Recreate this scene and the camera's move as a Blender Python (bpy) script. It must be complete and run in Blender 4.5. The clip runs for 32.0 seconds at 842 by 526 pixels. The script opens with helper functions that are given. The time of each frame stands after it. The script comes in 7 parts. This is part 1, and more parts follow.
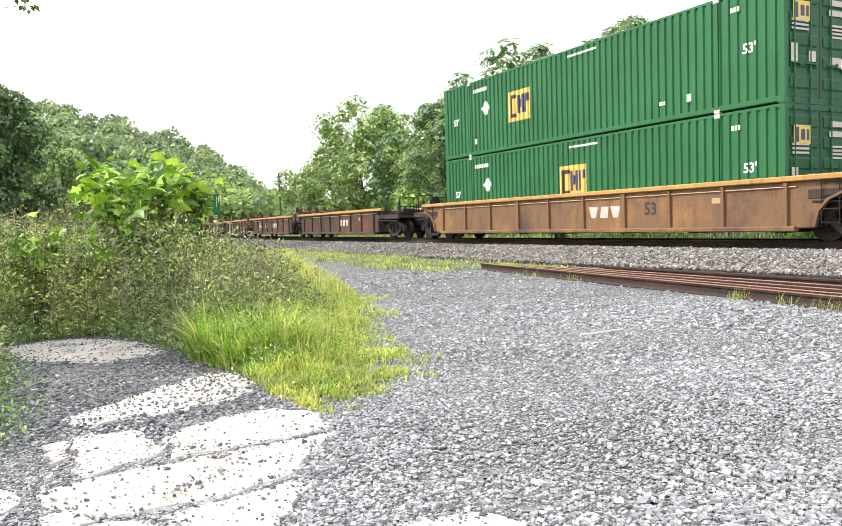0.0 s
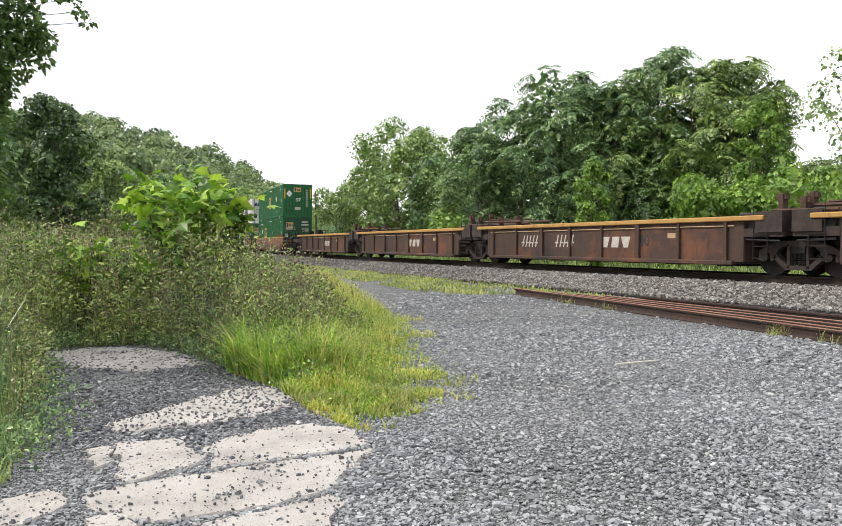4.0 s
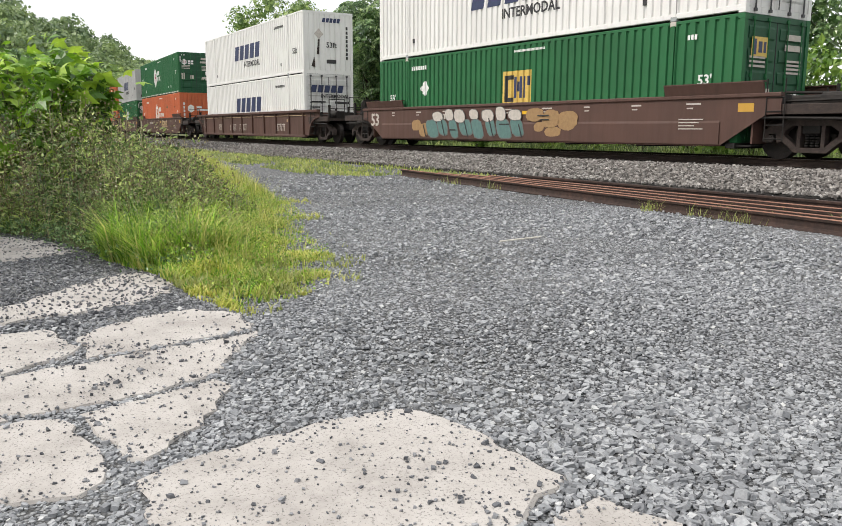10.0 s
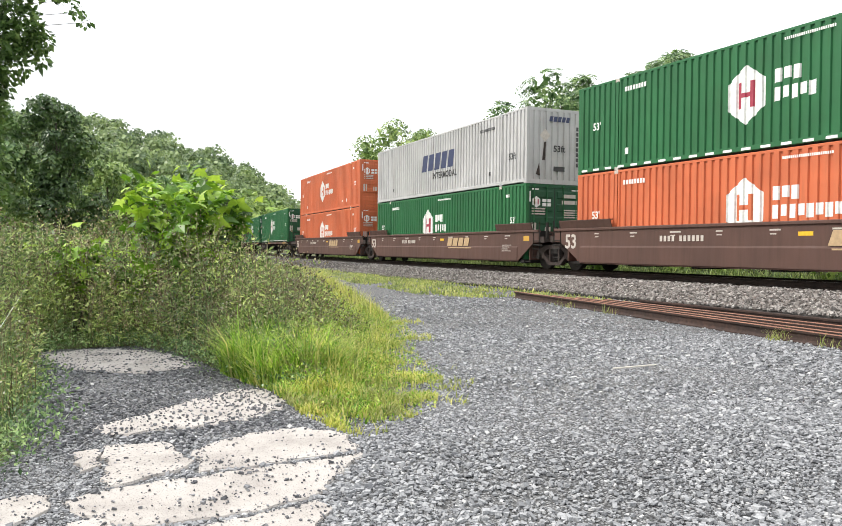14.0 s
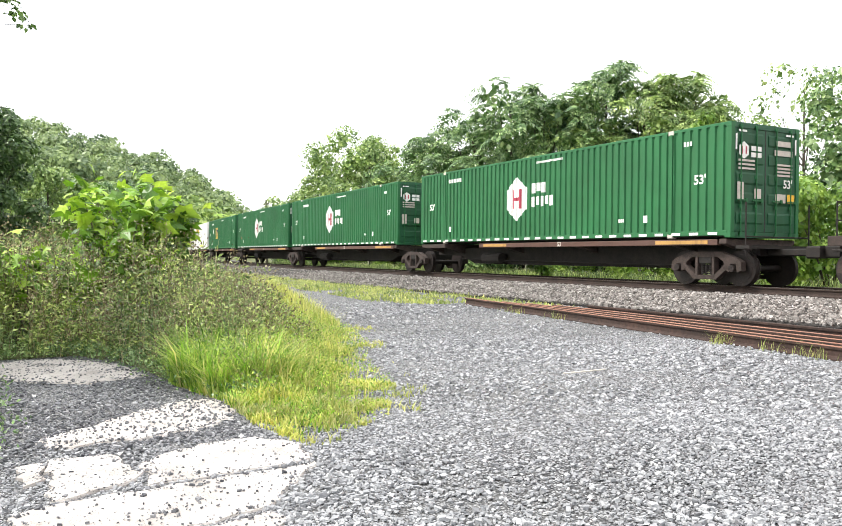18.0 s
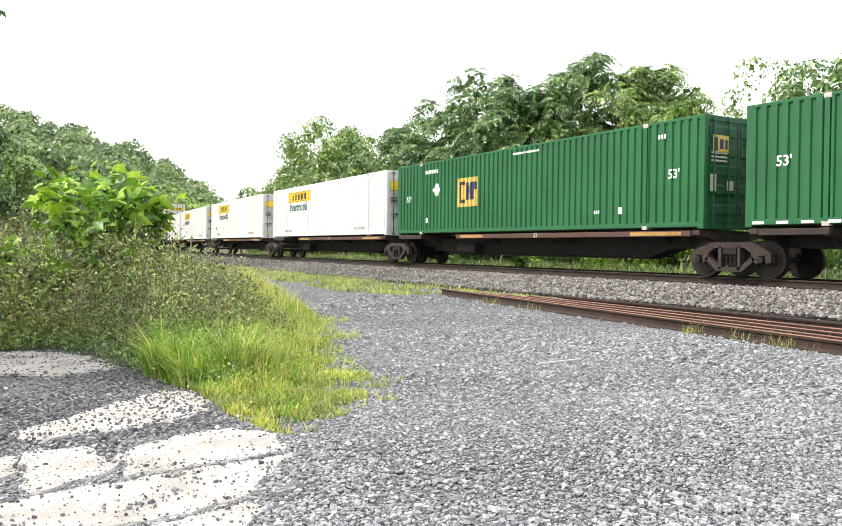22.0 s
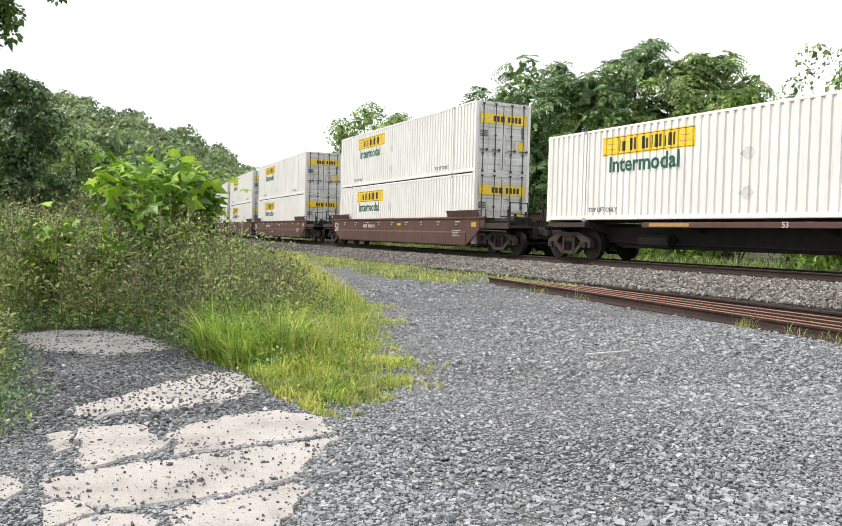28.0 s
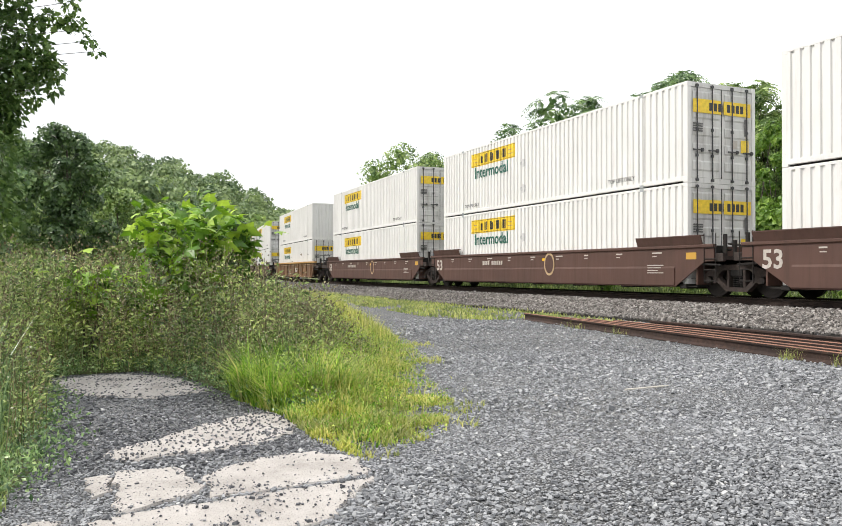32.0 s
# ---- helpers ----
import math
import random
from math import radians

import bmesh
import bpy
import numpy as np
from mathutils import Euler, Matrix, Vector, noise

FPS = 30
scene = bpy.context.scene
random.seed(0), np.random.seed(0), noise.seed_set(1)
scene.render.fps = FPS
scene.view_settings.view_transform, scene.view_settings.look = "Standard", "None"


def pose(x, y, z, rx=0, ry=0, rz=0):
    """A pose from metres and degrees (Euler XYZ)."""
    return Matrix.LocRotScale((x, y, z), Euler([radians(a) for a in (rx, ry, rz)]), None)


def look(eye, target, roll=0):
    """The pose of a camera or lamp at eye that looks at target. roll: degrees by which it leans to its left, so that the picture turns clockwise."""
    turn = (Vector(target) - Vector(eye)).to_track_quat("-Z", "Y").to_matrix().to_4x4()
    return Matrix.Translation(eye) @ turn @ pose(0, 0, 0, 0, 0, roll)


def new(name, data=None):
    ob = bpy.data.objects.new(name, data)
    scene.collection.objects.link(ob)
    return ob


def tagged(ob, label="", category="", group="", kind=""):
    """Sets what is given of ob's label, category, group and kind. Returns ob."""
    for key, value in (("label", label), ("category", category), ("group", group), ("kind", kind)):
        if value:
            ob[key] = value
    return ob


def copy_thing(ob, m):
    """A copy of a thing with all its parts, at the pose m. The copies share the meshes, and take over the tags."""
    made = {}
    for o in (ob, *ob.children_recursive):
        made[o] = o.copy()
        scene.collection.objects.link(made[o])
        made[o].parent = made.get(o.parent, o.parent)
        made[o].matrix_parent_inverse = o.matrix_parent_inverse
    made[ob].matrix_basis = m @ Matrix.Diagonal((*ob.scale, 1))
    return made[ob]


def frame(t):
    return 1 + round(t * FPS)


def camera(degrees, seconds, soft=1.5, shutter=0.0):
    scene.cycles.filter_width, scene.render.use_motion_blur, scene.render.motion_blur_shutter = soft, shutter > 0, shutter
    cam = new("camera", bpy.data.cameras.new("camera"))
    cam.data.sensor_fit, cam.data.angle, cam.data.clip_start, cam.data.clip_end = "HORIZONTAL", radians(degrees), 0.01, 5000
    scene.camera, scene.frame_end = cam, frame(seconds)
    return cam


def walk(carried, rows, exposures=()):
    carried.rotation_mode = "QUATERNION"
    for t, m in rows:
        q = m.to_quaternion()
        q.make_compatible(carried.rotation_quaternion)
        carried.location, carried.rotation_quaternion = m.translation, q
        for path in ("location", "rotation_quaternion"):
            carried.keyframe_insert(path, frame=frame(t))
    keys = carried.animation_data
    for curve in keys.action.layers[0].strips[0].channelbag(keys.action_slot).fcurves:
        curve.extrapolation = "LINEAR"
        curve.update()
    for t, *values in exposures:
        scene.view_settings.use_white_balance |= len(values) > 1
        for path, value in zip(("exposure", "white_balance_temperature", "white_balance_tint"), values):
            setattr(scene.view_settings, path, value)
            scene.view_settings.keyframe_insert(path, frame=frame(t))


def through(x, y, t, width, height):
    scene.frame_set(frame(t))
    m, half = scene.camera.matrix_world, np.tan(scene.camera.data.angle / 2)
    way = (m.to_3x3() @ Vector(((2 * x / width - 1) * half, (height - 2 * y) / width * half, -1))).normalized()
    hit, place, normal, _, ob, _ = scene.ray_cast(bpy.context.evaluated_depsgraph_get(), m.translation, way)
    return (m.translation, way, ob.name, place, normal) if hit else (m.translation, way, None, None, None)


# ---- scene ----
cam = camera(57.0, 32.0, 0.8)
# seconds, eye (m), turn, tilt and lean (degrees)
STAND = [
    (0, 0.020, 0.024, 1.421, 60.91, -3.30, -2.54),
    (0.5, 0.021, 0.004, 1.419, 60.47, -2.85, -2.29),
    (1, 0.010, 0.001, 1.418, 61.74, -1.91, -2.20),
    (1.5, -0.001, -0.003, 1.417, 61.72, -1.97, -1.99),
    (2, -0.021, 0.011, 1.426, 63.59, -1.67, -2.02),
    (2.5, -0.017, -0.010, 1.415, 63.79, -0.26, -1.74),
    (4.5, 0.063, -0.076, 1.427, 63.63, -2.27, 0.14),
    (5, 0.060, -0.046, 1.419, 65.09, -3.13, -0.11),
    (5.5, 0.019, -0.031, 1.425, 64.50, -5.11, -0.16),
    (6, 0.015, 0.000, 1.421, 64.64, -5.58, -0.85),
    (6.5, 0.008, 0.006, 1.417, 65.76, -4.29, -1.47),
    (7, 0.002, 0.021, 1.406, 66.25, -3.74, -2.13),
    (7.5, -0.012, 0.039, 1.404, 65.50, -4.27, -2.26),
    (8, -0.012, 0.040, 1.412, 63.81, -3.15, -1.59),
    (8.5, 0.003, -0.006, 1.408, 60.96, -3.20, -1.09),
    (9, -0.065, 0.007, 1.409, 61.72, -5.92, -0.97),
    (9.5, -0.071, 0.038, 1.402, 58.10, -8.51, -0.96),
    (10, -0.053, -0.001, 1.382, 54.95, -10.30, -0.59),
    (10.5, -0.010, -0.036, 1.381, 52.49, -7.42, -0.54),
    (11, -0.014, -0.051, 1.405, 56.44, -3.55, -0.94),
    (11.5, -0.007, -0.085, 1.427, 59.72, -2.31, -0.46),
    (12, -0.002, -0.056, 1.426, 60.59, -1.73, 0.08),
    (12.5, -0.001, -0.011, 1.421, 63.16, -1.83, 0.08),
    (13, 0.024, -0.003, 1.421, 63.38, -0.08, -0.02),
    (13.5, 0.035, -0.001, 1.423, 63.20, -0.10, 0.02),
    (14, 0.023, 0.020, 1.420, 63.40, -1.39, -0.20),
    (14.5, 0.002, 0.050, 1.426, 63.91, -2.91, -0.28),
    (16.5, -0.031, 0.023, 1.416, 62.63, -0.60, -0.28),
    (17, -0.033, 0.026, 1.417, 61.72, -1.12, -0.25),
    (17.5, -0.014, 0.011, 1.421, 60.55, -0.98, -0.19),
    (18, 0.010, -0.004, 1.423, 59.69, -0.92, -0.29),
    (18.5, 0.021, -0.008, 1.425, 59.54, -0.73, -0.25),
    (19, 0.023, -0.008, 1.422, 59.37, -1.26, -0.28),
    (19.5, 0.024, -0.008, 1.428, 59.02, -1.36, -0.02),
    (20, 0.014, 0.004, 1.427, 59.51, -1.42, -0.07),
    (20.5, 0.019, 0.002, 1.422, 59.26, -1.83, -0.08),
    (21, 0.035, -0.017, 1.430, 58.71, -2.19, -0.15),
    (21.5, 0.041, -0.018, 1.429, 58.64, -1.50, -0.13),
    (22, 0.031, -0.021, 1.425, 57.90, -1.60, -0.24),
    (22.5, 0.008, 0.014, 1.428, 58.76, -1.66, -0.62),
    (23, -0.017, 0.027, 1.418, 60.02, -1.82, -0.68),
    (23.5, -0.019, 0.028, 1.414, 59.82, -2.20, -0.62),
    (24, -0.018, 0.027, 1.413, 59.90, -2.99, -0.56),
    (24.5, -0.015, 0.026, 1.419, 59.60, -2.49, -0.52),
    (25, -0.020, 0.019, 1.421, 60.08, -2.53, -0.29),
    (25.5, -0.019, 0.019, 1.419, 60.07, -2.59, -0.16),
    (27.5, 0.029, -0.021, 1.413, 61.36, -3.04, 0.34),
    (28, 0.018, -0.015, 1.420, 61.42, -2.52, 0.61),
    (28.5, 0.015, -0.025, 1.427, 61.30, -1.61, 0.63),
    (29, 0.004, -0.013, 1.423, 63.31, -0.97, 0.62),
    (29.5, -0.007, 0.003, 1.417, 64.02, -0.98, -0.18),
    (30, -0.005, 0.015, 1.411, 64.22, -0.46, -0.53),
    (30.5, -0.010, 0.019, 1.414, 64.01, -0.83, -0.44),
    (31, -0.007, 0.024, 1.413, 64.07, -0.79, -0.64),
    (31.5, 0.013, 0.008, 1.415, 63.47, -0.19, -0.99),
    (32, 0.019, 0.011, 1.413, 64.01, 0.31, -0.77),
]


def held(x, y, z, turn, tilt, lean):
    """A hand-held pose: turn to the left of +Y, tilt up, lean to the left."""
    return pose(x, y, z, 0, 0, turn) @ pose(0, 0, 0, 90 + tilt) @ pose(0, 0, 0, 0, 0, lean)


walk(cam, [(r[0], held(*r[1:])) for r in STAND],
     exposures=[(0, 1.05), (2.5, 1.12), (4.5, 0.2), (6, 0.28), (8, 0.32), (10, 0.25), (11, 0.35), (12, 0.78), (13, 1.02), (14, 0.64), (17, 1.1), (18, 1.08), (19, 0.88), (20, 0.96), (21, 1.02), (22, 0.86), (23, 0.68), (25, 0.65), (28, 0.42), (30, 0.05), (31, -0.1), (32, 0.42)])

# ---------------------------------------------------------------- sky and sun
world = bpy.data.worlds.new("sky")
scene.world = world
world.use_nodes = True
wt = world.node_tree
wt.nodes.clear()
w_out = wt.nodes.new("ShaderNodeOutputWorld")
w_bg = wt.nodes.new("ShaderNodeBackground")
w_sky = wt.nodes.new("ShaderNodeTexSky")
w_sky.sky_type = 'NISHITA'
w_sky.sun_disc = False
w_sky.sun_elevation = radians(52)
w_sky.sun_rotation = radians(205)
w_sky.dust_density = 4.0
w_mix = wt.nodes.new("ShaderNodeMix")
w_mix.data_type = 'RGBA'
w_dir = wt.nodes.new("ShaderNodeTexCoord")
w_cloud = wt.nodes.new("ShaderNodeTexNoise")
w_cloud.inputs["Scale"].default_value = 2.2
w_cloud.inputs["Detail"].default_value = 4.0
w_thin = wt.nodes.new("ShaderNodeMapRange")
w_thin.inputs[1].default_value, w_thin.inputs[2].default_value, w_thin.inputs[3].default_value, w_thin.inputs[4].default_value = 0.40, 0.62, 0.86, 0.62
wt.links.new(w_dir.outputs["Generated"], w_cloud.inputs[0])
wt.links.new(w_cloud.outputs[0], w_thin.inputs[0])
wt.links.new(w_thin.outputs[0], w_mix.inputs[0])
w_mix.inputs[7].default_value = (12.5, 12.6, 12.5, 1)     # bright thin overcast
wt.links.new(w_sky.outputs[0], w_mix.inputs[6])
wt.links.new(w_mix.outputs[2], w_bg.inputs[0])
w_bg.inputs[1].default_value = 0.10
wt.links.new(w_bg.outputs[0], w_out.inputs[0])
sun_data = bpy.data.lights.new("sun", 'SUN')
sun_data.energy = 2.1
sun_data.angle = radians(6)
sun_data.color = (1.0, 0.96, 0.9)
sun = new("sun", sun_data)
sun.matrix_world = look((-40, -70, 100), (0, 0, 0))
# ---------------------------------------------------------------- materials
def nodes_of(name):
    m = bpy.data.materials.new(name)
    m.use_nodes = True
    nt = m.node_tree
    return m, nt, nt.nodes["Principled BSDF"]


def noise_node(nt, scale, detail=4.0, rough=0.6, coords="Object", stretch=None):
    tc = nt.nodes.new("ShaderNodeTexCoord")
    n = nt.nodes.new("ShaderNodeTexNoise")
    n.inputs["Scale"].default_value = scale
    n.inputs["Detail"].default_value = detail
    n.inputs["Roughness"].default_value = rough
    if stretch:
        mp = nt.nodes.new("ShaderNodeMapping")
        mp.inputs["Scale"].default_value = stretch
        nt.links.new(tc.outputs[coords], mp.inputs[0])
        nt.links.new(mp.outputs[0], n.inputs[0])
    else:
        nt.links.new(tc.outputs[coords], n.inputs[0])
    return n


def ramp_node(nt, src, stops):
    r = nt.nodes.new("ShaderNodeValToRGB")
    e = r.color_ramp.elements
    while len(e) < len(stops):
        e.new(0.5)
    for el, (p, c) in zip(e, stops):
        el.position = p
        el.color = (*c, 1)
    nt.links.new(src, r.inputs[0])
    return r


def mix_node(nt, fac, a, b, blend='MIX'):
    m = nt.nodes.new("ShaderNodeMix")
    m.data_type = 'RGBA'
    m.blend_type = blend
    for sock, v in ((m.inputs[0], fac), (m.inputs[6], a), (m.inputs[7], b)):
        if isinstance(v, (int, float)):
            sock.default_value = v
        elif isinstance(v, tuple):
            sock.default_value = (*v, 1)
        else:
            nt.links.new(v, sock)
    return m.outputs[2]


def bump_node(nt, p, height, strength=0.3, dist=0.01):
    b = nt.nodes.new("ShaderNodeBump")
    b.inputs["Strength"].default_value = strength
    b.inputs["Distance"].default_value = dist
    nt.links.new(height, b.inputs["Height"])
    nt.links.new(b.outputs[0], p.inputs["Normal"])


def painted(name, col, grime=(0.10, 0.07, 0.05), wear=0.35, rough=0.5, streak=True, fading=1.0):
    """Weathered paint on steel: broad fading, vertical streaks of dirt, fine speckle."""
    m, nt, p = nodes_of(name)
    big = noise_node(nt, 0.6, 3)
    fade = ramp_node(nt, big.outputs[0], [(0.3, tuple(c * (1 - 0.18 * fading) for c in col)), (0.7, tuple(min(1, c * (1 + 0.12 * fading)) for c in col))])
    st = noise_node(nt, 3.0, 6, 0.7, stretch=(1.6, 1.6, 0.12) if streak else None)
    mask = ramp_node(nt, st.outputs[0], [(0.52, (0, 0, 0)), (0.78, (wear, wear, wear))])
    base = mix_node(nt, mask.outputs[0], fade.outputs[0], grime)
    fine = noise_node(nt, 40, 4)
    spots = ramp_node(nt, fine.outputs[0], [(0.62, (0, 0, 0)), (0.72, (wear * 0.6,) * 3)])
    base = mix_node(nt, spots.outputs[0], base, tuple(c * 0.6 for c in grime))
    nt.links.new(base, p.inputs["Base Color"])
    rr = ramp_node(nt, st.outputs[0], [(0.3, (rough,) * 3), (0.8, (min(1, rough + 0.3),) * 3)])
    nt.links.new(rr.outputs[0], p.inputs["Roughness"])
    bump_node(nt, p, fine.outputs[0], 0.12, 0.004)
    return m


def rust_worn(name, paint, rust, grime, rough=0.75):
    """Old car paint: some stretches still painted, some rusted through, some black with grime."""
    m, nt, p = nodes_of(name)
    n1 = noise_node(nt, 0.55, 4, 0.55)
    n2 = noise_node(nt, 2.6, 7, 0.7, stretch=(1.4, 1.4, 0.35))
    n3 = noise_node(nt, 34, 5, 0.7)
    a = ramp_node(nt, n1.outputs[0], [(0.36, grime), (0.46, paint), (0.56, paint), (0.66, rust)])
    k = ramp_node(nt, n2.outputs[0], [(0.48, (0, 0, 0)), (0.74, (0.85,) * 3)])
    c = mix_node(nt, k.outputs[0], a.outputs[0], grime)
    f = ramp_node(nt, n3.outputs[0], [(0.35, (0.6,) * 3), (0.62, (1.1,) * 3)])
    nt.links.new(mix_node(nt, 1.0, c, f.outputs[0], 'MULTIPLY'), p.inputs["Base Color"])
    p.inputs["Roughness"].default_value = rough
    bump_node(nt, p, n3.outputs[0], 0.2, 0.005)
    return m


def rusty(name, a, b, rough=0.8, scale=3.0, metal=0.0):
    m, nt, p = nodes_of(name)
    n1 = noise_node(nt, scale, 8, 0.7)
    n2 = noise_node(nt, scale * 12, 5, 0.7)
    c = ramp_node(nt, n1.outputs[0], [(0.32, a), (0.68, b)])
    dark = ramp_node(nt, n2.outputs[0], [(0.4, (0.55,) * 3), (0.65, (1, 1, 1))])
    nt.links.new(mix_node(nt, 1.0, c.outputs[0], dark.outputs[0], 'MULTIPLY'), p.inputs["Base Color"])
    p.inputs["Roughness"].default_value = rough
    p.inputs["Metallic"].default_value = metal
    bump_node(nt, p, n2.outputs[0], 0.3, 0.006)
    return m


def leafy(name, a, b, c, gloss=0.45, through=0.35, patch=0.5, swing=0.2):
    """Leaves: each one its own shade, light partly shining through."""
    m, nt, p = nodes_of(name)
    g = nt.nodes.new("ShaderNodeNewGeometry")
    r = ramp_node(nt, g.outputs["Random Per Island"], [(0.0, a), (0.5, b), (1.0, c)])
    big = noise_node(nt, patch, 3)
    shade = ramp_node(nt, big.outputs[0], [(0.34, (0.95 - swing * 1.2, 0.95 - swing, 0.95 - swing)), (0.66, (1.0 + swing * 1.2, 1.0 + swing, 1.0))])
    col = mix_node(nt, 1.0, r.outputs[0], shade.outputs[0], 'MULTIPLY')
    nt.links.new(col, p.inputs["Base Color"])
    p.inputs["Roughness"].default_value = gloss
    tr = nt.nodes.new("ShaderNodeBsdfTranslucent")
    nt.links.new(col, tr.inputs[0])
    mx = nt.nodes.new("ShaderNodeMixShader")
    mx.inputs[0].default_value = through
    out = nt.nodes["Material Output"]
    nt.links.new(p.outputs[0], mx.inputs[1])
    nt.links.new(tr.outputs[0], mx.inputs[2])
    nt.links.new(mx.outputs[0], out.inputs[0])
    return m


def stony(name, stops, rough=0.85, island=True):
    m, nt, p = nodes_of(name)
    if island:
        g = nt.nodes.new("ShaderNodeNewGeometry")
        src = g.outputs["Random Per Island"]
    else:
        src = noise_node(nt, 6, 6).outputs[0]
    r = ramp_node(nt, src, stops)
    n = noise_node(nt, 60, 4)
    v = ramp_node(nt, n.outputs[0], [(0.3, (0.75,) * 3), (0.7, (1.15,) * 3)])
    nt.links.new(mix_node(nt, 1.0, r.outputs[0], v.outputs[0], 'MULTIPLY'), p.inputs["Base Color"])
    p.inputs["Roughness"].default_value = rough
    bump_node(nt, p, n.outputs[0], 0.4, 0.004)
    return m


def plain(name, col, rough=0.6, metal=0.0):
    m, nt, p = nodes_of(name)
    n = noise_node(nt, 9, 5)
    r = ramp_node(nt, n.outputs[0], [(0.3, tuple(c * 0.8 for c in col)), (0.7, tuple(min(1, c * 1.1) for c in col))])
    nt.links.new(r.outputs[0], p.inputs["Base Color"])
    p.inputs["Roughness"].default_value = rough
    p.inputs["Metallic"].default_value = metal
    return m


def ground_material():
    """Grey crushed stone with finer, paler dust in the wheel tracks and dirt under the plants."""
    m, nt, p = nodes_of("gravel_ground")
    tc = nt.nodes.new("ShaderNodeTexCoord")
    vo = nt.nodes.new("ShaderNodeTexVoronoi")
    vo.inputs["Scale"].default_value = 62
    vo.inputs["Randomness"].default_value = 1
    nt.links.new(tc.outputs["Object"], vo.inputs[0])
    sep = nt.nodes.new("ShaderNodeSeparateColor")
    nt.links.new(vo.outputs["Color"], sep.inputs[0])
    stone = ramp_node(nt, sep.outputs[0], [(0.0, (0.07, 0.07, 0.075)), (0.5, (0.215, 0.219, 0.228)), (1.0, (0.42, 0.422, 0.428))])
    # shadow between the stones, painted as darker colour towards each cell's rim
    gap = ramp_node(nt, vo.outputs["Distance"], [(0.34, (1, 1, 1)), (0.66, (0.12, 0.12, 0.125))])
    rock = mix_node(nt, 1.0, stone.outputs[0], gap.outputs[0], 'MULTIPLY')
    dust = noise_node(nt, 0.35, 5, 0.6)
    dm = ramp_node(nt, dust.outputs[0], [(0.48, (0, 0, 0)), (0.68, (0.4,) * 3)])
    fine = noise_node(nt, 90, 5)
    grit = ramp_node(nt, fine.outputs[0], [(0.35, (0.10, 0.10, 0.097)), (0.65, (0.30, 0.297, 0.285))])
    nt.links.new(mix_node(nt, dm.outputs[0], rock, grit.outputs[0]), p.inputs["Base Color"])
    p.inputs["Roughness"].default_value = 0.9
    inv = nt.nodes.new("ShaderNodeMath")
    inv.operation = 'SUBTRACT'
    inv.inputs[0].default_value = 1.0
    nt.links.new(vo.outputs["Distance"], inv.inputs[1])
    bump_node(nt, p, inv.outputs[0], 0.9, 0.012)
    return m


def concrete_material():
    m, nt, p = nodes_of("old_concrete")
    a = noise_node(nt, 2.2, 8, 0.65)
    b = noise_node(nt, 85, 6, 0.7)
    c = ramp_node(nt, a.outputs[0], [(0.3, (0.31, 0.285, 0.265)), (0.5, (0.43, 0.40, 0.375)), (0.75, (0.52, 0.49, 0.465))])
    pit = ramp_node(nt, b.outputs[0], [(0.36, (0.4,) * 3), (0.45, (1, 1, 1))])
    nt.links.new(mix_node(nt, 1.0, c.outputs[0], pit.outputs[0], 'MULTIPLY'), p.inputs["Base Color"])
    p.inputs["Roughness"].default_value = 0.92
    bump_node(nt, p, b.outputs[0], 0.5, 0.006)
    return m


M_GROUND = ground_material()
M_CONCRETE = concrete_material()
M_STONE = stony("crushed_stone", [(0.0, (0.17, 0.175, 0.186)), (0.5, (0.295, 0.301, 0.314)), (0.95, (0.39, 0.396, 0.408)), (1.0, (0.52, 0.518, 0.51))])
M_STONE_D = stony("dark_slate_stone", [(0.0, (0.06, 0.062, 0.07)), (0.6, (0.15, 0.153, 0.165)), (1.0, (0.30, 0.303, 0.315))])
M_BALLAST = stony("ballast_stone", [(0.0, (0.10, 0.088, 0.08)), (0.5, (0.24, 0.219, 0.203)), (0.94, (0.37, 0.345, 0.323)), (1.0, (0.54, 0.51, 0.48))])
# near-black bed: its colour carries the shade in the gaps between ballast stones
M_BALLAST_BED_SHADE = stony("shaded_ballast_bed", [(0.3, (0.018, 0.015, 0.014)), (0.7, (0.05, 0.044, 0.04))], island=False)
M_TIE = rusty("creosoted_tie", (0.035, 0.026, 0.02), (0.085, 0.065, 0.05), 0.9)
M_RAIL = rusty("rail_side_rust", (0.028, 0.017, 0.013), (0.06, 0.036, 0.027), 0.85)
M_RAILHEAD = rusty("worn_rail_head", (0.16, 0.13, 0.115), (0.30, 0.27, 0.25), 0.35, 8, 0.6)
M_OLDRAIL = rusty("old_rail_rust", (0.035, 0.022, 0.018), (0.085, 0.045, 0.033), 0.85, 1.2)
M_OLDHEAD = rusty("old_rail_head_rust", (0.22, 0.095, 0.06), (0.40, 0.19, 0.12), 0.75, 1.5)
M_GREEN = painted("container_green", (0.010, 0.118, 0.034), wear=0.16)
# side green darkened, so the door end's shade is in the colour
M_GREEN_D = painted("shaded_door_green", (0.008, 0.075, 0.030), wear=0.2)
M_ORANGE = painted("container_orange", (0.56, 0.135, 0.05), wear=0.28)
M_WHITE = painted("container_white", (0.77, 0.755, 0.73), (0.20, 0.17, 0.14), 0.26, fading=0.3)
# side white darkened for the shaded door end, with more grime
M_WHITE_D = painted("shaded_door_white", (0.66, 0.65, 0.63), (0.14, 0.11, 0.09), 0.6)
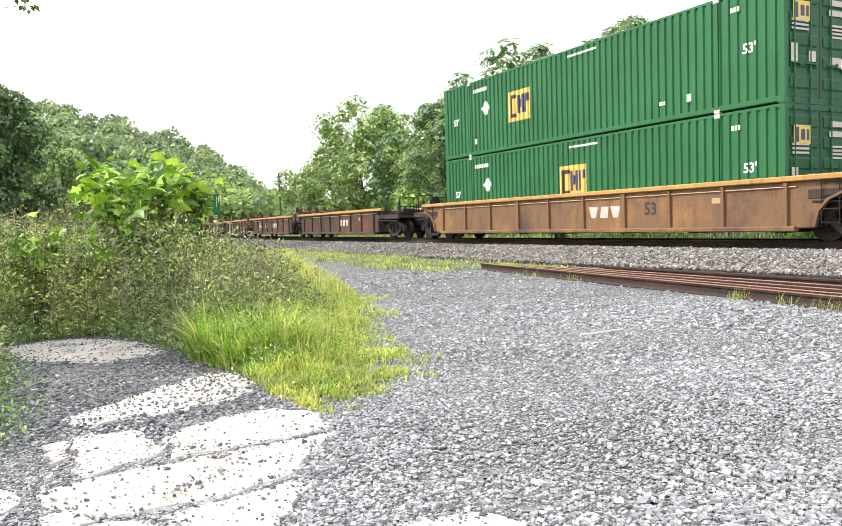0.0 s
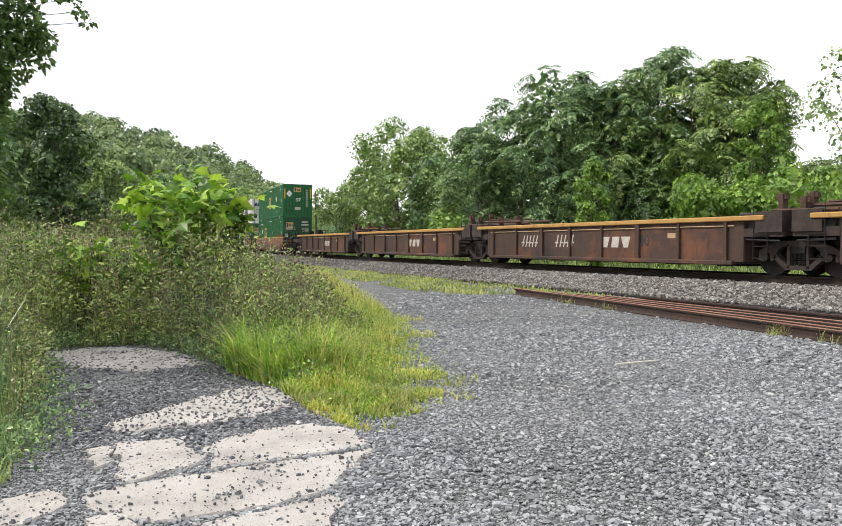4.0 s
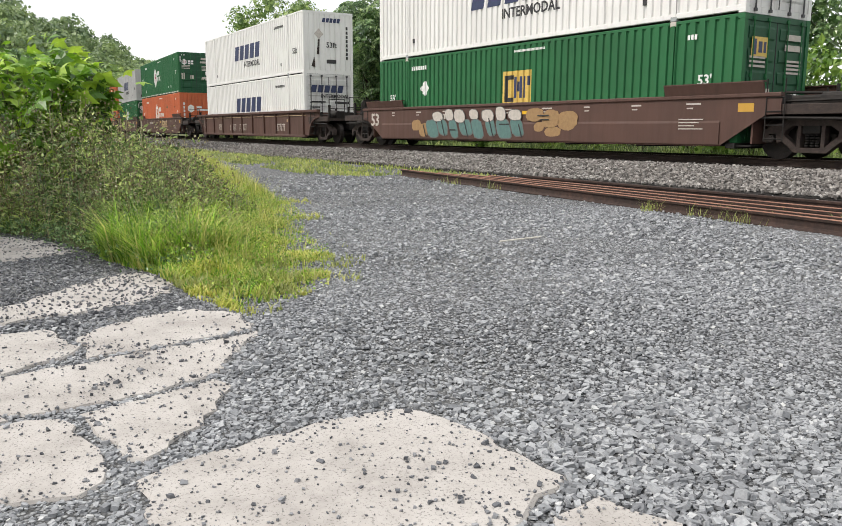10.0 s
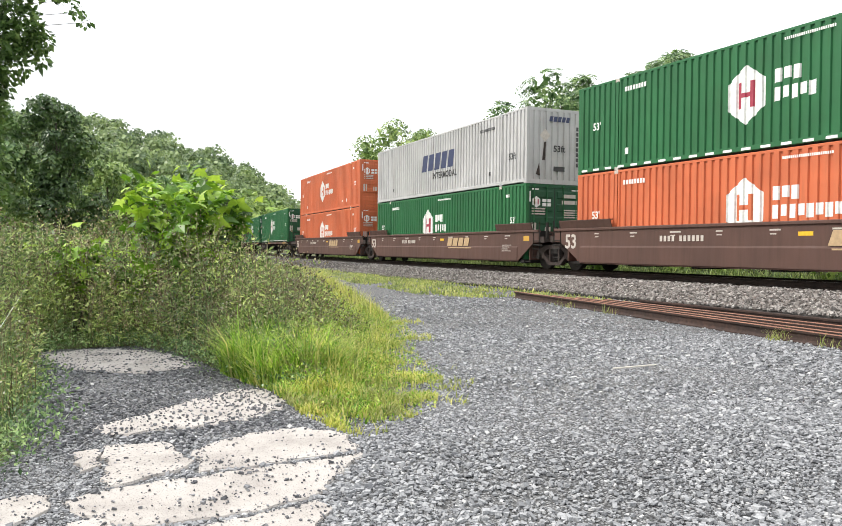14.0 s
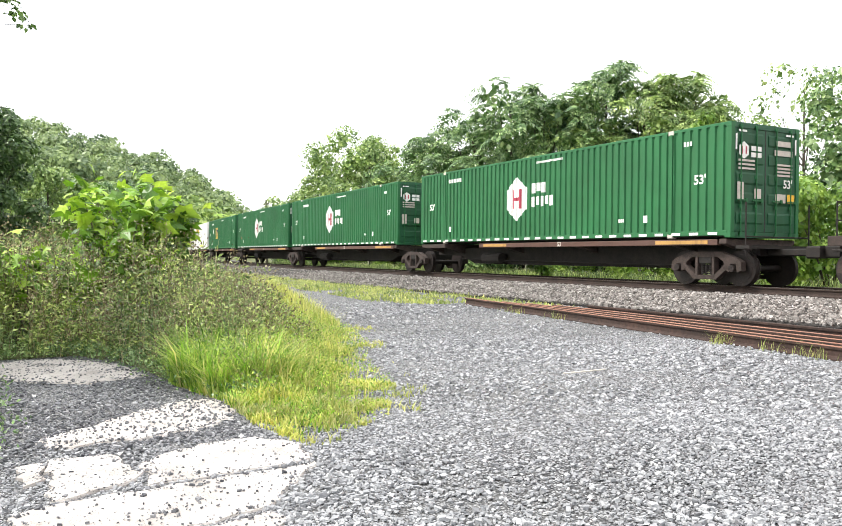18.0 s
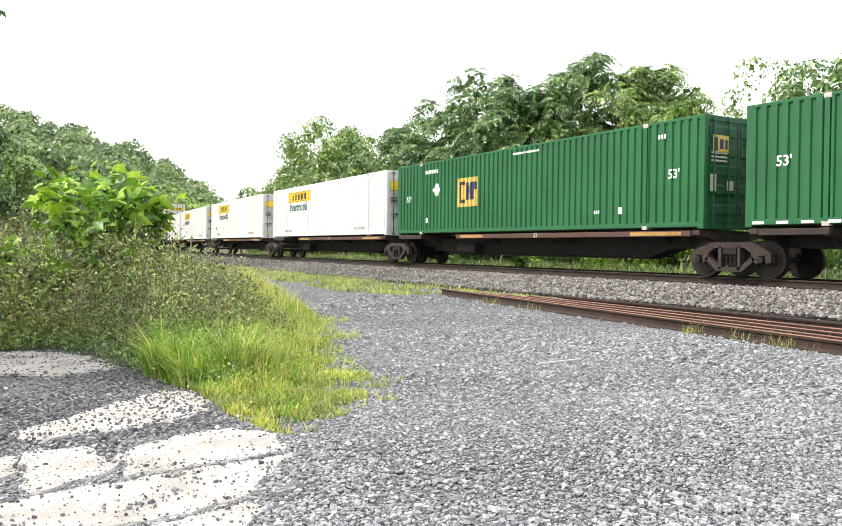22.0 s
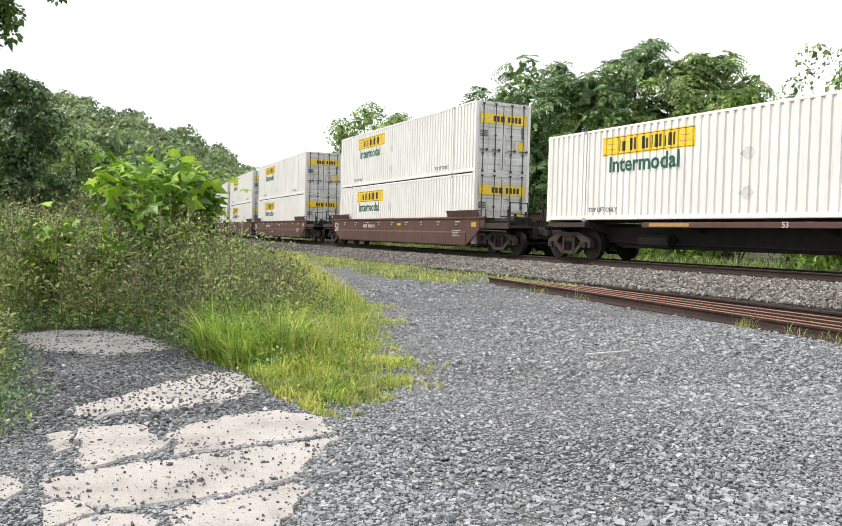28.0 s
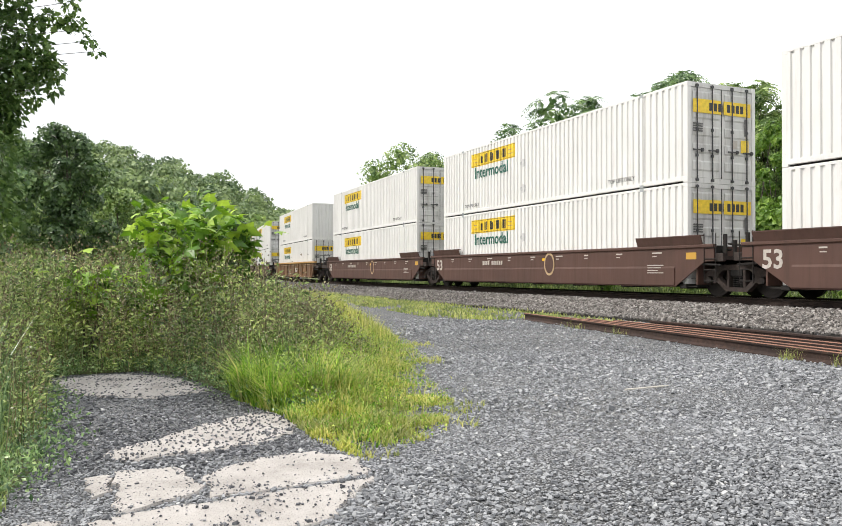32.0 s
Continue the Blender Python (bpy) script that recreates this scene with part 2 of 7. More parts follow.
M_GREY = painted("container_grey", (0.46, 0.455, 0.45), (0.18, 0.13, 0.10), 0.45)
M_ROD = painted("galvanised_rod", (0.36, 0.38, 0.38), (0.12, 0.08, 0.05), 0.4)
M_RUBBER = plain("door_gasket", (0.03, 0.03, 0.03), 0.7)
M_TTX = rust_worn("faded_brown_paint", (0.20, 0.105, 0.05), (0.29, 0.15, 0.055), (0.085, 0.052, 0.038))
M_TTX_E = rust_worn("dark_rusty_paint", (0.072, 0.037, 0.026), (0.17, 0.064, 0.029), (0.03, 0.022, 0.02))
M_CHORD = painted("yellow_ochre_chord", (0.44, 0.25, 0.075), (0.15, 0.085, 0.05), 0.85, 0.7)
M_BROWN = painted("mineral_brown_paint", (0.084, 0.040, 0.029), (0.055, 0.038, 0.03), 0.55, 0.6)
M_FEC = rust_worn("orange_brown_paint", (0.20, 0.088, 0.042), (0.28, 0.13, 0.06), (0.10, 0.05, 0.035))
M_DARK = rusty("truck_grime", (0.008, 0.007, 0.006), (0.03, 0.023, 0.019), 0.85, 4)
M_TRUCK = rusty("cast_frame_rust", (0.026, 0.019, 0.016), (0.082, 0.055, 0.045), 0.85, 5)
M_GEAR = rusty("loose_gear_rust", (0.035, 0.022, 0.017), (0.15, 0.075, 0.045), 0.85, 4)
M_WHEEL = rusty("wheel_steel", (0.014, 0.011, 0.010), (0.04, 0.028, 0.024), 0.6, 5, 0.3)
M_YELLOW = plain("safety_yellow", (0.80, 0.46, 0.02), 0.45)
M_YELLOWOLD = painted("worn_yellow", (0.55, 0.31, 0.045), (0.16, 0.09, 0.05), 0.7, 0.6)
M_LOGOYEL = plain("logo_yellow", (0.86, 0.60, 0.035), 0.45)
M_EMPYEL = plain("faded_logo_yellow", (0.66, 0.45, 0.10), 0.5)
M_ROD_D = painted("dark_rod", (0.07, 0.07, 0.072), (0.08, 0.05, 0.035), 0.4)
M_FECLOW = painted("dark_brown_panel", (0.115, 0.05, 0.032), (0.06, 0.038, 0.03), 0.6, 0.7)
M_LETWHITE = plain("lettering_white", (0.78, 0.78, 0.75), 0.5)
M_LETPALE = plain("lettering_faded_white", (0.52, 0.47, 0.42), 0.6)
M_LETBLACK = plain("lettering_black", (0.03, 0.028, 0.03), 0.5)
M_LETGREY = plain("lettering_faded_grey", (0.14, 0.135, 0.13), 0.6)
M_PLACARD = plain("placard_grey_white", (0.62, 0.61, 0.6), 0.4)
M_LETBLUE = plain("lettering_blue", (0.028, 0.038, 0.10), 0.5)
M_LETGREEN = plain("lettering_green", (0.012, 0.10, 0.07), 0.5)
M_LETRED = plain("lettering_red", (0.35, 0.03, 0.06), 0.5)
M_LETGOLD = plain("lettering_faded_gold", (0.46, 0.32, 0.18), 0.6)
M_TEAL = plain("graffiti_teal", (0.10, 0.19, 0.175), 0.6)
M_TAN = plain("graffiti_tan", (0.33, 0.20, 0.09), 0.6)
M_BARK = rusty("bark", (0.06, 0.05, 0.04), (0.17, 0.14, 0.11), 0.95, 8)
M_POLE = rusty("weathered_pole", (0.10, 0.085, 0.07), (0.2, 0.17, 0.14), 0.9, 3)
M_LEAF_N = leafy("near_tree_leaf", (0.06, 0.115, 0.033), (0.12, 0.21, 0.06), (0.22, 0.33, 0.10), through=0.4)
M_LEAF = leafy("tree_leaf", (0.055, 0.12, 0.046), (0.16, 0.275, 0.115), (0.37, 0.49, 0.27), gloss=0.34, through=0.22, patch=0.8, swing=0.34)
M_LEAF_L = leafy("light_tree_leaf", (0.095, 0.17, 0.052), (0.23, 0.345, 0.12), (0.44, 0.54, 0.25), gloss=0.36, through=0.28, patch=0.8, swing=0.34)
M_LEAF_D = leafy("dark_tree_leaf", (0.036, 0.075, 0.026), (0.075, 0.14, 0.05), (0.15, 0.235, 0.09), gloss=0.38, through=0.2, patch=0.8, swing=0.3)
M_LEAF_Y = leafy("bright_shrub_leaf", (0.085, 0.18, 0.028), (0.18, 0.32, 0.055), (0.34, 0.48, 0.12), through=0.32, patch=0.9, swing=0.3)
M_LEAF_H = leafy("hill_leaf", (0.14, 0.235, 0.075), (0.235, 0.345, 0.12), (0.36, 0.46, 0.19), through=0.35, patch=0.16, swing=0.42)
# hill leaf with the haze of distance mixed into its colour: bluer, greyer
M_LEAF_HAZE = leafy("hazed_hill_leaf", (0.15, 0.225, 0.12), (0.225, 0.31, 0.165), (0.31, 0.395, 0.22), through=0.35, patch=0.14, swing=0.36)
M_LEAF_S = leafy("sapling_leaf", (0.05, 0.13, 0.014), (0.17, 0.34, 0.03), (0.48, 0.66, 0.10), through=0.3, patch=1.6, swing=0.35)
M_GRASS = leafy("bright_grass", (0.075, 0.20, 0.018), (0.24, 0.45, 0.046), (0.56, 0.68, 0.17), through=0.42, patch=2.6, swing=0.34)
M_GRASS_Y = leafy("dry_grass", (0.25, 0.32, 0.055), (0.47, 0.51, 0.135), (0.68, 0.62, 0.29), through=0.4, patch=1.8, swing=0.3)
M_TURF = leafy("verge_turf", (0.22, 0.30, 0.085), (0.36, 0.42, 0.14), (0.52, 0.52, 0.24), through=0.4, patch=1.1, swing=0.35)
M_WEED = leafy("weed_leaf", (0.06, 0.11, 0.035), (0.235, 0.335, 0.11), (0.58, 0.66, 0.33), through=0.32, patch=0.9, swing=0.42)
M_WEED_B = leafy("weed_seed_head", (0.085, 0.062, 0.038), (0.22, 0.17, 0.10), (0.52, 0.47, 0.31), through=0.3)
M_FLOWER = leafy("white_flower", (0.45, 0.46, 0.38), (0.6, 0.6, 0.52), (0.7, 0.7, 0.62), through=0.3)
M_STICK = plain("bleached_wood", (0.62, 0.58, 0.52), 0.8)
# ---------------------------------------------------------------- mesh helpers
class Solid:
    """Collects boxes, prisms and cylinders into one mesh."""

    def __init__(self):
        self.v, self.f = [], []

    def add(self, verts, faces):
        k = len(self.v)
        self.v += [tuple(p) for p in verts]
        self.f += [tuple(i + k for i in f) for f in faces]
        return self

    def box(self, x0, x1, y0, y1, z0, z1):
        return self.add([(x, y, z) for x in (x0, x1) for y in (y0, y1) for z in (z0, z1)],
                        [(0, 1, 3, 2), (4, 6, 7, 5), (0, 4, 5, 1), (2, 3, 7, 6), (0, 2, 6, 4), (1, 5, 7, 3)])

    def soft(self, x0, x1, y0, y1, z0, z1, c=0.01):
        """A box whose edges along its length (x) are chamfered."""
        ring = [(y0 + c, z0), (y1 - c, z0), (y1, z0 + c), (y1, z1 - c), (y1 - c, z1), (y0 + c, z1), (y0, z1 - c), (y0, z0 + c)]
        return self.prism(ring, x0, x1, 'x')

    def prism(self, ring, a, b, axis):
        """A closed ring drawn in the plane across the axis, drawn out from a to b."""
        n = len(ring)
        put = {'x': lambda p, q, r: (r, p, q), 'y': lambda p, q, r: (p, r, q), 'z': lambda p, q, r: (p, q, r)}[axis]
        verts = [put(p, q, a) for p, q in ring] + [put(p, q, b) for p, q in ring]
        faces = [(i, (i + 1) % n, n + (i + 1) % n, n + i) for i in range(n)] + [tuple(range(n))[::-1], tuple(range(n, 2 * n))]
        return self.add(verts, faces)

    def cyl(self, cx, cy, cz, r, a, b, axis='y', n=16, r2=None):
        r2 = r if r2 is None else r2
        put = {'x': lambda p, q, s: (cx + s, cy + p, cz + q), 'y': lambda p, q, s: (cx + p, cy + s, cz + q), 'z': lambda p, q, s: (cx + p, cy + q, cz + s)}[axis]
        ang = [2 * math.pi * i / n for i in range(n)]
        verts = [put(r * math.cos(t), r * math.sin(t), a) for t in ang] + [put(r2 * math.cos(t), r2 * math.sin(t), b) for t in ang]
        faces = [(i, (i + 1) % n, n + (i + 1) % n, n + i) for i in range(n)] + [tuple(range(n))[::-1], tuple(range(n, 2 * n))]
        return self.add(verts, faces)

    def bar(self, p, q, r=0.015, n=5):
        """A round bar between two points."""
        p, q = Vector(p), Vector(q)
        d = (q - p).normalized()
        u = d.orthogonal().normalized()
        w = d.cross(u)
        ring = [u * (r * math.cos(2 * math.pi * i / n)) + w * (r * math.sin(2 * math.pi * i / n)) for i in range(n)]
        return self.add([p + c for c in ring] + [q + c for c in ring],
                        [(i, (i + 1) % n, n + (i + 1) % n, n + i) for i in range(n)] + [tuple(range(n))[::-1], tuple(range(n, 2 * n))])

    def mesh(self, name, material):
        me = bpy.data.meshes.new(name)
        me.from_pydata(self.v, [], self.f)
        bm = bmesh.new()
        bm.from_mesh(me)
        bmesh.ops.recalc_face_normals(bm, faces=bm.faces)
        bm.to_mesh(me)
        bm.free()
        me.materials.append(material)
        return me


MESHES = {}


def kept(key, make):
    """A mesh that is made once and then shared."""
    if key not in MESHES:
        MESHES[key] = make()
    return MESHES[key]


def part(name, me, parent, label="", m=None):
    ob = new(name, me)
    ob.parent = parent
    if m is not None:
        ob.matrix_basis = m
    if label:
        ob["label"] = label
    return ob


def raw_mesh(name, verts, faces, material, smooth=False):
    """A mesh from arrays; faces is (n, 3) or (n, 4)."""
    me = bpy.data.meshes.new(name)
    verts, faces = np.asarray(verts, np.float32), np.asarray(faces, np.int32)
    k = faces.shape[1]
    me.vertices.add(len(verts))
    me.vertices.foreach_set("co", verts.ravel())
    me.loops.add(faces.size)
    me.loops.foreach_set("vertex_index", faces.ravel())
    me.polygons.add(len(faces))
    me.polygons.foreach_set("loop_start", np.arange(0, faces.size, k, dtype=np.int32))
    me.polygons.foreach_set("use_smooth", np.full(len(faces), smooth))
    me.update()
    me.validate()
    me.materials.append(material)
    return me


def lettering(text, size, material):
    """Flat letters of the built-in font as a mesh in the x-z plane, seen from -y, centred."""
    def make():
        cu = bpy.data.curves.new("lettering", 'FONT')
        cu.body, cu.size, cu.align_x, cu.align_y, cu.resolution_u, cu.extrude, cu.offset = text, size, 'CENTER', 'CENTER', 2, 0.0015, size * 0.022
        ob = bpy.data.objects.new("lettering", cu)
        scene.collection.objects.link(ob)
        me = bpy.data.meshes.new_from_object(ob.evaluated_get(bpy.context.evaluated_depsgraph_get()))
        bpy.data.objects.remove(ob)
        me.transform(Matrix.Rotation(math.pi / 2, 4, 'X'))
        me.materials.clear()
        me.materials.append(material)
        return me
    return kept(("text", text, size, material.name), make)


# ---------------------------------------------------------------- the line of the track
RAIL_TOP, TRACK_Y, BEND, BEND2, GRADE, LEAN = 0.473, 17.588, 0.0015317, -0.0000057436, 0.00056, -0.94


def track_point(s):
    """The middle of the track at s metres along it, at the height of the rail tops; straight beyond the bend."""
    c = min(40.0, max(s, -210.0))
    y = TRACK_Y + BEND * c * c / 2 + BEND2 * c ** 3 / 6 + (BEND * c + BEND2 * c * c / 2) * (s - c)
    return Vector((s, y, RAIL_TOP + GRADE * min(40, max(s, -150))))


def on_track(s, reach=6.5):
    """The pose of something that stands on the track at s, leaning with its banking."""
    a, b = track_point(s - reach), track_point(s + reach)
    d = b - a
    return Matrix.Translation((a + b) / 2) @ pose(0, 0, 0, 0, 0, math.degrees(math.atan2(d.y, d.x))) @ pose(0, 0, 0, LEAN)


# ---------------------------------------------------------------- ground, track bed and track
def make_ground():
    xs = sorted(set([-3000, -1200, -500, -300, -200, -120, -80, -50] + [x * 0.6 for x in range(-60, 16)] + [15, 30, 80, 300, 1200, 3000]))
    ys = sorted(set([-3000, -1200, -400, -150, -60, -25] + [y * 0.6 for y in range(-20, 45)] + [35, 50, 80, 150, 400, 1200, 3000]))
    v = [(x, y, 0.012 * noise.noise((x * 0.7, y * 0.7, 0)) if abs(x) < 40 and abs(y) < 30 else 0) for x in xs for y in ys]
    n = len(ys)
    f = [(i * n + j, (i + 1) * n + j, (i + 1) * n + j + 1, i * n + j + 1) for i in range(len(xs) - 1) for j in range(n - 1)]
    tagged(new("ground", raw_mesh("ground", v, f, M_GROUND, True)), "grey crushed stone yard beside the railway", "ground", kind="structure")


make_ground()

S_STEPS = [-560, -420, -340, -280, -240, -210, -190, -170, -150, -135, -120] + list(range(-110, 44, 4)) + [60, 120, 430]


def sweep(ring, steps=S_STEPS):
    """A cross-section (offset across, height over the rail tops) drawn along the track."""
    v, f, n = [], [], len(ring)
    for s in steps:
        m = on_track(s, 1.0)
        v += [m @ Vector((0, y, z)) for y, z in ring]
    for i in range(len(steps) - 1):
        f += [(i * n + j, i * n + (j + 1) % n, (i + 1) * n + (j + 1) % n, (i + 1) * n + j) for j in range(n)]
    k = (len(steps) - 1) * n
    f += [tuple(range(n))[::-1], tuple(range(k, k + n))]
    so = Solid()
    return so.add(v, f)


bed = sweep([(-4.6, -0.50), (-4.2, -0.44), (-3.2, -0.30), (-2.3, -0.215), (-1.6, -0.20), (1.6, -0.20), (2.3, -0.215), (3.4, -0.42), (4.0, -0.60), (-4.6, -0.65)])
tagged(new("shaded_ballast_bed", bed.mesh("shaded_ballast_bed", M_BALLAST_BED_SHADE)), "ballast bed under the track, near-black for the shade between its stones", "track bed", kind="structure")

RAIL_RING = [(-0.075, 0), (0.075, 0), (0.075, 0.012), (0.02, 0.03), (0.009, 0.05), (0.009, 0.125), (0.034, 0.138), (0.037, 0.165), (0.03, 0.172),
             (-0.03, 0.172), (-0.037, 0.165), (-0.034, 0.138), (-0.009, 0.125), (-0.009, 0.05), (-0.02, 0.03), (-0.075, 0.012)]
for side in (-0.755, 0.755):
    ring = [(side + y, z - 0.172) for y, z in RAIL_RING]
    rail = tagged(new("running_rail", sweep(ring).mesh("running_rail", M_RAIL)), "long rusty running rail with a worn bright head", "rail", "running rails")
    head = sweep([(side - 0.03, 0.0005), (side - 0.03, 0.0035), (side + 0.03, 0.0035), (side + 0.03, 0.0005)])
    part("running_surface", head.mesh("running_surface", M_RAILHEAD), rail, "bright worn steel running surface")

tie_mesh = Solid().soft(-1.3, 1.3, -0.115, 0.115, -0.35, -0.172, 0.02).mesh("tie", M_TIE)
plate_mesh = Solid().soft(-0.19, 0.19, -0.09, 0.09, -0.174, -0.162, 0.003).mesh("tie_plate", M_RAIL)
track_ties = tagged(new("track_ties"), "dark creosoted wooden ties under the rails", "railway ties", kind="structure")
for i in range(130):
    m = on_track(-60 + 0.53 * i + random.uniform(-0.03, 0.03), 1.0) @ pose(0, 0, random.uniform(-0.012, 0.004), 0, 0, 90 + random.uniform(-1, 1))
    part("tie", tie_mesh, track_ties, m=m)
    if i > 30:
        for side in (-0.755, 0.755):
            part("tie_plate", plate_mesh, track_ties, m=m @ pose(side, 0, 0.004))


far_ties = Solid()
for s0, s1 in ((-200, -60.3), (9.2, 120)):
    for i in range(int((s1 - s0) / 0.53)):
        m = on_track(s0 + 0.53 * i, 1.0)
        ring = [m @ Vector((x, y, z)) for x in (-0.115, 0.115) for y in (-1.3, 1.3) for z in (-0.35, -0.175)]
        far_ties.add(ring, [(0, 1, 3, 2), (4, 6, 7, 5), (0, 4, 5, 1), (2, 3, 7, 6), (1, 5, 7, 3)])
tagged(new("far_ties", far_ties.mesh("far_ties", M_TIE)), "dark ties of the track far off", "railway ties", kind="stuff")


# ---------------------------------------------------------------- loose stone
def stones(centres, sizes, flat, seed, material, name, smooth=False):
    """Angular stones: boxes with their corners knocked about, each turned its own way."""
    rng = np.random.default_rng(seed)
    n = len(centres)
    cube = np.array([(x, y, z) for x in (-1, 1) for y in (-1, 1) for z in (-1, 1)], float)
    v = cube[None] * rng.uniform(0.5, 1.0, (n, 8, 3))
    dims = np.stack([sizes * rng.uniform(0.7, 1.3, n), sizes * rng.uniform(0.5, 1.0, n), sizes * flat * rng.uniform(0.6, 1.3, n)], 1)
    v = v * dims[:, None]
    a, b, c = rng.uniform(0, 6.28, n), rng.normal(0, 0.26, n), rng.normal(0, 0.26, n)
    x, y, z = v[..., 0], v[..., 1], v[..., 2]
    y, z = y * np.cos(b)[:, None] - z * np.sin(b)[:, None], y * np.sin(b)[:, None] + z * np.cos(b)[:, None]
    x, z = x * np.cos(c)[:, None] - z * np.sin(c)[:, None], x * np.sin(c)[:, None] + z * np.cos(c)[:, None]
    x, y = x * np.cos(a)[:, None] - y * np.sin(a)[:, None], x * np.sin(a)[:, None] + y * np.cos(a)[:, None]
    v = np.stack([x, y, z], -1) + centres[:, None]
    q = np.array([(0, 1, 3, 2), (4, 6, 7, 5), (0, 4, 5, 1), (2, 3, 7, 6), (1, 5, 7, 3)])
    f = (q[None] + 8 * np.arange(n)[:, None, None]).reshape(-1, 4)
    return raw_mesh(name, v.reshape(-1, 3), f, material, smooth)


def inside(poly, x, y):
    """Which of the points (arrays) lie in the polygon."""
    r = np.zeros(len(x), bool)
    for (x0, y0), (x1, y1) in zip(poly, poly[1:] + poly[:1]):
        if y0 != y1:
            r ^= ((y0 > y) != (y1 > y)) & (x < (x1 - x0) * (y - y0) / (y1 - y0) + x0)
    return r


def edge_distance(poly, x, y):
    d = np.full(len(x), 1e9)
    for (x0, y0), (x1, y1) in zip(poly, poly[1:] + poly[:1]):
        l2 = (x1 - x0) ** 2 + (y1 - y0) ** 2
        t = np.clip(((x - x0) * (x1 - x0) + (y - y0) * (y1 - y0)) / l2, 0, 1)
        d = np.minimum(d, np.hypot(x - x0 - t * (x1 - x0), y - y0 - t * (y1 - y0)))
    return d


# broken concrete: outlines on the ground (m)
SLABS = [
    [(-11.2, 0.05), (-11.4, 0.9), (-10.9, 1.35), (-10.2, 1.6), (-9.2, 1.7), (-8.95, 1.1), (-9.4, 0.5), (-10.4, 0.1)],
    [(-6.5, 0.45), (-6.95, 1.0), (-7.35, 1.5), (-7.55, 2.0), (-6.75, 2.08), (-6.3, 1.75), (-6.1, 1.1), (-6.15, 0.5)],
    [(-5.72, 0.26), (-5.74, 0.41), (-5.3, 0.40), (-5.18, 0.27)],
    [(-5.80, 0.44), (-5.72, 0.84), (-5.35, 0.90), (-5.14, 0.95), (-4.95, 0.80), (-4.80, 0.37), (-5.30, 0.42)],
    [(-5.40, 0.97), (-5.72, 1.45), (-5.72, 1.89), (-5.35, 2.10), (-4.92, 2.02), (-4.85, 1.45), (-4.86, 0.92), (-5.08, 0.97)],
    [(-4.64, 0.14), (-4.75, 0.36), (-4.81, 1.05), (-4.80, 1.50), (-4.84, 2.02), (-4.45, 1.72), (-4.13, 1.45), (-4.00, 1.08), (-4.03, 0.66), (-4.06, 0.47), (-4.36, 0.22)],
    [(-3.92, 0.68), (-3.95, 1.07), (-4.04, 1.40), (-3.84, 1.43), (-3.42, 1.12), (-3.19, 0.80), (-3.25, 0.74), (-3.45, 0.74)],
    [(-3.80, 0.0), (-3.98, 0.45), (-3.90, 0.60), (-3.52, 0.66), (-3.20, 0.65), (-3.0, 0.5), (-3.2, 0.1)],
    [(-4.80, -0.6), (-4.86, -0.1), (-4.80, 0.10), (-4.53, 0.09), (-4.32, -0.12), (-4.40, -0.5)],
    [(-4.36, -0.5), (-4.25, -0.10), (-4.0, -0.09), (-3.75, -0.15), (-3.7, -0.5)],
    [(-4.25, 0.16), (-4.28, 0.29), (-4.02, 0.40), (-3.93, 0.14)],
    [(-3.02, 0.70), (-3.12, 1.04), (-3.14, 1.50), (-3.04, 2.00), (-2.72, 2.08), (-2.06, 2.10), (-1.94, 1.80), (-1.75, 1.2), (-2.2, 0.6)],
    [(-1.87, 1.83), (-1.88, 2.07), (-1.55, 2.15), (-1.3, 1.9), (-1.5, 1.6)],
]


def slab(ring, k):
    """A broken slab: jagged rim, chamfered top edge, slightly sunk or proud."""
    rng = random.Random(40 + k)
    pts = []
    for (x0, y0), (x1, y1) in zip(ring, ring[1:] + ring[:1]):
        n = max(1, int(math.hypot(x1 - x0, y1 - y0) / 0.09))
        for i in range(n):
            j = (0.035 if k > 1 else 0.09) if i else 0.01
            pts.append((x0 + (x1 - x0) * i / n + rng.uniform(-j, j), y0 + (y1 - y0) * i / n + rng.uniform(-j, j)))
    cx, cy = sum(p[0] for p in pts) / len(pts), sum(p[1] for p in pts) / len(pts)
    top = rng.uniform(0.010, 0.018)
    n = len(pts)
    v = [(x, y, -0.1) for x, y in pts] + [(x, y, top - 0.014) for x, y in pts]
    v += [(x + (cx - x) * 0.022, y + (cy - y) * 0.022, top + rng.uniform(-0.002, 0.002)) for x, y in pts] + [(cx, cy, top)]
    f = [(i, (i + 1) % n, n + (i + 1) % n, n + i) for i in range(n)] + [(n + i, n + (i + 1) % n, 2 * n + (i + 1) % n, 2 * n + i) for i in range(n)]
    f += [(2 * n + i, 2 * n + (i + 1) % n, 3 * n) for i in range(n)]
    return Solid().add(v, f).mesh("slab", M_CONCRETE)


pad = tagged(new("concrete_pavement"), "old broken pale concrete paving, cracked into slabs", "pavement", kind="structure")
for k, ring in enumerate(SLABS):
    part("slab", slab(ring, k), pad)

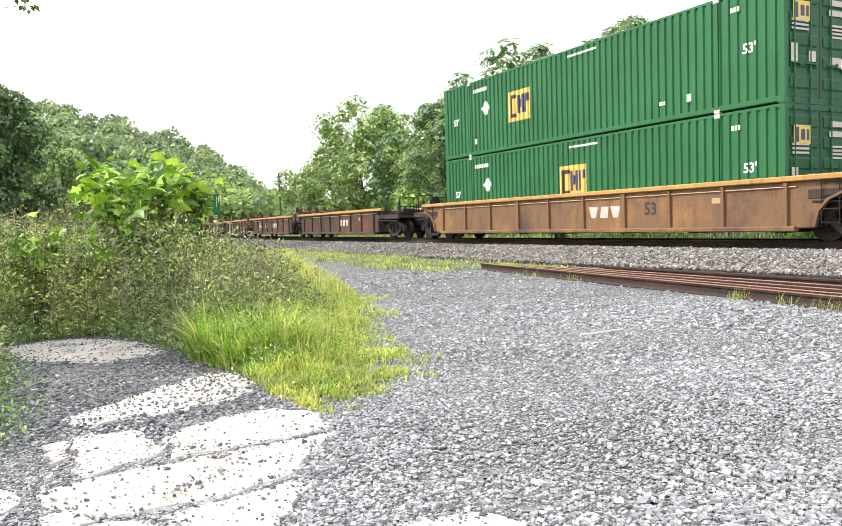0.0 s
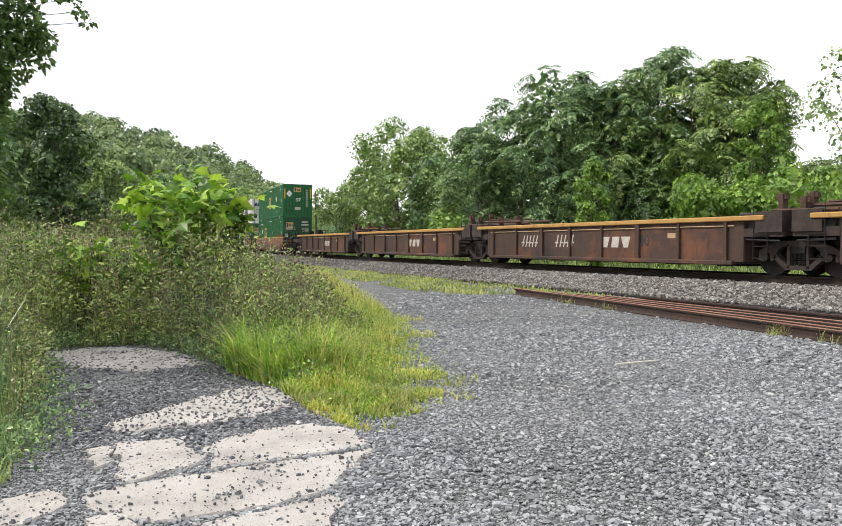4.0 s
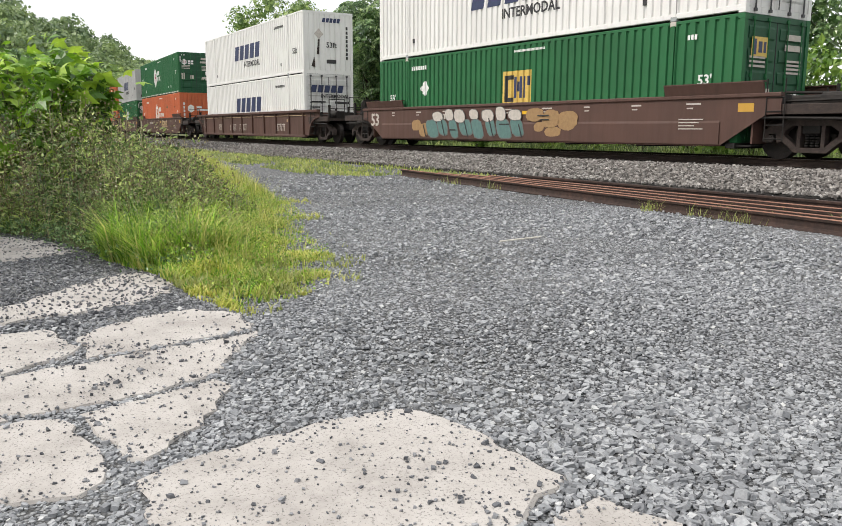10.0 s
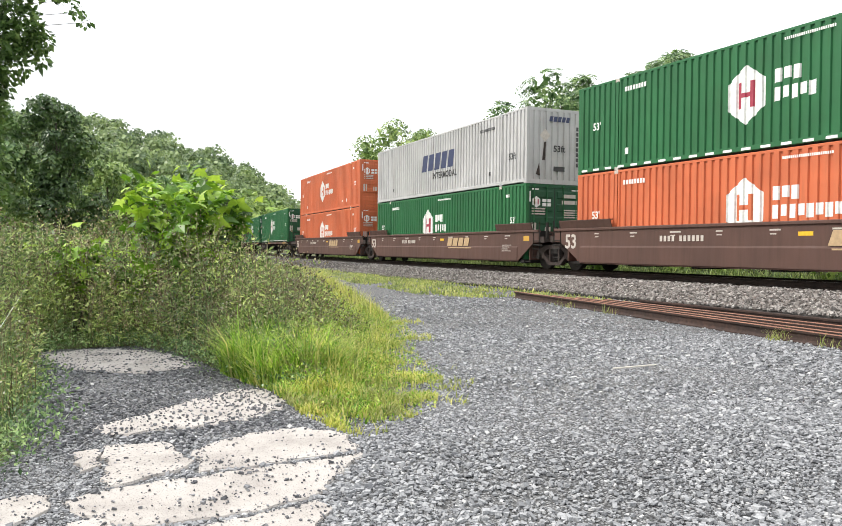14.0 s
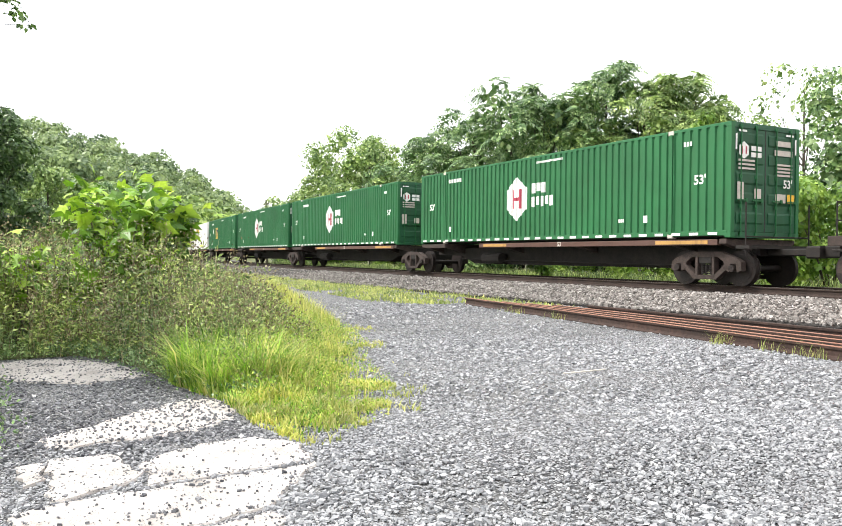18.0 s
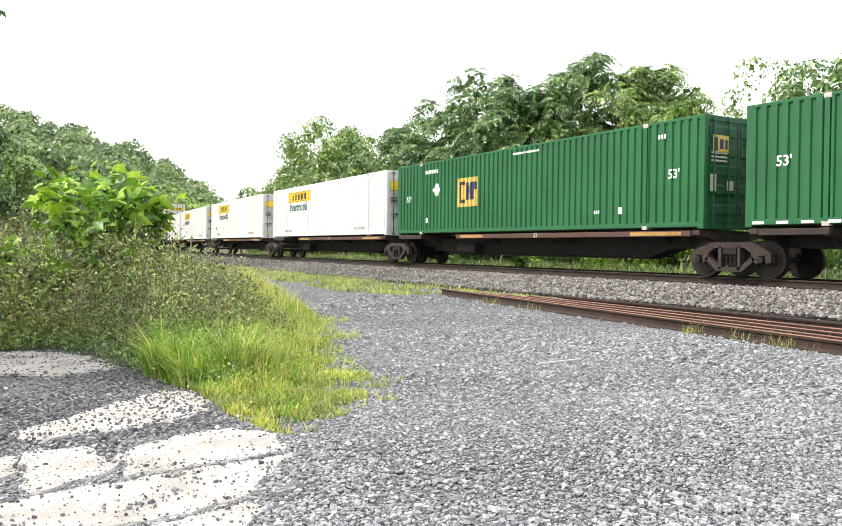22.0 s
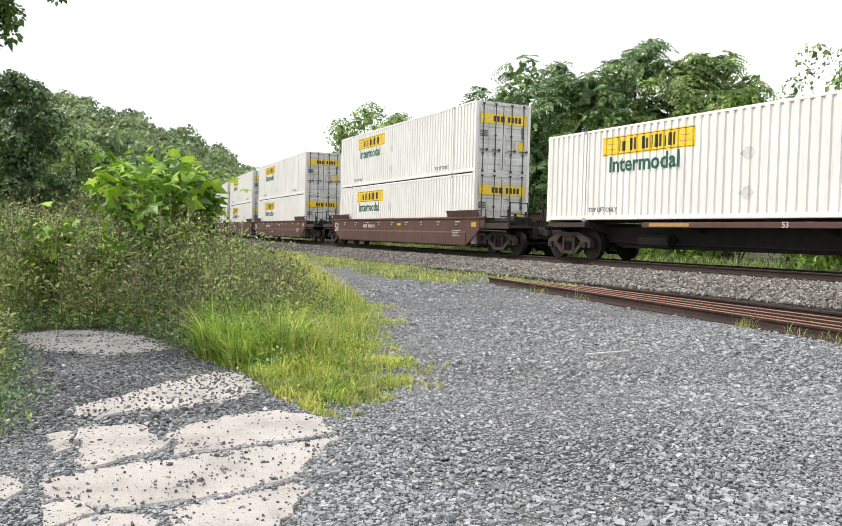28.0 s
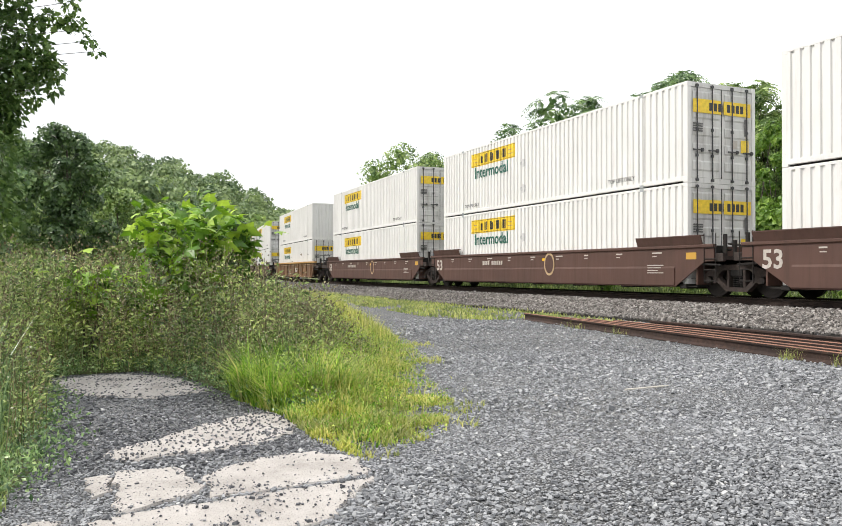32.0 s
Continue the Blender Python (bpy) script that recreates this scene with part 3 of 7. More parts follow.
TONGUE = [(-26, 9.6), (-20, 7.9), (-14.1, 6.3), (-10.7, 5.1), (-8.8, 4.15), (-7.1, 3.65), (-5.9, 2.9), (-5.45, 2.2), (-6.2, 2.1), (-7.2, 2.1), (-8.6, 1.85),
          (-10.1, 1.6), (-12, 2), (-26, 7)]
STRIP = [(-70, 15.5), (-50, 15.4), (-37, 14.7), (-28.8, 14.3), (-21.6, 13.6), (-17.3, 13.0), (-13.5, 12.3), (-17.2, 11.6), (-17.4, 10.4), (-18.8, 9.6), (-24.9, 10.4), (-32, 10.9),
         (-40, 9), (-70, 8)]


# dark slate drifted over part of the concrete
DRIFT = [(-12, -0.5), (-12, 2.2), (-6.6, 2.2), (-5.6, 1.95), (-5.75, 1.2), (-5.4, 0.9), (-5.9, 0.5), (-5.6, 0.1), (-5.6, -0.5)]


def scatter_gravel():
    rng = np.random.default_rng(7)
    out_c, out_s = [], []
    for r0, r1, dens, size in ((1.6, 4.2, 2700, 0.0098), (4.2, 7.5, 1650, 0.0110), (7.5, 13, 600, 0.0160), (13, 21, 90, 0.023)):
        a0, a1 = radians(22), radians(97)
        n = int((a1 - a0) / 2 * (r1 * r1 - r0 * r0) * dens)
        r, a = np.sqrt(rng.uniform(r0 * r0, r1 * r1, n)), rng.uniform(a0, a1, n)
        x, y = -r * np.sin(a), r * np.cos(a)
        keep = (y < 13.2) & ~inside(STRIP, x, y)
        keep &= ~(inside(TONGUE, x, y) & (rng.random(n) < 0.8)) & ~((x < -11) & (y < 4))
        on = np.zeros(n, bool)
        for ring in SLABS:
            on |= inside(ring, x, y)
        worn = np.array([noise.noise((p * 0.45, q * 0.45, 3.0)) for p, q in zip(x, y)])
        # two stretches worn down to fine grit by wheels
        worn += 0.9 * np.exp(-((x + 3.6) ** 2 / 1.6 + (y - 2.9) ** 2 / 0.5)) + 0.7 * np.exp(-((x + 5.4) ** 2 / 3.0 + (y - 4.4) ** 2 / 0.5))
        keep &= ~on & (rng.random(n) < np.clip(1.0 - 0.8 * worn, 0.35, 1))
        x, y = x[keep], y[keep]
        coarse = np.array([noise.noise((p * 0.35, q * 0.35, 7.0)) for p, q in zip(x, y)])
        s = size * np.exp(rng.normal(0, 0.3, len(x))) * np.clip(0.95 + 0.5 * coarse + 0.5 * np.exp(-((x + 2.2) ** 2 + (y - 2.9) ** 2) / 1.6), 0.65, 1.5)
        z = s * rng.uniform(0.15, 0.55, len(x))
        out_c.append(np.stack([x, y, z], 1))
        out_s.append(s)
    c, s = np.concatenate(out_c), np.concatenate(out_s)
    d = inside(DRIFT, c[:, 0], c[:, 1])
    d &= rng.random(len(c)) < np.clip(0.25 + edge_distance(DRIFT, c[:, 0], c[:, 1]) * 2.2, 0, 0.88)
    tagged(new("gravel", stones(c[~d], s[~d], 0.52, 8, M_STONE, "gravel")), "loose grey slate-like crushed stone on the yard", "gravel", kind="stuff")
    tagged(new("dark_gravel", stones(c[d], s[d], 0.5, 18, M_STONE_D, "dark_gravel")), "dark slate gravel drifted over the concrete", "gravel", kind="stuff")
    # crumbs lying on the slabs, thickest along the broken edges
    cs, ss = [], []
    for k, ring in enumerate(SLABS):
        xs, ys = [p[0] for p in ring], [p[1] for p in ring]
        n = int((max(xs) - min(xs)) * (max(ys) - min(ys)) * 1500)
        x, y = rng.uniform(min(xs), max(xs), n), rng.uniform(min(ys), max(ys), n)
        e = edge_distance(ring, x, y)
        drift = np.array([noise.noise((p * 2.2, q * 2.2, 9.0)) for p, q in zip(x, y)])
        chance = 0.07 + 0.7 * np.exp(-e / 0.055) + 0.7 * np.clip(drift - 0.1, 0, 1) + (0.16 if k == 1 else 0.06 if k < 1 else 0.12 if k > 10 else 0)
        j = inside(ring, x, y) & (rng.random(n) < chance)
        cs.append(np.stack([x[j], y[j], np.full(j.sum(), 0.018)], 1))
        ss.append(np.where(rng.random(j.sum()) < 0.06, 0.0125, 0.0052 if k > 1 else 0.0075) * np.clip(np.exp(rng.normal(0, 0.45, j.sum())), 0.4, 1.7))
    c, s = np.concatenate(cs), np.concatenate(ss)
    tagged(new("loose_stones", stones(c, s, 0.6, 9, M_STONE_D, "loose_stones")), "dark crumbs of stone scattered over the concrete", "stones", kind="stuff")


def scatter_ballast():
    rng = np.random.default_rng(11)
    cs = []
    for s0, s1, dens in ((-75, -40, 25), (-40, -24, 110), (-24, 1, 300)):
        n = int((s1 - s0) * 3.3 * dens)
        s, off = rng.uniform(s0, s1, n), rng.uniform(-4.7, -1.4, n)
        z = np.interp(off, [-4.7, -4.2, -3.2, -2.3, -1.6], [-0.46, -0.44, -0.30, -0.215, -0.20])
        cs += [tuple(track_point(a) + Vector((0, o, zz + 0.012 - 0.0164 * o))) for a, o, zz in zip(s, off, z + rng.uniform(-0.012, 0.02, n))]
    c = np.array(cs)
    s = 0.0275 * np.exp(rng.normal(0, 0.28, len(c)))
    tagged(new("ballast_stones", stones(c, s, 0.8, 12, M_BALLAST, "ballast_stones", False)), "coarse grey-brown ballast stones heaped beside the rails", "ballast", kind="stuff")


scatter_gravel()
scatter_ballast()

# ---------------------------------------------------------------- spare rails lying in the yard
def spare_rail(length, material):
    so = Solid()
    so.prism(RAIL_RING, 0, length, 'x')
    return so.mesh("spare_rail", material)


# the rails lie fanned out: start (m), length, slope across the yard
for k, (x0, y0, length, slope) in enumerate([
        (-16.95, 11.28, 16.5, -0.160), (-15.2, 11.18, 15.0, -0.148), (-14.4, 11.28, 14.5, -0.125), (-13.6, 11.42, 14.0, -0.100), (-13.1, 12.0, 13.5, -0.078)]):
    heading = math.degrees(math.atan(slope))
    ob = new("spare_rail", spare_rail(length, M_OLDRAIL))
    ob.matrix_basis = pose(x0, y0, 0.006, 0, 0, heading)
    tagged(ob, "long rust-red spare steel rail lying on the gravel", "rail", "stack of spare rails")
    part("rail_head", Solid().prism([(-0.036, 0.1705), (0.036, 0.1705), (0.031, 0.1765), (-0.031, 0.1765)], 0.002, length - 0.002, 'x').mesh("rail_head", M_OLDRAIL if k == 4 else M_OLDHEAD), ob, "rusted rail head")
stick = Solid().bar((0, 0, 0), (0.52, 0.03, 0.004), 0.011, 6).bar((0.52, 0.03, 0.004), (0.6, 0.06, 0.002), 0.007, 6)
ob = tagged(new("stick", stick.mesh("stick", M_STICK)), "thin bleached stick lying on the gravel", "stick")
ob.matrix_basis = pose(-6.64, 5.72, 0.045, 0, 0, 82)
# ---------------------------------------------------------------- containers
CL, CW, CH = 16.154, 2.591, 2.896
HX, HY, POST = CL / 2, CW / 2, 6.096
PITCH, DEEP = 0.27, 0.045


def dent(x):
    """How far the corrugated side lies behind its outermost face at x."""
    u = ((x + POST) / PITCH) % 1.0
    return DEEP * min(1, max(0, min((u - 0.56) / 0.09, (1.0 - u) / 0.09)))


def fold_points(x0, x1):
    k0 = math.floor((x0 + POST) / PITCH) - 1
    xs = [x0, x1]
    for k in range(k0, k0 + int((x1 - x0) / PITCH) + 4):
        for e in (0.0, 0.56, 0.65, 0.91):
            x = -POST + (k + e) * PITCH
            if x0 + 0.004 < x < x1 - 0.004:
                xs.append(x)
    return sorted(xs)


def wall_mesh(name, x0, x1, z0, z1, material):
    """A corrugated steel sheet with thickness; its face looks to -y."""
    def make():
        xs = fold_points(x0, x1)
        n = len(xs)
        v = [(x, dent(x), z) for z in (z0, z1) for x in xs] + [(x, 0.06, z) for z in (z0, z1) for x in (x0, x1)]
        f = [(i, i + 1, n + i + 1, n + i) for i in range(n - 1)]
        b = 2 * n
        f += [(b + 1, b, b + 2, b + 3), (0, n, b + 2, b), (n - 1, b + 1, b + 3, 2 * n - 1)]
        return Solid().add(v, f).mesh(name, material)
    return kept((name, x0, x1, z0, z1, material.name), make)


def decal_mesh(name, x0, x1, low, high, material, lift=0.004):
    """Paint on the corrugated side: a shape given by its lower and upper edge over x."""
    xs = fold_points(x0, x1)
    n = len(xs)
    v = [(x, dent(x) - lift, low(x)) for x in xs] + [(x, dent(x) - lift, high(x)) for x in xs]
    v += [(x, dent(x) + 0.002, low(x)) for x in xs] + [(x, dent(x) + 0.002, high(x)) for x in xs]
    f = [(i, i + 1, n + i + 1, n + i) for i in range(n - 1)] + [(n + i, n + i + 1, 3 * n + i + 1, 3 * n + i) for i in range(n - 1)]
    return Solid().add(v, f).mesh(name, material)


def rect(x0, x1, z0, z1, slant=0.0):
    return x0, x1, (lambda x: z0), (lambda x: z1)


def hexa(cx, cz, w, h):
    return cx - w / 2, cx + w / 2, (lambda x: cz - h / 2 + h * 0.27 * abs(x - cx) / (w / 2)), (lambda x: cz + h / 2 - h * 0.27 * abs(x - cx) / (w / 2))


def diamond(cx, cz, r):
    return cx - r, cx + r, (lambda x: cz - r + abs(x - cx)), (lambda x: cz + r - abs(x - cx))


def bars_slanted(cx, cz, w, h, n, gap=0.2, lean=0.22):
    """n leaning bars side by side, as flat polygons (x, z)."""
    step = w / n
    out = []
    for i in range(n):
        a = cx - w / 2 + i * step
        b = a + step * (1 - gap)
        out.append([(a, cz - h / 2), (b, cz - h / 2), (b + lean * h, cz + h / 2), (a + lean * h, cz + h / 2)])
    return out


def flat_mesh(name, polys, material):
    """Flat painted shapes in the x-z plane, 3 mm thick, seen from -y."""
    so = Solid()
    for ring in polys:
        so.prism(ring, -0.0015, 0.0015, 'y')
    return so.mesh(name, material)


def rect_ring(x0, x1, z0, z1):
    return [(x0, z0), (x1, z0), (x1, z1), (x0, z1)]


def door_mesh(material, left):
    """A door leaf with pressed horizontal ribs, in a plane across x; its face looks to +x."""
    def make():
        so = Solid()
        y0, y1 = (-HY + 0.11, -0.012) if left else (0.012, HY - 0.11)
        so.box(-0.045, 0, y0, y1, 0.16, CH - 0.14)
        for i in range(5):
            z = 0.34 + i * 0.5
            so.prism([(0.0, z), (0.022, z + 0.05), (0.022, z + 0.26), (0.0, z + 0.31)], y0 + 0.1, y1 - 0.1, 'y')
        return so.mesh("door", material)
    return kept(("door", material.name, left), make)


def container(spec):
    """A 53-foot box; spec: colours, doors ahead or behind, markings."""
    col, door_col = spec["col"], spec["door"]
    key = col.name
    th = tagged(new("shipping_container"), spec["label"], "container", "containers on the train")
    for s in (-1, 1):
        turn = pose(0, s * HY, 0, 0, 0, 0 if s < 0 else 180)
        for nm, x0, x1 in (("side_panel", -HX + 0.12, -POST - 0.09), ("side_panel", -POST + 0.09, POST - 0.09), ("side_panel", POST + 0.09, HX - 0.12)):
            part(nm, wall_mesh(nm, x0, x1, 0.17, CH - 0.07, col), th, m=turn)
        part("top_rail", kept(("tr", key), lambda: Solid().soft(-HX + 0.1, HX - 0.1, 0, 0.07, CH - 0.08, CH, 0.012).mesh("top_rail", col)), th, m=turn @ pose(0, -0.002, 0))
        part("bottom_rail", kept(("br", key), lambda: Solid().soft(-HX + 0.1, HX - 0.1, 0, 0.08, 0.05, 0.185, 0.014).mesh("bottom_rail", col)), th, m=turn @ pose(0, -0.002, 0))
        for px in (-POST, POST):
            part("lift_post", kept(("lp", key), lambda: Solid().soft(-0.058, 0.058, 0, 0.09, 0.1, CH - 0.1, 0.008).mesh("lift_post", col)), th, m=turn @ pose(px, -0.012, 0))
            for z in (0.0, CH - 0.12):
                part("corner_casting", kept(("lc", key), lambda: Solid().soft(-0.089, 0.089, 0, 0.16, 0, 0.12, 0.01).mesh("corner_casting", M_LETPALE if col in (M_GREEN, M_ORANGE) else M_ROD)), th, m=turn @ pose(px, -0.006, z))
        for px in (-1, 1):
            part("corner_post", kept(("cp", key), lambda: Solid().prism([(-0.06, 0), (0.06, 0.0), (0.06, 0.12), (-0.06, 0.12)], 0.1, CH - 0.1, 'z').mesh("corner_post", col)), th, m=turn @ pose(px * (HX - 0.06), -0.002, 0))
            for z in (0.0, CH - 0.12):
                part("corner_casting", kept(("cc", key), lambda: Solid().soft(-0.089, 0.089, 0, 0.162, 0, 0.12, 0.012).mesh("corner_casting", col)), th, m=turn @ pose(px * (HX - 0.088), -0.005, z))
    part("roof", kept(("roof", key), lambda: Solid().box(-HX + 0.05, HX - 0.05, -HY + 0.05, HY - 0.05, CH - 0.06, CH - 0.012).mesh("roof", col)), th)
    part("floor", kept(("floor", key), lambda: Solid().box(-HX + 0.05, HX - 0.05, -HY + 0.06, HY - 0.06, 0.03, 0.15).mesh("floor", M_DARK)), th)
    ahead = 1 if spec["ahead"] else -1
    # door end
    turn = pose(ahead * HX, 0, 0, 0, 0, 0 if ahead > 0 else 180)
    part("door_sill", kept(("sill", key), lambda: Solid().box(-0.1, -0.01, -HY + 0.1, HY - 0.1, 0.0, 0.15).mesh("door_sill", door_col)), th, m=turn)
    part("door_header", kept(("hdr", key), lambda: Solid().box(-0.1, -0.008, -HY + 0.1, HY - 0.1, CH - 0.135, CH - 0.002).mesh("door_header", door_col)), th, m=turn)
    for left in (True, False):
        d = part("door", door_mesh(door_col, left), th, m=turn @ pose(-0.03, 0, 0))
        for y in ((-0.95, -0.38) if left else (0.38, 0.95)):
            part("locking_rod", kept(("rod", spec["rod"].name), lambda: Solid().cyl(0.045, 0, 0, 0.02, 0.06, CH - 0.05, 'z', 7).box(0.02, 0.06, -0.05, 0.05, 0.05, 0.12)
                 .box(0.02, 0.06, -0.05, 0.05, CH - 0.13, CH - 0.06).box(0.02, 0.05, -0.045, 0.045, 1.5, 1.58).box(0.02, 0.05, -0.045, 0.045, 0.75, 0.83).mesh("locking_rod", spec["rod"])), d, m=pose(0, y, 0))
            part("door_handle", kept(("hnd", spec["rod"].name), lambda: Solid().box(0.05, 0.075, -0.02, 0.38, 0.93, 0.965).box(0.02, 0.08, 0.3, 0.36, 0.9, 1.0).mesh("door_handle", spec["rod"])), d, m=pose(0, y - 0.15, 0))
    part("door_gasket", kept(("gasket",), lambda: Solid().box(-0.05, -0.022, -0.014, 0.014, 0.15, CH - 0.14).mesh("door_gasket", M_RUBBER)), th, m=turn)
    # blind end
    turn = pose(-ahead * HX, 0, 0, 0, 0, 180 if ahead > 0 else 0)
    part("front_wall", wall_mesh("front_wall", -HY + 0.12, HY - 0.12, 0.15, CH - 0.1, col), th, m=turn @ pose(0, 0, 0, 0, 0, 90))
    part("front_sill", kept(("fsill", key), lambda: Solid().box(-0.08, 0.0, -HY + 0.1, HY - 0.1, 0.0, 0.17).mesh("front_sill", col)), th, m=turn)
    part("front_header", kept(("fhead", key), lambda: Solid().box(-0.08, 0.0, -HY + 0.1, HY - 0.1, CH - 0.12, CH - 0.002).mesh("front_header", col)), th, m=turn)
    spec["marks"](th, spec)
    return th


def on_side(th, name, shape, material, label="", lift=0.004):
    key = ("decal", name, material.name, round(shape[0], 2), round(shape[1], 2), round(shape[2]((shape[0] + shape[1]) / 2), 2), round(shape[3](shape[0]), 2))
    return part(name, kept(key, lambda: decal_mesh(name, *shape, material, lift)), th, label, pose(0, -HY, 0))


def side_text(th, text, size, x, z, material, tilt=0):
    return part("lettering", lettering(text, size, material), th, "painted marking", pose(x, -HY - 0.004, z, 0, tilt, 0))


def end_text(th, text, size, y, z, material, off=0.012):
    return part("lettering", lettering(text, size, material), th, "painted marking", pose(HX + off, y, z, 0, 0, 90))


def end_flat(th, name, polys, material, label="", off=0.012):
    for ring in polys:
        key = ("eflat", name, material.name, tuple(tuple(p) for p in ring))
        part(name, kept(key, lambda: flat_mesh(name, [ring], material)), th, label, pose(HX + off, 0, 0, 0, 0, 90))


def mark_row(x0, x1, z0, z1):
    """A row of unreadable characters: small blocks side by side."""
    n = max(1, int((x1 - x0) / ((z1 - z0) * 0.8)))
    w = (x1 - x0) / n
    return [rect_ring(x0 + i * w, x0 + (i + 0.68) * w, z0, z1) for i in range(n)]


def small_marks(th, material):
    """Small stencilled markings that cannot be read."""
    for x0, x1, z0, z1 in ((-5.75, -4.75, 2.42, 2.56), (5.1, 5.32, 0.46, 0.66), (-5.7, -5.48, 0.46, 0.66), (0.1, 1.5, 2.63, 2.70), (6.55, 6.85, 2.42, 2.54), (4.1, 4.35, 0.5, 0.6)):
        key = ("row", x0, material.name)
        part("marking", kept(key, lambda: flat_mesh("marking", mark_row(x0, x1, z0, z1), material)), th, m=pose(0, -HY - 0.003, 0))


def door_bars(th, material, big=True):
    polys = [rect_ring(0.35, 0.95, 2.38, 2.52), rect_ring(0.3, 1.0, 2.14, 2.28)]
    polys += [rect_ring(-1.05, -0.45, 1.92 - i * 0.1, 1.97 - i * 0.1) for i in range(3)]
    polys += [rect_ring(0.4, 1.0, 1.88 - i * 0.09, 1.93 - i * 0.09) for i in range(4)]
    end_flat(th, "painted_bars", polys, material)
    end_flat(th, "sticker", [rect_ring(-1.08, -0.85, 0.95, 1.4), rect_ring(-0.45, -0.2, 1.0, 1.25), rect_ring(0.35, 0.75, 0.92, 1.15)], M_LETPALE)


def marks_emp(th, spec):
    x0 = spec["logo"]
    on_side(th, "logo_panel", rect(x0, x0 + 1.34, 1.0, 2.08), M_EMPYEL, "yellow square logo panel", 0.004)
    on_side(th, "logo_shape", rect(x0 + 0.12, x0 + 0.26, 1.14, 1.95), M_LETBLACK, lift=0.007)
    for z in (1.14, 1.82):
        on_side(th, "logo_shape", rect(x0 + 0.26, x0 + 0.52, z, z + 0.13), M_LETBLACK, lift=0.007)
    for a, b, za, zb in ((0.58, 0.7, 1.25, 1.9), (0.72, 0.82, 1.45, 1.75), (0.84, 0.96, 1.25, 1.9), (1.0, 1.1, 1.25, 1.9), (1.1, 1.28, 1.62, 1.9)):
        on_side(th, "logo_shape", rect(x0 + a, x0 + b, za, zb), M_LETBLUE, lift=0.007)
    on_side(th, "placard", diamond(spec["placard"], 1.75, 0.3), M_LETWHITE, "white diamond placard")
    small_marks(th, M_LETWHITE)
    for x in (-7.1, 7.1):
        side_text(th, "53'", 0.34, x, 1.45, M_LETWHITE)
    if spec["ahead"]:
        end_flat(th, "logo_panel", [rect_ring(-1.0, -0.4, 1.95, 2.4)], M_EMPYEL, "small yellow logo panel")
        end_flat(th, "logo_shape", [rect_ring(-0.94, -0.82, 2.0, 2.35), rect_ring(-0.74, -0.6, 2.05, 2.3), rect_ring(-0.54, -0.45, 2.05, 2.3)], M_LETBLUE, off=0.0155)
        door_bars(th, M_LETPALE)
        end_flat(th, "placard", [[(0.9, 0.75), (1.15, 1.0), (0.9, 1.25), (0.65, 1.0)]], M_LETWHITE)
    else:
        end_flat(th, "logo_panel", [rect_ring(-0.35, 0.3, 2.2, 2.6)], M_EMPYEL, "small yellow logo panel")
        end_flat(th, "logo_shape", [rect_ring(-0.29, -0.15, 2.25, 2.55), rect_ring(-0.08, 0.06, 2.28, 2.5), rect_ring(0.1, 0.24, 2.28, 2.5)], M_LETBLUE, off=0.0155)
        end_flat(th, "placard", [[(-0.75, 1.75), (-0.47, 2.05), (-0.75, 2.35), (-1.03, 2.05)]], M_LETWHITE)
        end_text(th, "53'", 0.4, 0.05, 1.5, M_LETWHITE)
        end_flat(th, "sticker", [rect_ring(-0.25, 0.25, 0.62, 0.88)], M_LETPALE)
        end_flat(th, "reflector", [rect_ring(-1.2, -1.1, 1.6, 2.5), rect_ring(1.1, 1.2, 1.6, 2.5)], M_YELLOW, "yellow reflective tape")
        end_flat(th, "painted_bars", [rect_ring(0.78, 0.9, 0.9 + i * 0.2, 1.04 + i * 0.2) for i in range(8)], M_LETPALE)


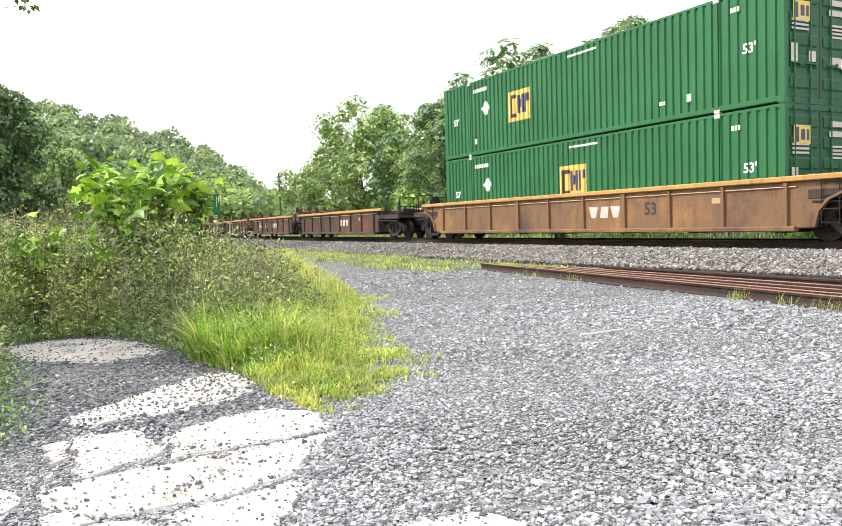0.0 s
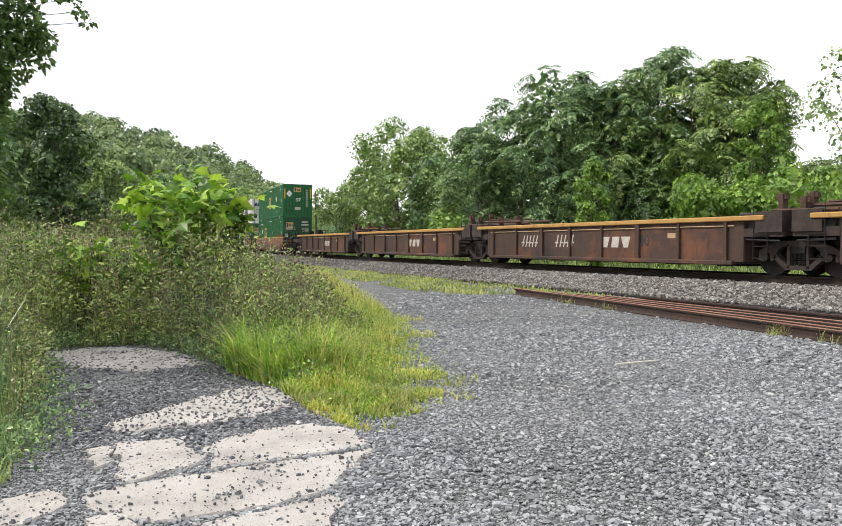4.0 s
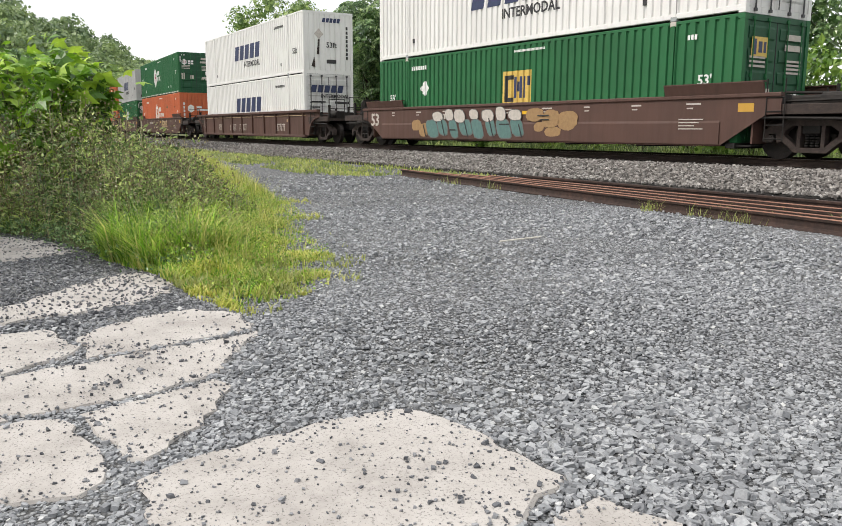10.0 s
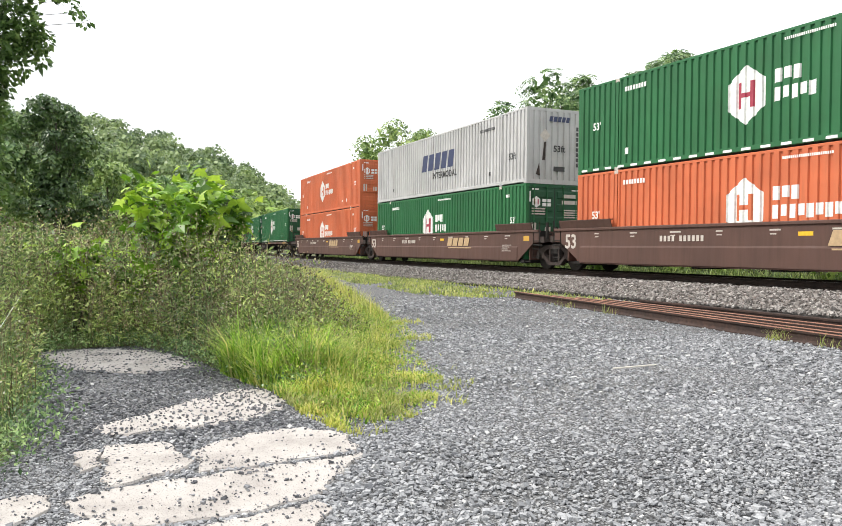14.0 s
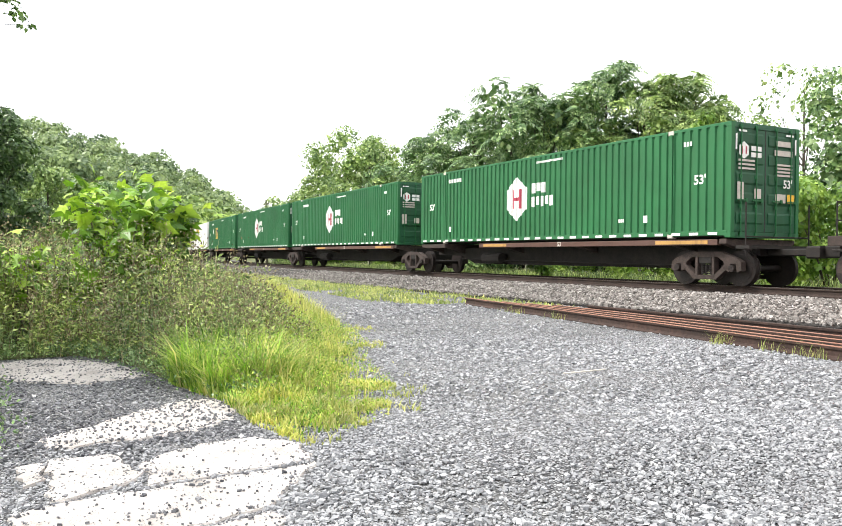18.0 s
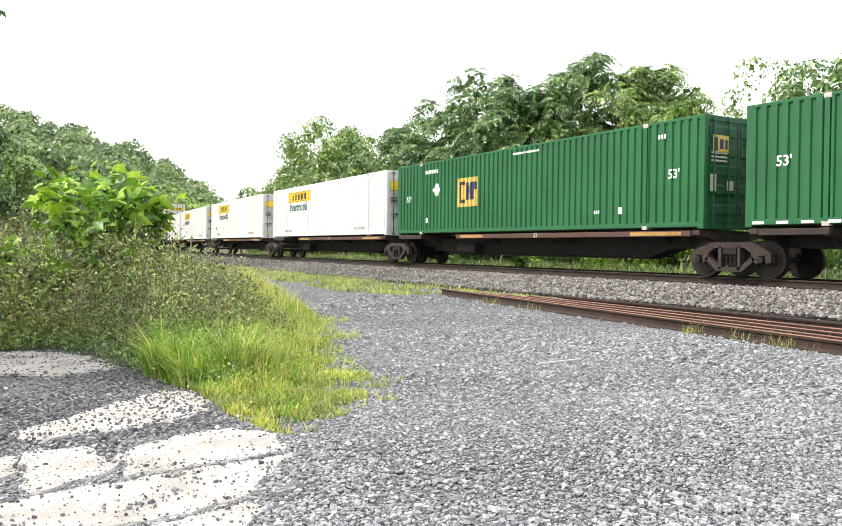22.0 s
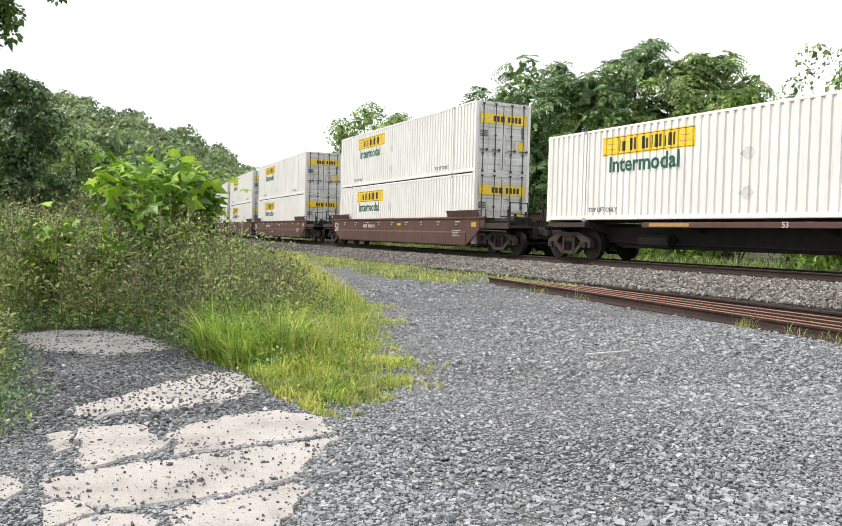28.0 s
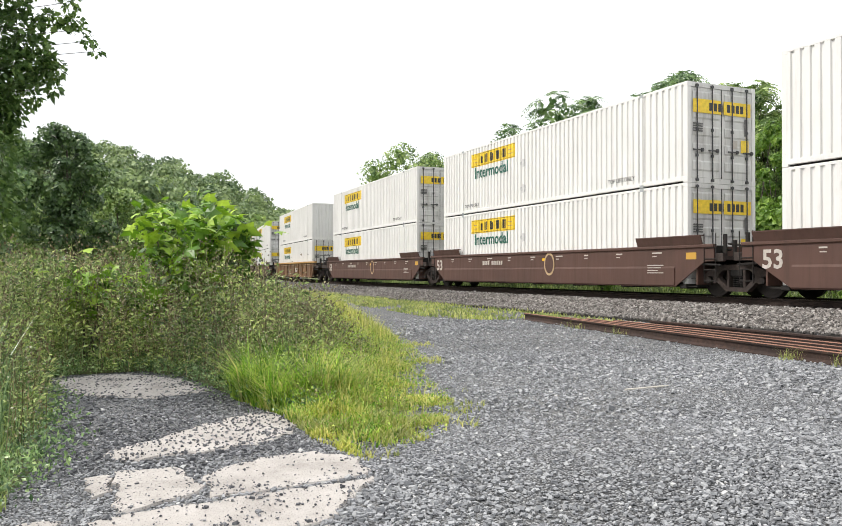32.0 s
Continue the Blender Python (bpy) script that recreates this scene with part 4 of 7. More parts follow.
def marks_hub(th, spec):
    pale = M_LETWHITE
    on_side(th, "logo_panel", hexa(-1.05, 1.5, 1.16, 1.55), pale, "white hexagon logo")
    mark = M_LETRED if spec["col"] is M_GREEN else M_ORANGE
    for a, b, za, zb in ((-1.31, -1.19, 1.16, 1.84), (-0.91, -0.79, 1.16, 1.84), (-1.19, -0.91, 1.44, 1.56)):
        on_side(th, "logo_shape", rect(a, b, za, zb), mark, lift=0.007)
    for za, zb, n, w in ((1.64, 1.98, 3, 0.22), (1.18, 1.52, 5 if spec["col"] is M_GREEN else 8, 0.2)):
        for i in range(n):
            x = -0.2 + i * (w + 0.05)
            on_side(th, "logo_bar", rect(x, x + w, za + (0.06 if i % 2 else 0), zb), pale, lift=0.0045)
    small_marks(th, pale)
    for x in (-7.1, 7.1):
        side_text(th, "53'", 0.34, x, 1.5, pale)
    if spec.get("dashes", True):
        for i in range(26):
            x = -HX + 0.35 + i * 0.61
            part("reflector", kept(("dash",), lambda: Solid().box(-0.15, 0.15, -0.004, 0.001, 0.07, 0.14).mesh("reflector", M_LETWHITE)), th, m=pose(x, -HY - 0.003, 0))
    if spec["ahead"]:
        hx = [(-0.85 + 0.2 * math.sin(k * math.pi / 3), 2.2 + 0.22 * math.cos(k * math.pi / 3)) for k in range(6)]
        end_flat(th, "logo_panel", [hx], pale, "small white hexagon logo")
        end_flat(th, "logo_shape", [rect_ring(-0.95, -0.9, 2.1, 2.3), rect_ring(-0.8, -0.75, 2.1, 2.3)], mark, off=0.0155)
        end_flat(th, "logo_bar", [rect_ring(-0.58, -0.2, 2.2, 2.32), rect_ring(-0.58, -0.2, 2.04, 2.16)], pale)
        door_bars(th, M_LETPALE)
        end_text(th, "53'", 0.3, 0.8, 1.4, pale, 0.035)
        end_flat(th, "sticker", [rect_ring(0.82, 1.1, 0.92, 1.15)], M_YELLOW)
        end_flat(th, "reflector", [rect_ring(-1.16, -1.1, 2.2, 2.6), rect_ring(1.1, 1.16, 2.2, 2.6), rect_ring(-1.05, -0.75, 2.66, 2.71), rect_ring(0.75, 1.05, 2.66, 2.71)], M_LETWHITE)
    else:
        hx = [(-0.5 + 0.27 * math.sin(k * math.pi / 3), 1.75 + 0.3 * math.cos(k * math.pi / 3)) for k in range(6)]
        end_flat(th, "logo_panel", [hx], pale, "white hexagon logo")
        end_flat(th, "logo_bar", [rect_ring(-0.1, 0.3, 1.78, 1.92), rect_ring(-0.1, 0.75, 1.6, 1.72)], pale)
        end_flat(th, "painted_bars", [rect_ring(-1.05, -0.93, 0.7 + i * 0.26, 0.88 + i * 0.26) for i in range(6)], pale)


def marks_hunt(th, spec):
    on_side(th, "logo_panel", rect(-5.25, -1.55, 2.02, 2.6), M_LOGOYEL, "yellow logo band with dark lettering shapes")
    for a, b, za, zb in ((-5.22, -1.58, 2.05, 2.065), (-5.22, -1.58, 2.555, 2.57)):
        on_side(th, "logo_line", rect(a, b, za, zb), M_LETBLACK, lift=0.0065)
    # a row of plain dark uprights
    for i, x in enumerate((-4.55, -4.05, -3.55, -3.2, -2.85, -2.5)):
        for a, b, za, zb in ((0.0, 0.09, 2.13, 2.49), (0.17, 0.26, 2.13, 2.49 if i % 2 else 2.43)):
            on_side(th, "logo_shape", rect(x + a, x + b, za, zb), M_LETBLACK, lift=0.0065)
    for x in (-5.1, -2.1):
        on_side(th, "logo_line", rect(x, x + 0.42, 2.2, 2.23), M_LETGOLD, lift=0.0065)
        on_side(th, "logo_line", rect(x + 0.05, x + 0.38, 2.36, 2.39), M_LETGOLD, lift=0.0065)
    side_text(th, "Intermodal", 0.66, -3.5, 1.72, M_LETGREEN)
    side_text(th, "TOP LIFT ONLY", 0.19, -5.2, 0.36, M_LETGREY)
    side_text(th, "TOP LIFT ONLY", 0.19, 5.1, 0.36, M_LETGREY)
    if spec.get("placard"):
        on_side(th, "placard", diamond(spec["placard"], 1.7, 0.24), M_PLACARD, "pale diamond placard")
        on_side(th, "placard", diamond(spec["placard"], 0.7, 0.24), M_PLACARD, "pale diamond placard")
    if spec["ahead"]:
        end_flat(th, "logo_panel", [rect_ring(-1.1, -0.05, 2.02, 2.42), rect_ring(0.05, 1.1, 2.02, 2.42)], M_LOGOYEL, "yellow logo band across the doors")
        end_flat(th, "logo_shape", [rect_ring(-0.5 + i * 0.17, -0.5 + i * 0.17 + (0.12 if i != 3 else 0.02), 2.1, 2.33) for i in range(8)], M_LETBLACK, off=0.0155)
        end_flat(th, "sticker", [rect_ring(0.72, 1.02, 0.95, 1.32)], M_LOGOYEL, "yellow sticker")
        end_flat(th, "rust_stain", [rect_ring(-1.1, -0.74, 1.47 + 0.07 * k, 1.515 + 0.07 * k) for k in range(4)] + [rect_ring(0.86, 0.94, 1.45, 1.95)], M_LETGREY, "grey grimy streaks on the door")
        end_flat(th, "sticker", [rect_ring(0.4, 0.58, 1.05, 1.3)], M_LETPALE)


def marks_swift(th, spec):
    blue = M_LETBLUE
    big = spec.get("big", 1.0)
    polys = bars_slanted(0.0, 1.62, 4.3 * big, 0.78, 5, 0.24)
    key = ("swift", big)
    part("logo_shape", kept(key, lambda: flat_mesh("logo_shape", polys, blue)), th, "dark blue leaning letter shapes", pose(0, -HY - 0.004, 0))
    side_text(th, "INTERMODAL", 0.42, 0.75, 0.93, M_LETBLACK)
    for x0, x1, z0, z1 in ((4.3, 5.6, 2.36, 2.48), (5.1, 5.3, 0.5, 0.66), (-5.7, -5.5, 0.5, 0.66)):
        part("marking", kept(("srow", x0), lambda: flat_mesh("marking", mark_row(x0, x1, z0, z1), M_LETBLACK)), th, m=pose(0, -HY - 0.003, 0))
    side_text(th, "53ft", 0.36, 7.0, 1.1, M_LETBLACK)
    if spec["ahead"]:
        end_flat(th, "logo_shape", bars_slanted(-0.1, 2.2, 1.75, 0.34, 5, 0.22), blue, "dark blue leaning letter shapes")
        end_text(th, "INTERMODAL", 0.24, 0.3, 1.85, M_LETBLACK, 0.035)
        end_flat(th, "painted_bars", [rect_ring(-0.95, -0.2, 1.55, 1.62), rect_ring(0.3, 1.05, 1.5, 1.62), rect_ring(-0.95, -0.5, 1.3, 1.36)], M_LETBLACK)
        end_flat(th, "rust_stain", [[(-1.05, 0.7), (-0.7, 0.62), (-0.6, 1.0), (-0.9, 1.2)], [(0.5, 0.6), (0.95, 0.7), (0.85, 1.15), (0.55, 1.0)]], M_TRUCK, "brown rust stain")
    else:
        end_flat(th, "logo_shape", bars_slanted(0.15, 2.5, 0.95, 0.2, 5, 0.22), blue, "dark blue leaning letter shapes")
        end_text(th, "53ft", 0.34, 0.15, 1.35, M_LETBLACK)
        end_flat(th, "placard", [[(-0.5, 1.6), (-0.26, 1.85), (-0.5, 2.1), (-0.74, 1.85)]], M_LETPALE)
        end_flat(th, "painted_bars", [rect_ring(0.92, 1.02, 0.7 + i * 0.2, 0.85 + i * 0.2) for i in range(8)] + [rect_ring(-0.1, 0.4, 0.5, 0.68)], M_LETBLACK)
        end_flat(th, "rust_stain", [[(-0.62, 0.9), (-0.5, 0.9), (-0.46, 1.6), (-0.54, 1.6)], [(-0.9, 0.35), (-0.7, 0.3), (-0.75, 0.8)]], M_TRUCK, "brown rust streak")


def spec_of(kind, ahead=True, **more):
    base = {
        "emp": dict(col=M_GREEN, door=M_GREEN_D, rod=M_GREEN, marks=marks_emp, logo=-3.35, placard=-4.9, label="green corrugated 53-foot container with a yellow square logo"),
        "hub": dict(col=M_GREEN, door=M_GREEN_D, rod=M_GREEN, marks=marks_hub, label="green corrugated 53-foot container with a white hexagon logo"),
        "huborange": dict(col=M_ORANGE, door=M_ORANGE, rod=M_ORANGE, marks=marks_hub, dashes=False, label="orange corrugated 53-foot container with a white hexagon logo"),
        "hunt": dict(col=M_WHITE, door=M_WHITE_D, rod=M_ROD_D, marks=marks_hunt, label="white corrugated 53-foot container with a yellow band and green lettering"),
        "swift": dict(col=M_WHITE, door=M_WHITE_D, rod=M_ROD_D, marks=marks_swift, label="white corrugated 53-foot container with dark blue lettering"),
        "swiftgrey": dict(col=M_GREY, door=M_GREY, rod=M_ROD, marks=marks_swift, label="dirty grey corrugated 53-foot container with dark blue lettering"),
    }[kind].copy()
    base.update(ahead=ahead, **more)
    return base


# ---------------------------------------------------------------- railway cars
def wheelset_mesh():
    so = Solid()
    for s in (-1, 1):
        so.cyl(0, s * 0.75, 0.457, 0.457, -0.062, 0.062, 'y', 28)
        so.cyl(0, s * 0.75, 0.457, 0.485, *(sorted((-s * 0.062, -s * 0.088))), 'y', 28)
        so.cyl(0, s * 0.75, 0.457, 0.36, *(sorted((s * 0.0621, s * 0.075))), 'y', 24, )
        so.cyl(0, s * 1.0, 0.457, 0.085, -0.16, 0.16, 'y', 12)
        for k in range(3):
            a = 2 * math.pi * k / 3
            so.cyl(0.05 * math.cos(a), s * 1.165, 0.457 + 0.05 * math.sin(a), 0.014, -0.01, 0.01, 'y', 6)
    so.cyl(0, 0, 0.457, 0.08, -0.75, 0.75, 'y', 12)
    so.v = [(x, y, z - 0.457) for x, y, z in so.v]
    return so.mesh("wheelset", M_WHEEL)


def side_frame_mesh():
    so = Solid()
    h = 0.09
    for ring in ([(-1.14, 0.40), (-1.0, 0.36), (-0.98, 0.56), (-0.80, 0.56), (-0.78, 0.36), (-0.64, 0.42), (-0.60, 0.62), (-0.42, 0.74), (0.42, 0.74), (0.60, 0.62), (0.64, 0.42), (0.78, 0.36),
                  (0.80, 0.56), (0.98, 0.56), (1.0, 0.36), (1.14, 0.40), (1.12, 0.62), (0.95, 0.72), (0.5, 0.88), (-0.5, 0.88), (-0.95, 0.72), (-1.12, 0.62)],
                 [(-0.72, 0.46), (-0.62, 0.54), (-0.30, 0.27), (0.30, 0.27), (0.62, 0.54), (0.72, 0.46), (0.36, 0.16), (-0.36, 0.16)],
                 [(-0.31, 0.2), (-0.23, 0.2), (-0.23, 0.8), (-0.31, 0.8)], [(0.23, 0.2), (0.31, 0.2), (0.31, 0.8), (0.23, 0.8)]):
        so.prism(ring, -h, h, 'y')
    return so.mesh("side_frame", M_TRUCK)


def spring_mesh():
    so = Solid()
    for x in (-0.12, 0.0, 0.12):
        for k in range(5):
            so.cyl(x, 0, 0.30 + k * 0.055, 0.05, 0, 0.03, 'z', 8)
    return so.mesh("spring", M_DARK)


WHEELS = []


def bogie(car, x):
    b = part("truck", kept(("bolster",), lambda: Solid().soft(-0.19, 0.19, -1.08, 1.08, 0.56, 0.78, 0.03).cyl(0, 0, 0.78, 0.25, 0, 0.14, 'z', 14).mesh("truck", M_DARK)), car, "cast steel railway truck", pose(x, 0, 0))
    for s in (-1, 1):
        part("side_frame", kept(("side_frame",), side_frame_mesh), b, m=pose(0, s * 1.0, 0))
        part("spring", kept(("spring",), spring_mesh), b, m=pose(0, s * 1.0, 0))
        part("brake_beam", kept(("brake_beam",), lambda: Solid().soft(-0.05, 0.05, -0.85, 0.85, 0.38, 0.47, 0.015).box(-0.05, 0.06, -0.84, -0.7, 0.3, 0.56).box(-0.05, 0.06, 0.7, 0.84, 0.3, 0.56).mesh("brake_beam", M_DARK)), b, m=pose(s * 0.36, 0, 0))
        WHEELS.append(part("wheelset", kept(("wheelset",), wheelset_mesh), b, m=pose(s * 0.889, 0, 0.457)))
    return b


def ladder(car, x, y, z0, z1, mat):
    so = Solid()
    for s in (-0.2, 0.2):
        so.bar((x + s, y, z0), (x + s, y, z1), 0.016)
    n = int((z1 - z0) / 0.3)
    for i in range(n + 1):
        z = z0 + 0.08 + i * 0.3
        if z < z1:
            so.bar((x - 0.2, y, z), (x + 0.2, y, z), 0.014)
    part("ladder", kept(("ladder", round(x, 2), round(y, 2), z0, z1, mat.name), lambda: so.mesh("ladder", mat)), car)


def coupler(car, x0, x1):
    a, b = min(x0, x1), max(x0, x1)
    part("coupler", kept(("coupler", round(a, 2), round(b, 2)), lambda: Solid().soft(a, b, -0.09, 0.09, 0.78, 0.96, 0.03).soft(b - 0.35 if x1 > x0 else a, b if x1 > x0 else a + 0.35, -0.17, 0.17, 0.72, 1.02, 0.04).mesh("coupler", M_DARK)), car)


def platform(car, s, x0, x1, paint, truck_at=9.7, posts=True):
    """The end platform over a truck, towards s = +1 or -1, from x0 to x1 from the middle."""
    def fx(a, b):
        return (a, b) if s > 0 else (-b, -a)
    key = (s, x0, x1, paint.name)
    part("end_deck", kept(("deck",) + key, lambda: Solid().soft(*fx(x0, x1), -1.32, 1.32, 1.02, 1.12, 0.01).soft(*fx(x0, x1), -1.40, -1.30, 0.98, 1.2, 0.01).soft(*fx(x0, x1), 1.30, 1.40, 0.98, 1.2, 0.01).mesh("end_deck", M_TRUCK)), car)
    part("center_sill", kept(("csill",) + key, lambda: Solid().soft(*fx(x0 - 0.3, x1 + 0.1), -0.33, 0.33, 0.62, 1.03, 0.03).mesh("center_sill", M_DARK)), car)
    part("bulkhead", kept(("bulk",) + key, lambda: Solid().box(*fx(x0 - 0.03, x0 + 0.02), -1.36, 1.36, 0.34, 1.42).prism([fx(x0, x0 + 0.9)[0], ] and [(fx(x0, x0)[0], 1.12), (fx(x0, x0)[0], 1.42), (s * (x0 + 0.75), 1.12)], -1.28, -1.22, 'y').prism([(s * x0, 1.12), (s * x0, 1.42), (s * (x0 + 0.75), 1.12)], 1.22, 1.28, 'y').mesh("bulkhead", paint)), car)
    if posts:
        for y in (-1.25, -0.5, 0.5, 1.25):
            part("handrail_post", kept(("hpost", s, x1), lambda: Solid().bar((s * (x1 - 0.12), 0, 1.1), (s * (x1 - 0.12), 0, 1.98), 0.02).mesh("handrail_post", M_DARK)), car, m=pose(0, y, 0))
        for y0, y1, z in ((-1.25, -0.5, 1.96), (0.5, 1.25, 1.96), (-1.25, 1.25, 1.55)):
            part("handrail", kept(("rail", y0, z) + key, lambda: Solid().bar((s * (x1 - 0.12), y0, z), (s * (x1 - 0.12), y1, z), 0.018).mesh("handrail", M_DARK)), car)
        part("brake_wheel", kept(("brakewheel", s, x1), lambda: Solid().cyl(s * (x1 - 0.35), 0.75, 1.75, 0.26, -0.02, 0.02, 'x', 16).bar((s * (x1 - 0.35), 0.75, 1.1), (s * (x1 - 0.35), 0.75, 1.75), 0.03).box(s * (x1 - 0.45) - 0.1, s * (x1 - 0.45) + 0.1, 0.55, 0.95, 1.4, 1.85).mesh("brake_wheel", M_DARK)), car)
        part("platform_gear", kept(("gear",) + key, lambda: Solid().soft(*fx(x0 + 0.35, x0 + 1.3), -0.55, 0.35, 1.12, 1.42, 0.05).cyl(s * (x0 + 1.6), -0.75, 1.3, 0.16, -0.35, 0.35, 'x', 12).soft(*fx(x0 + 0.5, x0 + 1.1), 0.5, 1.1, 1.12, 1.3, 0.03).mesh("platform_gear", M_DARK)), car)
    for k in range(9):
        q = x0 + 0.2 + (x1 - x0 - 0.3) * ((k * 0.37) % 1.0)
        y = -1.25 + 2.5 * ((k * 0.61) % 1.0)
        part("post", kept(("post", k) + key, lambda: Solid().bar((s * q, y, 1.1), (s * q, y, 1.3 + 0.5 * ((k * 0.77) % 1.0)), 0.022 + 0.02 * (k % 3)).mesh("post", M_DARK)), car)
    for k, (ya, za, yb, zb) in enumerate(((-1.1, 1.26, -1.0, 1.3), (-0.3, 1.5, -0.5, 1.42), (-1.38, 0.92, -1.38, 0.88))):
        part("pipe", kept(("pipe", k) + key, lambda: Solid().bar((s * (x0 + 0.1), ya, za), (s * (x1 - 0.1), yb, zb), 0.032).mesh("pipe", M_DARK)), car)
    part("equipment_box", kept(("ebox",) + key, lambda: Solid().soft(*fx(x0 + 0.15, x0 + 0.6), -1.36, -0.9, 1.1, 1.42, 0.02).mesh("equipment_box", M_DARK)), car)
    so2 = Solid()
    for z in (0.45, 0.75, 1.05, 1.35):
        so2.bar((s * (x0 + 0.35), -1.44, z), (s * (x0 + 0.78), -1.44, z), 0.014)
    so2.bar((s * (x0 + 0.35), -1.44, 0.4), (s * (x0 + 0.35), -1.44, 1.75), 0.014).bar((s * (x0 + 0.78), -1.44, 0.4), (s * (x0 + 0.78), -1.44, 1.75), 0.014)
    part("ladder", kept(("plad",) + key, lambda: so2.mesh("ladder", M_DARK)), car)


def well_floor(car, half):
    part("well_floor", kept(("wfloor", half), lambda: Solid().box(-half, half, -1.3, 1.3, 0.27, 0.30).mesh("well_floor", M_DARK)), car)
    for k in range(7):
        x = -half + 0.5 + k * (2 * half - 1.0) / 6
        part("floor_beam", kept(("fbeam",), lambda: Solid().soft(-0.12, 0.12, -1.36, 1.36, 0.22, 0.352, 0.02).mesh("floor_beam", M_DARK)), car, m=pose(x, 0, 0))


def smooth_well(label, paint, front, rear, number="53", extra=None, half=8.45):
    """A double-stack car unit with smooth tapered sides. front and rear: 'end' (coupler) or 'joint' (shared truck)."""
    car = tagged(new("well_car"), label, "railway car", "cars of the train")
    for s in (-1, 1):
        turn = pose(0, 0, 0, 0, 0, 0 if s < 0 else 180)
        h = half
        outline = [(-h - 0.75, 1.0), (-h - 0.4, 0.98), (-h + 0.75, 0.27), (h - 0.75, 0.27), (h + 0.4, 0.98), (h + 0.75, 1.0), (h + 0.75, 1.38), (-h - 0.75, 1.38)]
        part("side_sill", kept(("ss", h, paint.name), lambda: Solid().prism(outline, -1.43, -1.40, 'y').mesh("side_sill", paint)), car, m=turn)
        part("lower_panel", kept(("lpan", h, paint.name), lambda: Solid().prism([(-1.432, 0.86), (-1.455, 0.80), (-1.455, 0.31), (-1.432, 0.28)], -h + 0.75, h - 0.75, 'x').mesh("lower_panel", M_FECLOW if paint is M_FEC else paint)), car, m=turn)
        part("top_chord", kept(("tc", h, paint.name), lambda: Solid().soft(-h - 0.75, h + 0.75, -1.47, -1.33, 1.36, 1.46, 0.02).mesh("top_chord", spec_chord(paint))), car, m=turn)
        for e in (-1, 1):
            x0, x1 = (h - 2.35, h + 0.35) if e > 0 else (-h - 0.35, -h + 2.35)
            part("guide_flange", kept(("gf", e, h, paint.name), lambda: Solid().prism([(-1.46, 1.46), (-1.43, 1.46), (-1.50, 1.70), (-1.54, 1.70)], x0, x1, 'x').prism([(-1.54, 1.69), (-1.40, 1.69), (-1.40, 1.72), (-1.54, 1.72)], x0, x1, 'x').mesh("guide_flange", paint)), car, m=turn)
        for i in range(9):
            x = -h + 1.6 + i * (2 * h - 3.2) / 8
            part("painted_mark", kept(("pm", i % 3), lambda: flat_mesh("painted_mark", [rect_ring(-0.12, 0.1 + 0.1 * (i % 3), 1.235, 1.275), rect_ring(-0.1, 0.08, 1.14, 1.17)], M_LETPALE)), car, m=turn @ pose(x, -1.434, 0))
        part("reflector", kept(("yrefl",), lambda: flat_mesh("reflector", [rect_ring(-0.2, 0.2, 1.05, 1.24)], M_YELLOWOLD)), car, "yellow reflector", m=turn @ pose(h - 0.1, -1.434, 0))
        part("reflector", kept(("yrefl2",), lambda: flat_mesh("reflector", [rect_ring(-0.2, 0.2, 1.1, 1.2)], M_YELLOW)), car, "yellow reflector", m=turn @ pose(0.9, -1.434, 0))
        part("stencil", kept(("stencil",), lambda: flat_mesh("stencil", [rect_ring(-0.4, 0.3 - 0.12 * (k % 3), 0.98 - k * 0.075, 1.005 - k * 0.075) for k in range(4)], M_LETPALE)), car, m=turn @ pose(h - 1.5, -1.458, -0.1))
    part("car_number", lettering(number, 0.66, M_LETPALE), car, "faded number", pose(-half + 0.2, -1.437, 0.98))
    for i in range(10):
        part("lettering_bar", kept(("lbar",), lambda: flat_mesh("lettering_bar", [rect_ring(-0.05, 0.05, 0.99, 1.15)], M_LETPALE)), car, "unreadable car marking", pose(-3.9 + i * 0.16 + (0.14 if i > 3 else 0), -1.437, 0))
    finish_car(car, half, paint, front, rear)
    if extra:
        extra(car)
    return car


def spec_chord(paint):
    return M_CHORD if paint in (M_FEC, M_TTX) else paint


def finish_car(car, half, paint, front, rear):
    well_floor(car, half)
    for s, what in ((1, front), (-1, rear)):
        if what == 'end':
            platform(car, s, half + 0.05, half + 2.45, paint)
            bogie(car, s * 9.72)
            coupler(car, s * (half + 2.4), s * 11.72)
        else:
            platform(car, s, half + 0.05, half + 1.05, paint, posts=False)
            if s < 0:
                bogie(car, -9.71)


